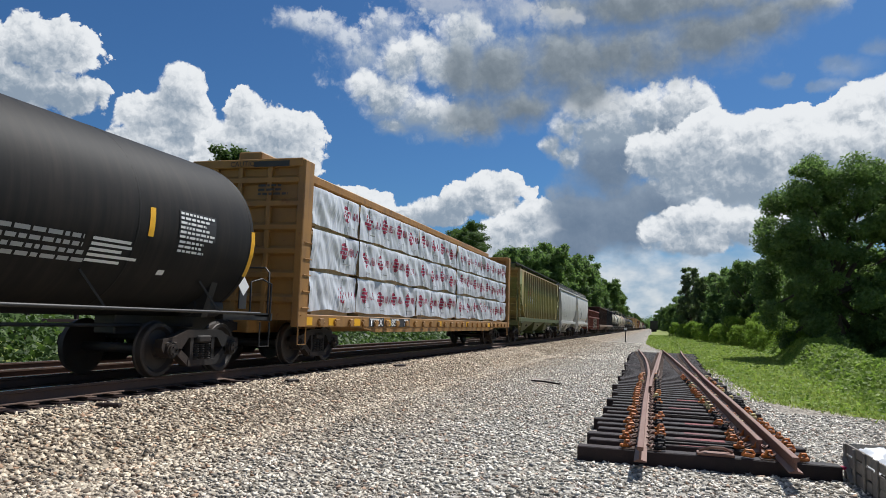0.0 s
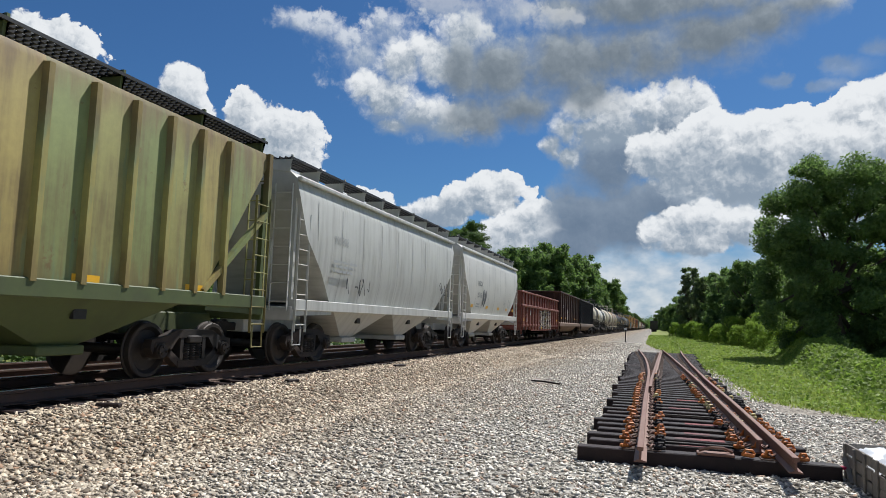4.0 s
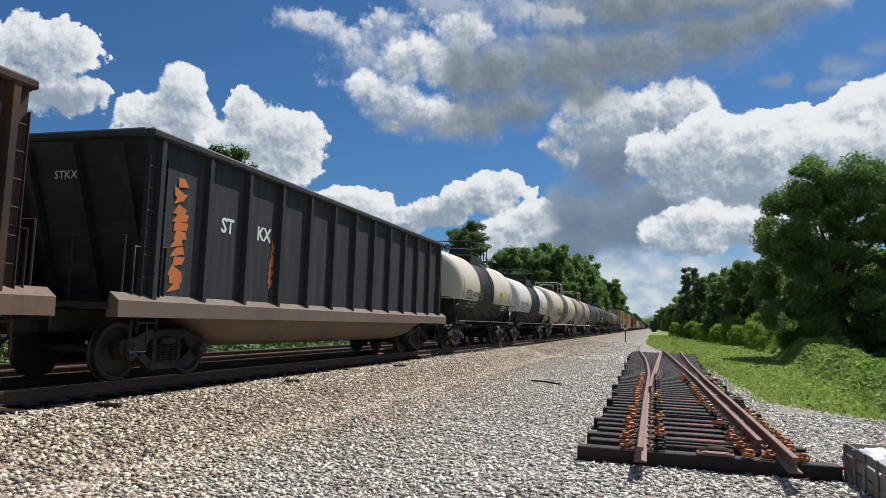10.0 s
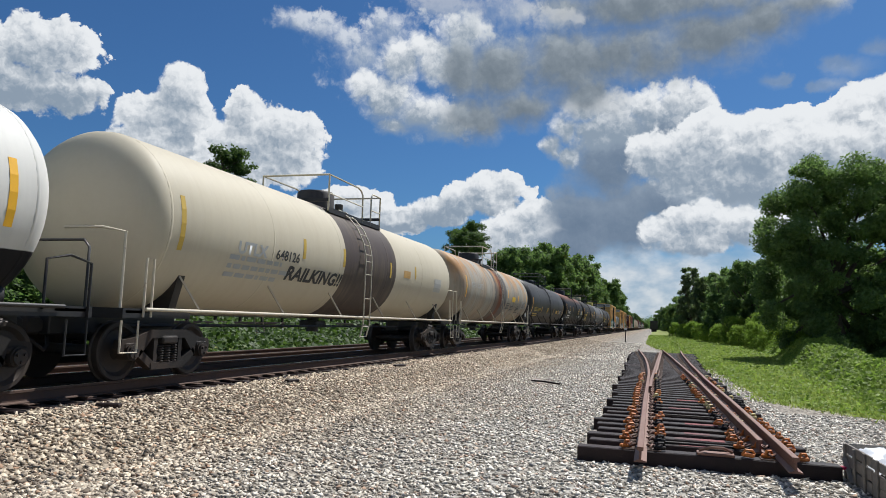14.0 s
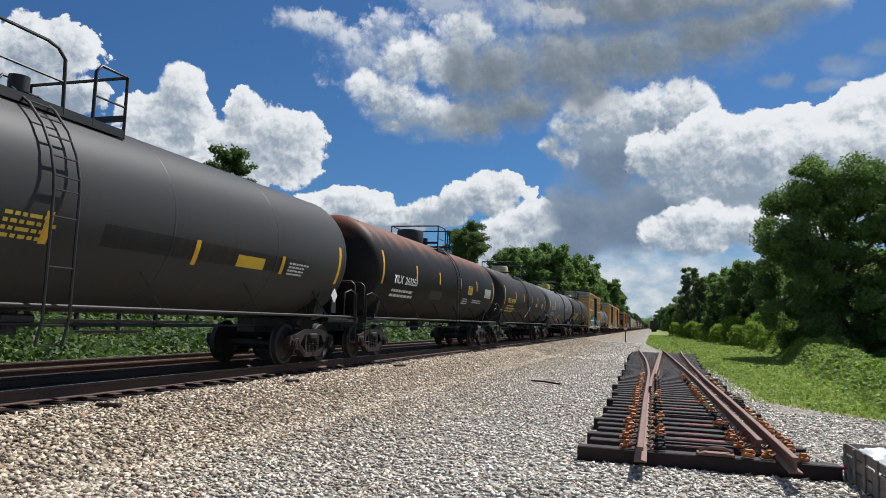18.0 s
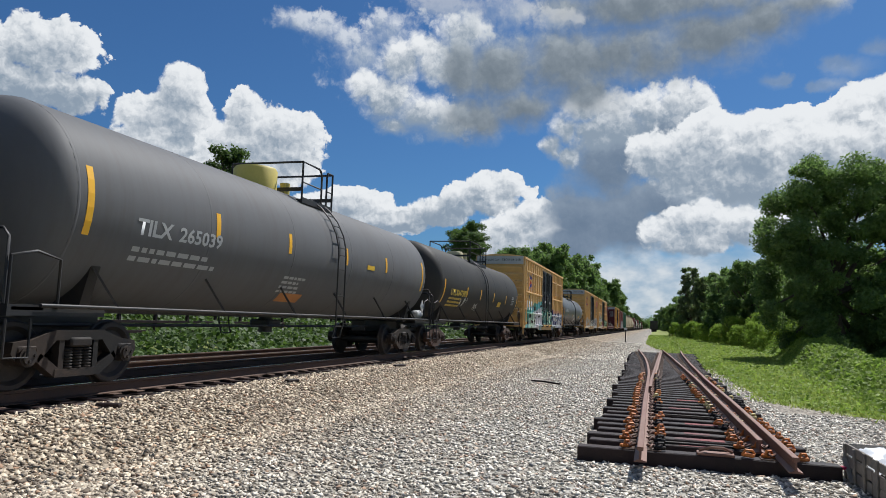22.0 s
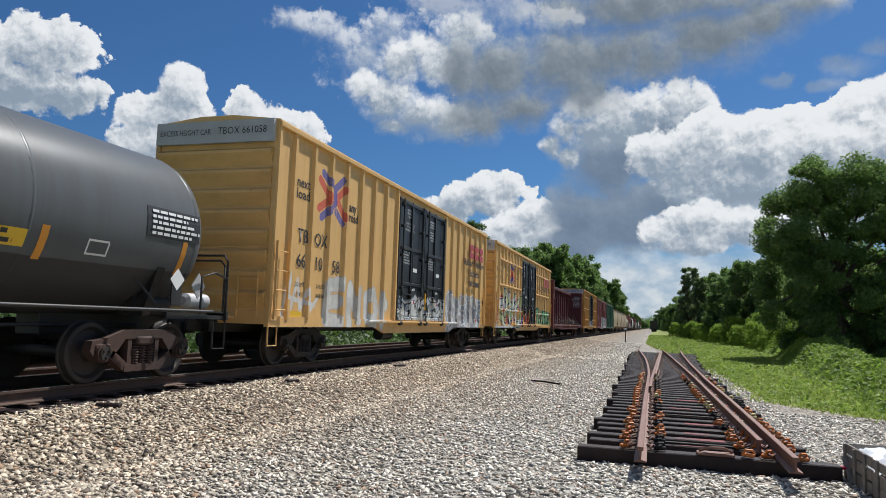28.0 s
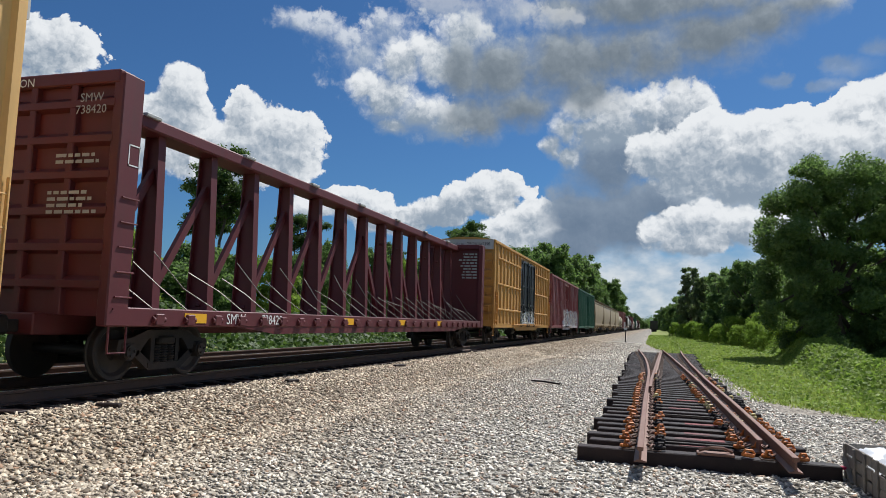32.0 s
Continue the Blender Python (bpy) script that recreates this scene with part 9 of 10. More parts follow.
def make_turnout():
    t = thing("turnout_panel", "railway switch panel of brown rails on black ties beside gravel", "track panel")
    rng = random.Random(21)
    y = 9.42
    spans = []
    k = 0
    while y < 46.5:
        x0, x1 = -0.83, 1.88
        if y < 9.5:
            x0, x1 = -0.84, 2.06
        if y > 19.0:
            x0 -= 0.12
        if y > 30:
            x0 -= 0.10 + 0.012 * (y - 30)
            x1 += 0.035 * (y - 30)
        spans.append((x0, x1, y))
        tie = Shape().cbox(x0 + rng.uniform(-0.10, 0.08), x1 + rng.uniform(-0.10, 0.10), y - 0.11, y + 0.11, PANEL_TOP - 0.19, PANEL_TOP, 0.012)
        part("tie", tie, TIE, t)
        y += 0.56 if k else 0.62
        k += 1
    left = [(-0.13, 8.45), (-0.13, 14), (-0.11, 19), (-0.10, 22), (-0.16, 27), (-0.30, 33), (-0.57, 40), (-0.85, 46.5)]
    frog_l = [(-0.05, 17.2), (-0.02, 20), (0.09, 25.5), (0.25, 34), (0.42, 42.5), (0.52, 46.5)]
    frog_r = [(1.28, 9.7), (1.25, 12), (1.20, 16), (1.16, 20), (1.08, 25), (0.96, 31), (0.80, 39), (0.60, 46.5)]
    right = [(1.48, 8.55), (1.47, 12), (1.46, 15), (1.40, 21), (1.42, 30), (1.52, 40), (1.66, 46.5)]
    for pts, nm in ((left, "stock_rail"), (frog_l, "closure_rail"), (frog_r, "switch_point"), (right, "stock_rail")):
        curved_rail(pts, nm, t, RUST_RAIL)

    def at(pts, y):
        for (xa, ya), (xb, yb) in zip(pts, pts[1:]):
            if ya <= y <= yb:
                return xa + (xb - xa) * (y - ya) / (yb - ya)
    plate = Shape().cbox(-0.24, 0.24, -0.09, 0.09, 0.0, 0.014, 0.003).mesh("rail_plate", RAIL_SIDE)
    clip = Shape()
    clip.tube([(0.0, -0.05, 0.02), (0.03, -0.02, 0.06), (0.05, 0.02, 0.05), (0.02, 0.05, 0.03), (-0.02, 0.03, 0.05), (-0.03, -0.03, 0.05)], 0.015, 6)
    clip = clip.mesh("rail_clip", RUST_RAIL, 60)
    block = Shape().cbox(-0.075, 0.075, -0.035, 0.035, 0.0, 0.045, 0.012)
    block.tube([(-0.05, -0.05, 0.03), (-0.02, -0.03, 0.085), (0.04, 0.02, 0.08), (0.06, 0.05, 0.03)], 0.017, 6)
    orange = block.mesh("orange_brace", ORANGE_CLIP)
    yellow = block.mesh("yellow_brace", YELLOW_CLIP)
    dark = block.mesh("rail_brace", TRUCK)
    for i, (x0, x1, y) in enumerate(spans):
        for pts in (left, frog_l, frog_r, right):
            x = at(pts, y)
            if x is None:
                continue
            part("rail_plate", plate, None, t, at=(x, y, PANEL_TOP))
            if y < 26:
                for sd in (-1, 1):
                    o = part("rail_clip", clip, None, t, at=(x + sd * 0.10, y, PANEL_TOP + 0.012))
                    o.rotation_euler = (0, 0, rng.uniform(-0.4, 0.4) + (math.pi if sd < 0 else 0))
        if y < 24:
            for x, sd, share in ((at(left, y) - 0.17, -1, 0.85), (at(left, y) + 0.19, 1, 0.35), ((at(frog_r, y) or 1.28) - 0.17, -1, 0.55), (at(right, y) - 0.14, -1, 0.7), (at(right, y) + 0.18, 1, 0.5)):
                r = rng.random()
                if r < share:
                    b = part("orange_brace", orange, None, t, "rust-orange rail brace", at=(x + sd * rng.uniform(0, 0.07), y + rng.uniform(-0.03, 0.03), PANEL_TOP + 0.014))
                    b.rotation_euler = (0, 0, rng.uniform(-0.5, 0.5))
                elif r < share + 0.18:
                    part("yellow_brace", yellow, None, t, "pale yellow insulating block", at=(x, y, PANEL_TOP + 0.02))
                else:
                    part("rail_brace", dark, None, t, at=(x + sd * 0.03, y, PANEL_TOP + 0.014))
    red = material("red_spray", (0.17, 0.010, 0.014), 0.7, grain=0.6, scale=14, dirt=(0.024, 0.014, 0.013), dirt_amount=0.9)
    for k, (x0, x1) in ((1, (0.34, 0.86)), (2, (0.30, 0.95)), (3, (0.45, 0.80)), (5, (0.50, 1.0)), (9, (0.3, 0.7)), (12, (0.5, 0.95))):
        y = spans[k][2]
        part("spray_mark", Shape().cbox(x0, x1, y - 0.09, y + 0.085, PANEL_TOP - 0.002, PANEL_TOP + 0.004, 0.002), red, t, "dark red spray paint on a tie")
    for y in (10.05, 11.4, 13.2):
        part("switch_rod", Shape().cbox(0.05, 1.22, y - 0.035, y + 0.035, PANEL_TOP + 0.005, PANEL_TOP + 0.03, 0.006), TRUCK, t)
    rod = Shape().tube([(0.55, 9.40, PANEL_TOP + 0.05), (0.68, 9.36, PANEL_TOP + 0.10), (0.82, 9.36, PANEL_TOP + 0.10), (0.93, 9.42, PANEL_TOP + 0.05)], 0.02)
    rod.cbox(0.52, 0.95, 9.32, 9.50, PANEL_TOP, PANEL_TOP + 0.035, 0.008)
    part("rod_bracket", rod, RUST_RAIL, t, "worn steel bracket")
    part("spray_mark", Shape().cbox(2.06, 2.15, 9.36, 9.44, PANEL_TOP - 0.04, PANEL_TOP - 0.005, 0.006), material("pink_ribbon", (0.65, 0.02, 0.10), 0.5), t, "bright pink ribbon at the tie's end")


make_turnout()


def make_crate():
    wood = material("weathered_pallet_wood", (0.25, 0.225, 0.19), 0.85, grain=0.35, scale=9, dirt=(0.12, 0.105, 0.09), dirt_amount=0.6, bump=0.5, bump_scale=30, island=0.3)
    bag = material("white_plastic_sheet", (0.66, 0.68, 0.70), 0.30, grain=0.06, bump=0.3, bump_scale=8)
    c = thing("pallet_crate", "weathered slatted wooden pallet crate filled with white plastic sheeting", "crate", at=(2.19, 9.62, GZ))
    c.rotation_euler = (0, 0, radians(1.5))
    rng = random.Random(5)
    for k, z in enumerate((0.02, 0.155, 0.295)):
        for y0, y1 in ((-0.98, 0.0), (-1.98, -1.0)):
            part("side_board", Shape().cbox(0.0, 0.022, y0, y1, z + rng.uniform(-0.01, 0.01), z + 0.115 + rng.uniform(-0.01, 0.01), 0.004), wood, c)
        part("end_board", Shape().cbox(0.02, 1.22, -0.022, 0.0, z, z + 0.115, 0.004), wood, c)
        part("side_board", Shape().cbox(1.22, 1.242, -1.98, 0.0, z, z + 0.115, 0.004), wood, c)
    for y in (-0.06, -0.42, -0.78, -1.2, -1.6, -1.92):
        part("post", Shape().cbox(-0.024, -0.001, y - 0.035, y + 0.035, 0.0, 0.41 + rng.uniform(-0.02, 0.03), 0.005), wood, c)
    part("base", Shape().cbox(0.022, 1.22, -1.98, -0.022, 0.0, 0.03, 0.004), wood, c)
    part("brace", Shape().beam((-0.036, -0.10, 0.26), (-0.036, -0.42, 0.02), 0.018, 0.05, (1, 0, 0)), wood, c)
    s = Shape()
    nx, ny = 26, 40
    v = []
    for j in range(ny + 1):
        for i in range(nx + 1):
            x, y = 0.03 + 1.17 * i / nx, -1.94 + 1.90 * j / ny
            rise = max(0.0, math.sin(math.pi * i / nx)) ** 0.7 * max(0.0, math.sin(math.pi * j / ny)) ** 0.5
            z = 0.27 + 0.20 * rise + 0.10 * noise.noise(Vector((x * 4, y * 4, 3))) + 0.07 * abs(noise.noise(Vector((x * 11, y * 11, 8))))
            v.append((x, y, z))
    s.poly(v, [(j * (nx + 1) + i, j * (nx + 1) + i + 1, (j + 1) * (nx + 1) + i + 1, (j + 1) * (nx + 1) + i) for j in range(ny) for i in range(nx)])
    part("sheeting", s, bag, c, "crumpled white plastic sheeting", smooth=40)


make_crate()


def make_small_things():
    stick = Shape().tube([(-3.40, 21.0, GZ + 0.04), (-3.05, 20.75, GZ + 0.06), (-2.8, 20.6, GZ + 0.05), (-2.45, 20.3, GZ + 0.04)], 0.024, 7)
    solid("fallen_branch", stick, TIE, "dark weathered stick lying on the gravel", "branch", smooth=60)
    p = thing("marker_post", "thin dark trackside post with a small white plate", "marker post", at=(-2.92, 83.0, GZ))
    part("post", Shape().cyl((0, 0, 0), (0, 0, 1.5), 0.05, 8), TIE, p)
    part("plate", Shape().cbox(-0.16, 0.16, -0.08, -0.05, 1.35, 1.6, 0.01), WHITE_MARK, p, "small white plate")
    # loose timbers along the ballast shoulder
    rng = random.Random(3)
    for x, y, ln, a in ((-7.15, 8.2, 0.32, 20), (-7.05, 13.2, 0.35, 80), (-7.0, 19.5, 0.5, 75)):
        o = solid("tie_scrap", Shape().cbox(-ln / 2, ln / 2, -0.06, 0.06, 0, 0.06, 0.012), TIE, "broken piece of dark timber tie on the ballast", "timber", "scraps of timber", at=(x, y, ground_z(x, y) + 0.01))
        o.rotation_euler = (0, 0, radians(a))
    # a dark parked wagon far down the line on a third track
    car = thing("parked_wagon", "dark flat-ended wagon parked far down the line", "railway wagon", at=(0.6, 330, 0))
    part("body", Shape().cbox(-1.6, 1.6, 0, 14, 0.5, 4.2, 0.05), STEEL_BLACK, car)
    part("underframe", Shape().cbox(-1.1, 1.1, 0.5, 13.5, -0.55, 0.5, 0.03), TRUCK, car)


make_small_things()


# ---------------------------------------------------------------- plants
LEAF = leafy("broad_leaves", (0.070, 0.122, 0.048), (0.205, 0.290, 0.105), trans=0.55)
LEAF_DARK = leafy("dark_leaves", (0.062, 0.110, 0.050), (0.175, 0.245, 0.100), trans=0.6)
LEAF_PINE = leafy("pine_needles", (0.030, 0.060, 0.022), (0.095, 0.140, 0.050), trans=0.4)
LEAF_VINE = leafy("vine_leaves", (0.115, 0.200, 0.026), (0.42, 0.54, 0.095), 1.1, 0.6)
LEAF_WEED = leafy("weed_leaves", (0.022, 0.045, 0.014), (0.10, 0.165, 0.040), 0.9, 0.35)
GRASS = leafy("grass_blades", (0.20, 0.26, 0.05), (0.44, 0.46, 0.125), 0.5, 0.55)
LEAF_GREY = leafy("grey_green_leaves", (0.095, 0.12, 0.075), (0.24, 0.27, 0.16), trans=0.55)
BARK = material("bark", (0.075, 0.058, 0.045), 0.9, grain=0.35, scale=8, bump=0.6, bump_scale=18)


def leaf_cloud(rng, blobs, count, size, up=0.3):
    """Leaves as small bent quads scattered through the shells of rounded clumps (x, y, z, rx, ry, rz)."""
    b = np.array(blobs, float)
    area = (b[:, 3] * b[:, 4] * b[:, 5]) ** (2 / 3)
    which = rng.choice(len(b), count, p=area / area.sum())
    d = rng.normal(size=(count, 3))
    d /= np.linalg.norm(d, axis=1)[:, None]
    r = 0.25 + 0.90 * rng.random(count) ** 0.55
    p = b[which, :3] + d * b[which, 3:] * r[:, None]
    p += rng.normal(size=(count, 3)) * size * 1.2
    nrm = d * 0.6 + rng.normal(size=(count, 3)) * 0.6 + np.array([0, 0, up])
    nrm /= np.linalg.norm(nrm, axis=1)[:, None]
    return leaf_quads(rng, p, nrm, size)


def leaf_quads(rng, p, nrm, size, stretch=1.35):
    count = len(p)
    t = np.cross(nrm, rng.normal(size=(count, 3)))
    t /= np.linalg.norm(t, axis=1)[:, None]
    u = np.cross(nrm, t)
    s = size * (0.55 + 0.9 * rng.random(count))[:, None]
    v = np.stack([p - t * s * stretch, p + u * s * 0.75 + nrm * s * 0.15, p + t * s * stretch, p - u * s * 0.75 + nrm * s * 0.15], 1)
    return v.reshape(-1, 3), np.arange(count * 4).reshape(-1, 4)


def limb(s, p, q, r0, r1, rng, n=5):
    p, q = Vector(p), Vector(q)
    pts = [p.lerp(q, i / n) + Vector((rng.uniform(-1, 1), rng.uniform(-1, 1), 0)) * (q - p).length * 0.04 * (0 < i < n) for i in range(n + 1)]
    for i in range(n):
        s.cyl(pts[i], pts[i + 1], r0 + (r1 - r0) * i / n, 8, r0 + (r1 - r0) * (i + 1) / n)


def broad_tree(name, seed, height, spread, leaves, size, mat, low=0.12, lean=0.0, n=110, clump=(0.09, 0.21)):
    rng = random.Random(seed)
    g = np.random.default_rng(seed)
    blobs = []
    for i in range(n):
        k = min(1.0, max(0.0, (i + 0.5) / n + rng.uniform(-0.08, 0.08)))
        z = height * (low + (0.97 - low) * k)
        w = spread * math.sin(math.pi * (0.16 + 0.74 * k)) ** 0.5 * (1 + 0.12 * noise.noise(Vector((i * 0.37, seed, 0))))
        a = i * 2.4 + rng.uniform(-0.7, 0.7)
        rr = w * math.sqrt(rng.uniform(0.04, 0.86))
        q = spread * rng.uniform(*clump)
        blobs.append((rr * math.cos(a) + lean * z, rr * math.sin(a), z + rng.uniform(-0.3, 0.3), q * 1.1, q * 1.1, q * rng.uniform(0.7, 1.0)))
    t = Shape()
    limb(t, (0, 0, -0.6), (lean * height * 0.5, 0, height * 0.55), height * 0.030, height * 0.014, rng)
    v, f = leaf_cloud(g, blobs, leaves, size)
    crown = quad_mesh("crown", v, f, mat)
    limbs = []
    for b in blobs[::max(9, n // 13)]:
        s = Shape()
        z = height * rng.uniform(0.22, 0.5)
        limb(s, (lean * z, 0, z), b[:3], height * 0.011, height * 0.004, rng, 4)
        limbs.append(s.mesh("limb", BARK, 50))
    return t.mesh("trunk", BARK, 50), crown, limbs


def pine_tree(seed, height, leaves, size, bare=0.55, wide=0.25):
    """A tall bare trunk, a few level limbs and flat tufted plates of needles with sky between them."""
    rng = random.Random(seed)
    g = np.random.default_rng(seed)
    t = Shape()
    limb(t, (0, 0, -0.8), (rng.uniform(-0.3, 0.3), 0, height * 0.97), height * 0.013, height * 0.004, rng, 8)
    blobs, limbs = [], []
    n = 30
    for i in range(n):
        k = i / (n - 1)
        z = height * (bare + (0.95 - bare) * k)
        w = height * wide * (0.45 + 0.55 * math.sin(math.pi * min(1.0, 0.10 + 0.80 * k))) * rng.uniform(0.55, 1.1) * (1.0 if k < 0.8 else 1.9 - 1.1 * k)
        a = i * 2.4 + rng.uniform(-0.8, 0.8)
        tip = Vector((w * math.cos(a), w * math.sin(a), z + w * rng.uniform(0.1, 0.45)))
        s = Shape()
        limb(s, (0, 0, z - height * 0.02), tip, height * 0.0045, height * 0.0015, rng, 4)
        limbs.append(s.mesh("limb", BARK, 50))
        for j in range(5):
            f = rng.uniform(0.55, 1.08)
            q = height * rng.uniform(0.018, 0.036)
            blobs.append((tip.x * f + rng.uniform(-1.6, 1.6) * q, tip.y * f + rng.uniform(-1.6, 1.6) * q, z + (tip.z - z) * f + rng.uniform(-0.5, 1.2) * q, q * 1.25, q * 1.25, q * 0.75))
    blobs.append((0, 0, height * 0.97, height * 0.05, height * 0.05, height * 0.03))
    v, f = leaf_cloud(g, blobs, leaves, size, 0.6)
    return t.mesh("trunk", BARK, 50), quad_mesh("crown", v, f, LEAF_PINE), limbs


def plant(kind, x, y, scale=1.0, turn=0.0, label="", group="trees beside the line", name="tree", z=None, squash=1.0):
    trunk, crown, limbs = kind
    t = thing(name, label, "tree", group, at=(x, y, (ground_z(x, y) if z is None else z)))
    t.rotation_euler, t.scale = (0, 0, turn), (scale, scale, scale * squash)
    part("trunk", trunk, None, t)
    for m in limbs:
        part("limb", m, None, t)
    part("crown", crown, None, t)
    return t


def make_trees():
    oak = broad_tree("oak", 1, 12.9, 4.9, 150000, 0.062, LEAF, 0.10, n=230, clump=(0.07, 0.165))
    oak2 = broad_tree("oak2", 7, 11.0, 4.6, 60000, 0.085, LEAF_DARK, 0.04, n=150, clump=(0.08, 0.18))
    mid = broad_tree("mid", 2, 10.5, 3.2, 36000, 0.085, LEAF_DARK, 0.03, n=150, clump=(0.07, 0.18))
    slim = broad_tree("slim", 8, 12.5, 2.1, 16000, 0.12, LEAF_GREY, 0.08)
    tall = broad_tree("tall", 3, 15.0, 4.2, 22000, 0.17, LEAF, 0.10)[:2] + ([],)
    dark = broad_tree("dark", 4, 15.0, 4.6, 22000, 0.18, LEAF_DARK, 0.05)[:2] + ([],)
    bush = broad_tree("bush", 9, 10.5, 4.6, 18000, 0.15, LEAF_DARK, 0.02)[:2] + ([],)
    pine = pine_tree(5, 18.0, 24000, 0.10, 0.68, 0.27)
    pine2 = pine_tree(6, 20.0, 20000, 0.12, 0.60, 0.18)
    rng = random.Random(9)
    big = "large leafy oak with a dense dark green crown"
    wood = "leafy green tree in the wood edge"
    # right of the yard, rooted in the hollow behind the vines
    plant(oak, 10.6, 47.0, 1.0, 0.3, big, z=-1.4)
    plant(oak2, 15.5, 50.0, 1.0, 1.3, big, z=-2.4)
    plant(oak2, 14.0, 58.0, 0.74, 3.3, big, z=-2.4)
    plant(mid, 12.0, 64.0, 0.66, 2.0, wood, z=-1.4)
    plant(mid, 13.2, 79.0, 1.00, 2.0, wood, z=-1.4)
    plant(mid, 10.6, 86.0, 0.97, 4.0, wood, z=-1.2)
    plant(mid, 8.9, 97.0, 0.84, 5.1, wood, z=-1.0)
    plant(mid, 15.5, 84.0, 1.05, 1.0, wood, z=-1.4)
    plant(slim, 6.3, 130.0, 1.0, 0.0, "slender grey-green tree at the wood edge", z=-0.9)
    plant(slim, 7.6, 122.0, 0.82, 2.0, "slender grey-green tree at the wood edge", z=-0.9)
    for x, y, k, s in ((11.5, 104, dark, 0.72), (10.5, 118, tall, 0.70), (12.0, 140, dark, 0.8), (6.2, 165, dark, 0.52), (5.0, 185, tall, 0.50), (8.2, 200, dark, 0.72), (6.5, 230, dark, 0.58),
                       (9.5, 270, dark, 0.9), (7.0, 310, dark, 0.72), (9.0, 360, dark, 0.9), (7.0, 420, dark, 0.9), (8.0, 500, dark, 1.0), (6.0, 600, dark, 1.1)):
        plant(k, x + rng.uniform(-0.4, 0.4), y, s, rng.uniform(0, 6.3), wood)
    # left of the line
    tallpine = "tall pine with a bare trunk and a rounded tufted crown"
    plant(pine2, -39.3, 57.5, 0.81, 0.0, tallpine, name="pine")
    plant(pine2, -42.5, 61.0, 0.70, 2.0, tallpine, name="pine")
    plant(pine, -39.8, 74.0, 0.70, 1.0, tallpine, name="pine")
    plant(pine2, -33.0, 127.0, 0.95, 0.5, tallpine, name="pine")
    plant(pine, -31.5, 121.0, 0.93, 2.5, tallpine, name="pine")
    plant(pine2, -36.0, 96.0, 0.58, 2.5, tallpine, name="pine")
    for x, y, k, s in ((-30.7, 150, tall, 1.1), (-30.8, 165, dark, 1.23), (-26.6, 160, tall, 1.17), (-27.5, 185, dark, 1.42), (-23.9, 180, tall, 1.42), (-23.8, 205, dark, 1.42),
                       (-21.4, 215, dark, 1.49), (-20.8, 240, tall, 1.45), (-20.1, 260, dark, 1.23), (-21.9, 330, dark, 1.06), (-16.6, 300, tall, 1.38), (-16.0, 330, dark, 1.21),
                       (-18.5, 480, dark, 0.97), (-17.7, 560, dark, 0.91), (-15.5, 640, dark, 0.92), (-13.4, 730, dark, 0.8), (-11.2, 850, dark, 0.65), (-8.0, 1000, dark, 0.53)):
        plant(k, x, y, s, rng.uniform(0, 6.3), wood)
    # vine-hung bushes along the lit edge of the wood
    edge_bush = broad_tree("edge_bush", 12, 3.2, 1.5, 12000, 0.045, LEAF_VINE, 0.02)[:2] + ([],)
    for x, y, k in ((8.4, 47, 0.55), (8.9, 53, 0.75), (8.6, 59, 0.62), (9.6, 62, 0.95), (8.9, 67, 0.8), (9.8, 72, 1.1), (8.2, 76, 0.7), (8.6, 83, 1.0), (7.4, 89, 0.75), (7.0, 97, 0.9), (6.4, 106, 0.8), (5.9, 116, 0.9), (5.0, 128, 0.8), (4.2, 142, 0.9)):
        plant(edge_bush, x, y, k, rng.uniform(0, 6.3), "rounded bush hung with bright green vines", "bushes at the wood edge", z=GZ - 0.1)
    # a closed edge of low trees and vine-hung bushes behind the far bank
    draped = broad_tree("draped", 10, 10.5, 4.6, 18000, 0.13, LEAF_VINE, 0.02)[:2] + ([],)
    rim = [(20, -26.5, 3.4), (27, -27.9, 4.2), (35, -29.6, 6.0), (44, -31.1, 7.2), (52, -33.2, 9.3), (57, -32.2, 8.6), (64, -32.3, 8.9), (76, -32.5, 9.2), (92, -32.6, 9.7), (108, -30.6, 10.3), (125, -29.0, 11.3)]
    y = 20.0
    while y < 125:
        for (ya, xa, ha), (yb, xb, hb) in zip(rim, rim[1:]):
            if ya <= y < yb:
                f = (y - ya) / (yb - ya)
                x, h = xa + (xb - xa) * f, ha + (hb - ha) * f
        kind = draped if rng.random() < 0.4 else bush
        h *= rng.uniform(0.62, 1.0)
        w = rng.uniform(0.52, 0.72)
        plant(kind, x + rng.uniform(-1.2, 0.6), y, w, rng.uniform(0, 6.3), "vine-hung leafy bush behind the far bank" if kind is draped else "low leafy tree behind the far bank", squash=h / (10.3 * w))
        if rng.random() < 0.6:
            plant(bush, x - rng.uniform(5, 9), y + rng.uniform(-1, 2), w * 1.1, rng.uniform(0, 6.3), "low leafy tree behind the far bank", squash=h * 1.1 / (11.3 * w))
        y += rng.uniform(2.6, 4.2) * (1 + y / 120)


make_trees()


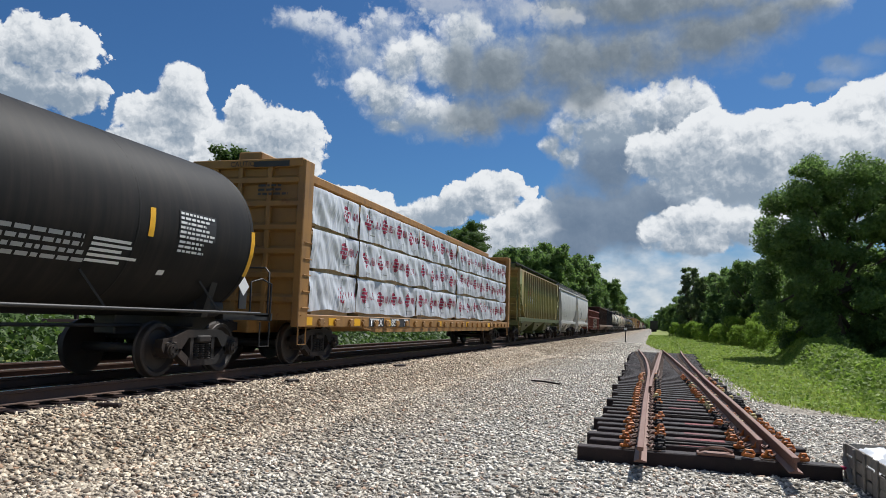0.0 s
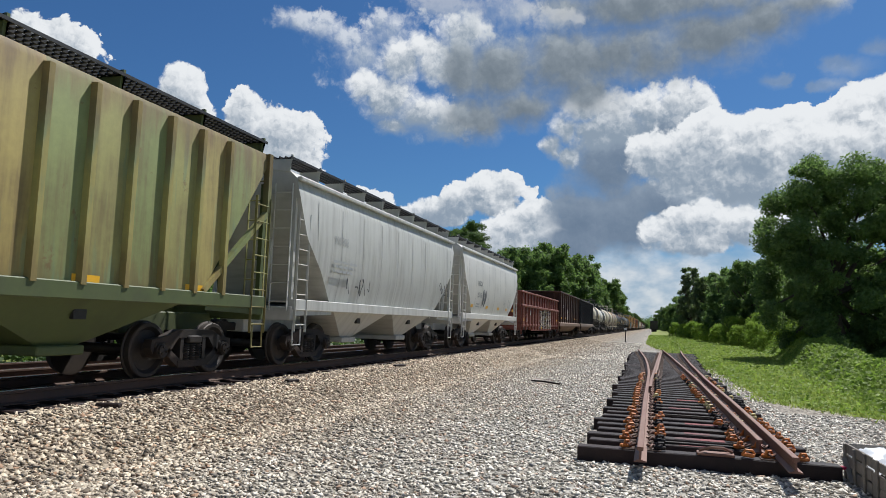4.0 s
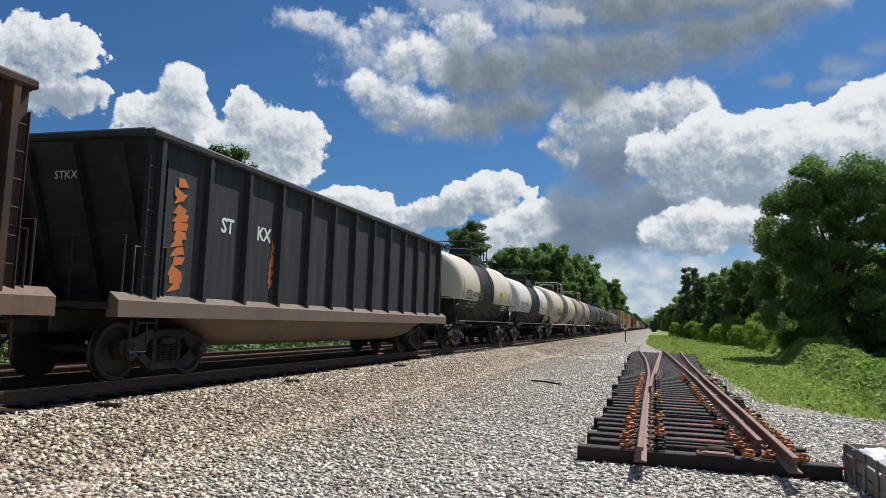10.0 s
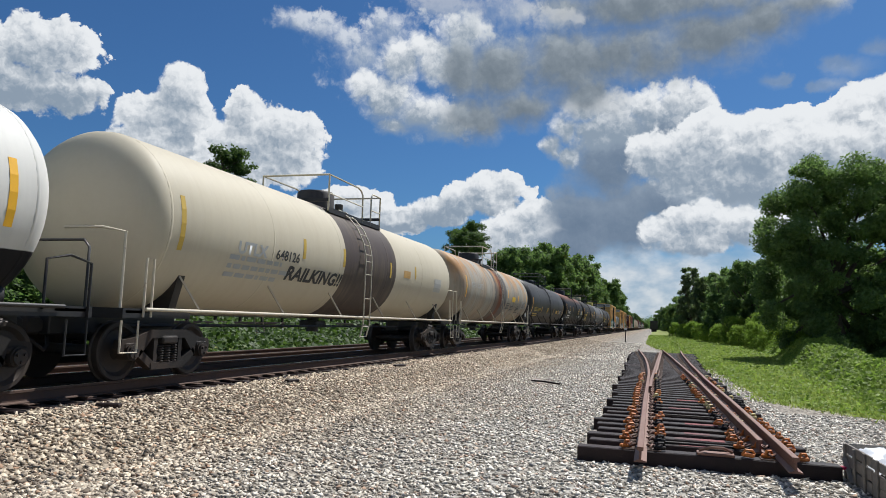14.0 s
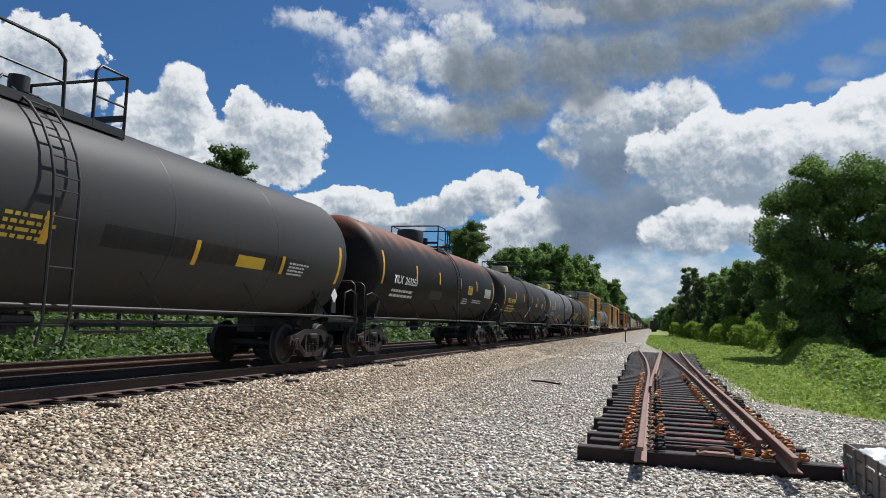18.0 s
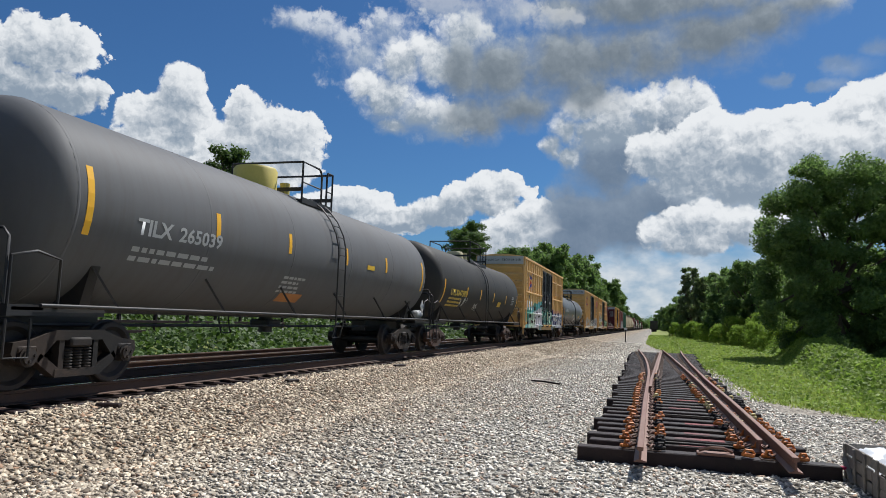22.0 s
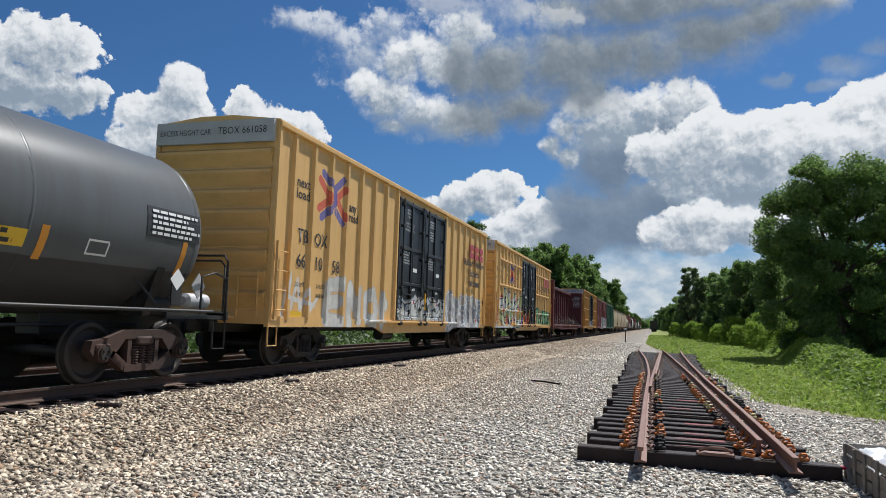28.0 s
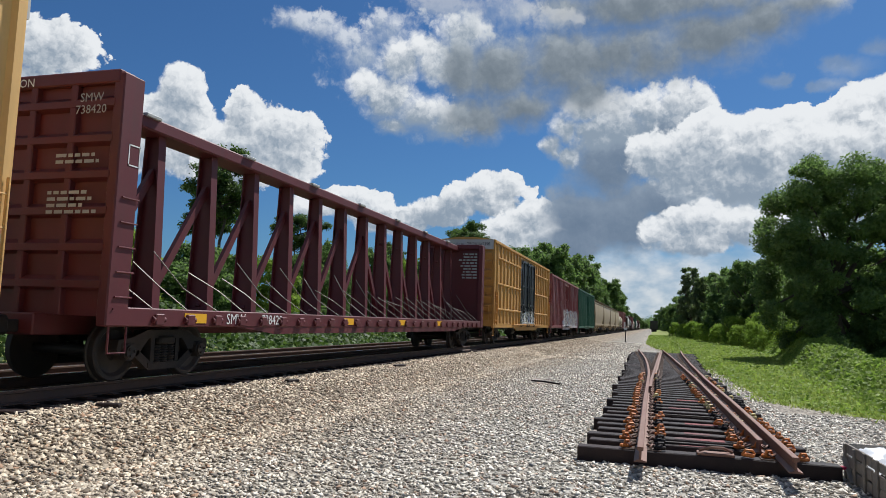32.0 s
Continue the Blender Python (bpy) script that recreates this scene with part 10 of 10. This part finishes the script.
def far_woods():
    """Distant woods that close the view along the line."""
    g = np.random.default_rng(12)
    blobs = []
    for i in range(240):
        side = 1 if i % 2 else -1
        y = g.uniform(350, 1500)
        x = side * g.uniform(14 if side > 0 else 24, 90) + (-6 if side < 0 else 0)
        h = g.uniform(9, 17)
        blobs.append((x, y, h * 0.5, g.uniform(5, 9), g.uniform(5, 9), h * 0.6))
    for i in range(90):
        blobs.append((g.uniform(-160, 120), g.uniform(1400, 1700), 7, 14, 10, g.uniform(10, 19)))
    v, f = leaf_cloud(g, blobs, 60000, 1.0)
    tagged(new("far_woods", quad_mesh("far_woods", v, f, LEAF_DARK)), "distant dark green woods along the line", "woods", kind="stuff")


far_woods()


def mound(x, y):
    """Height of the vine-covered lip on the right above z = GZ; behind it the ground falls into a hollow."""
    foot = 4.5 + 0.078 * (y - 16) + 0.5 * noise.noise(Vector((0.0, y * 0.25, 1.0)))
    crest = foot + 1.0 + 0.020 * (y - 16)
    w = max(0.0, min(1.0, (y - 15.0) / 5.0))
    top = 0.34 + 0.036 * max(0.0, y - 20) + 0.35 * noise.noise(Vector((x * 0.5, y * 0.22, 5.0))) * min(1.0, y / 40) + 0.38 * noise.noise(Vector((x * 1.1, y * 0.6, 2.0)))
    top = max(0.12, top)
    if x < crest:
        k = max(0.0, (x - foot) / (crest - foot))
        return k * k * (3 - 2 * k) * w * top
    return max(-2.1, top - 0.55 * max(0.0, x - crest - 0.8)) * w


def make_bank():
    s = Shape()
    nx, ny = 60, 120
    v = []
    for j in range(ny + 1):
        for i in range(nx + 1):
            x, y = 4.1 + 14.0 * i / nx, 15.0 + 85.0 * j / ny
            v.append((x, y, GZ + mound(x, y) - 0.05 - (0.3 if mound(x, y) < 0.03 and x < 6.0 + 0.11 * max(0.0, y - 16) else 0.0)))
    s.poly(v, [(j * (nx + 1) + i, j * (nx + 1) + i + 1, (j + 1) * (nx + 1) + i + 1, (j + 1) * (nx + 1) + i) for j in range(ny) for i in range(nx)])
    # very dark base colour stands for the shade beneath the vine leaves
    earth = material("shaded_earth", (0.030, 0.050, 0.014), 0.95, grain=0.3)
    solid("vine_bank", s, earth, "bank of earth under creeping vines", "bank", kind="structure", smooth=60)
    g = np.random.default_rng(31)
    n = 170000
    k = g.random(n) ** 1.7
    y = 15.3 + 80 * k
    x = 4.1 + 0.070 * (y - 16) + 8.0 * g.random(n) ** 1.25
    h = np.array([mound(a, b) for a, b in zip(x, y)])
    keep = np.abs(h) > 0.02
    x, y, h = x[keep], y[keep], h[keep]
    z = GZ + h + np.array([0.30 * max(0.0, noise.noise(Vector((a * 0.9, b * 0.9, 6.0))) + 0.35 * noise.noise(Vector((a * 2.6, b * 2.6, 1.0)))) for a, b in zip(x, y)]) * np.clip((x - 4.7 - 0.078 * (y - 16)) / 1.5, 0, 1) + g.uniform(-0.08, 0.16, len(x)) * (0.6 + np.array([0.9 * abs(noise.noise(Vector((a * 1.6, b * 1.6, 4.0)))) for a, b in zip(x, y)]))
    p = np.stack([x, y, z], -1)
    nrm = g.normal(size=p.shape) * 0.45 + np.array([-0.25, -0.35, 0.8])
    nrm /= np.linalg.norm(nrm, axis=1)[:, None]
    vv, ff = leaf_quads(g, p, nrm, 0.044, 1.0)
    vv = vv.reshape(-1, 4, 3)
    c = vv.mean(1, keepdims=True)
    vv = (c + (vv - c) * (1 + (y[:, None, None] - 15) / 40)).reshape(-1, 3)
    tagged(new("vines", quad_mesh("vines", vv, ff, LEAF_VINE)), "bright green creeping vines over the bank", "vines", kind="stuff")
    # bank behind the far track
    n = 90000
    y = 8 + 190 * g.random(n) ** 2.0
    x = -16.2 - 14 * g.random(n) ** 1.3
    z = np.array([ground_z(a, b) for a, b in zip(x, y)]) + np.array([max(0.0, 0.9 + 1.2 * noise.noise(Vector((a * 0.25, b * 0.2, 9.0)))) * min(1, max(0, -a - 16.4) / 1.6) for a, b in zip(x, y)]) * g.random(n) ** 0.5
    p = np.stack([x, y, z], -1)
    nrm = g.normal(size=p.shape) * 0.5 + np.array([0.35, -0.2, 0.75])
    nrm /= np.linalg.norm(nrm, axis=1)[:, None]
    vv, ff = leaf_quads(g, p, nrm, 0.075, 1.1)
    vv = vv.reshape(-1, 4, 3)
    c = vv.mean(1, keepdims=True)
    vv = (c + (vv - c) * (1 + y[:, None, None] / 60)).reshape(-1, 3)
    tagged(new("far_vines", quad_mesh("far_vines", vv, ff, LEAF_WEED)), "green vines and weeds on the bank behind the tracks", "vines", kind="stuff")
    # grass between the panel and the vines
    n = 110000
    k = g.random(n) ** 1.6
    y = 15.0 + 130 * k
    x = -0.6 + 12 * g.random(n)
    edge = 2.6 - 3.1 * np.clip((y - 26) / 54, 0, 1) + 4.0 * np.clip((19 - y) / 6, 0, 1) + g.normal(size=n) * 0.25
    keep = x > edge
    x, y = x[keep], y[keep]
    m = len(x)
    z = np.array([ground_z(a, b) for a, b in zip(x, y)])
    hgt = g.uniform(0.03, 0.11, m) * (1 + y / 60)
    wid = 0.007 * (1 + y / 12)
    a = g.uniform(0, 6.3, m)
    dx, dy = np.cos(a) * wid, np.sin(a) * wid
    lx, ly = g.normal(size=m) * hgt * 0.45, g.normal(size=m) * hgt * 0.45
    v = np.stack([np.stack([x - dx, y - dy, z], -1), np.stack([x + dx, y + dy, z], -1), np.stack([x + dx * 0.3 + lx, y + dy * 0.3 + ly, z + hgt], -1), np.stack([x - dx * 0.3 + lx, y - dy * 0.3 + ly, z + hgt], -1)], 1)
    pw = np.stack([x, y, z + hgt * 0.8], -1)[::2]
    nw = g.normal(size=pw.shape) * 0.4 + np.array([0, -0.2, 1.0])
    nw /= np.linalg.norm(nw, axis=1)[:, None]
    wv, wf = leaf_quads(g, pw, nw, 0.028, 1.0)
    wv = wv.reshape(-1, 4, 3)
    cw = wv.mean(1, keepdims=True)
    wv = (cw + (wv - cw) * (1 + pw[:, 1][:, None, None] / 30)).reshape(-1, 3)
    tagged(new("weeds", quad_mesh("weeds", wv, wf, LEAF_VINE)), "low broad-leaved weeds in the grass", "weeds", kind="stuff")
    tagged(new("grass", quad_mesh("grass", v.reshape(-1, 3), np.arange(m * 4).reshape(-1, 4), GRASS)), "short green and straw-coloured grass", "grass", kind="stuff")


make_bank()


def make_fence():
    f = thing("board_fence", "weathered dark three-board fence along the far bank", "fence", at=(-22.5, 0, 0))
    rng = random.Random(2)
    z = ground_z(-22.5, 30)
    for k in range(34):
        y = 14 + 2.4 * k
        part("post", Shape().cbox(-0.07, 0.07, y - 0.07, y + 0.07, z, z + 1.45, 0.01), TIE, f)
        for h in (0.45, 0.9, 1.3):
            b = part("board", Shape().cbox(0.07, 0.10, y, y + 2.4, z + h, z + h + 0.13, 0.005), TIE, f)


make_fence()


# ---------------------------------------------------------------- what moves
def motions():
    times = [float(t) for t in range(33)]
    for car, s in TRAIN:
        walk(car, [(t, pose(XC, s - gone(t), 0)) for t in times])
    # wheels roll without slipping: one turn of key rows for each axle of a bogie, shared by all bogies
    for e in (-1, 1):
        first = WHEELSETS[e][0]
        rows = []
        for k in range(int(CLIP * FPS) + 1):
            t = k / FPS
            a = (gone(t) - gone(0)) / 0.457
            rows.append((t, Matrix.Translation((0, e * 0.889, 0.457)) @ Matrix.Rotation(a, 4, "X")))
        walk(first, rows)
        act, slot = first.animation_data.action, first.animation_data.action_slot
        for w in WHEELSETS[e][1:]:
            w.rotation_mode = "QUATERNION"
            w.animation_data_create()
            w.animation_data.action = act
            w.animation_data.action_slot = slot


motions()
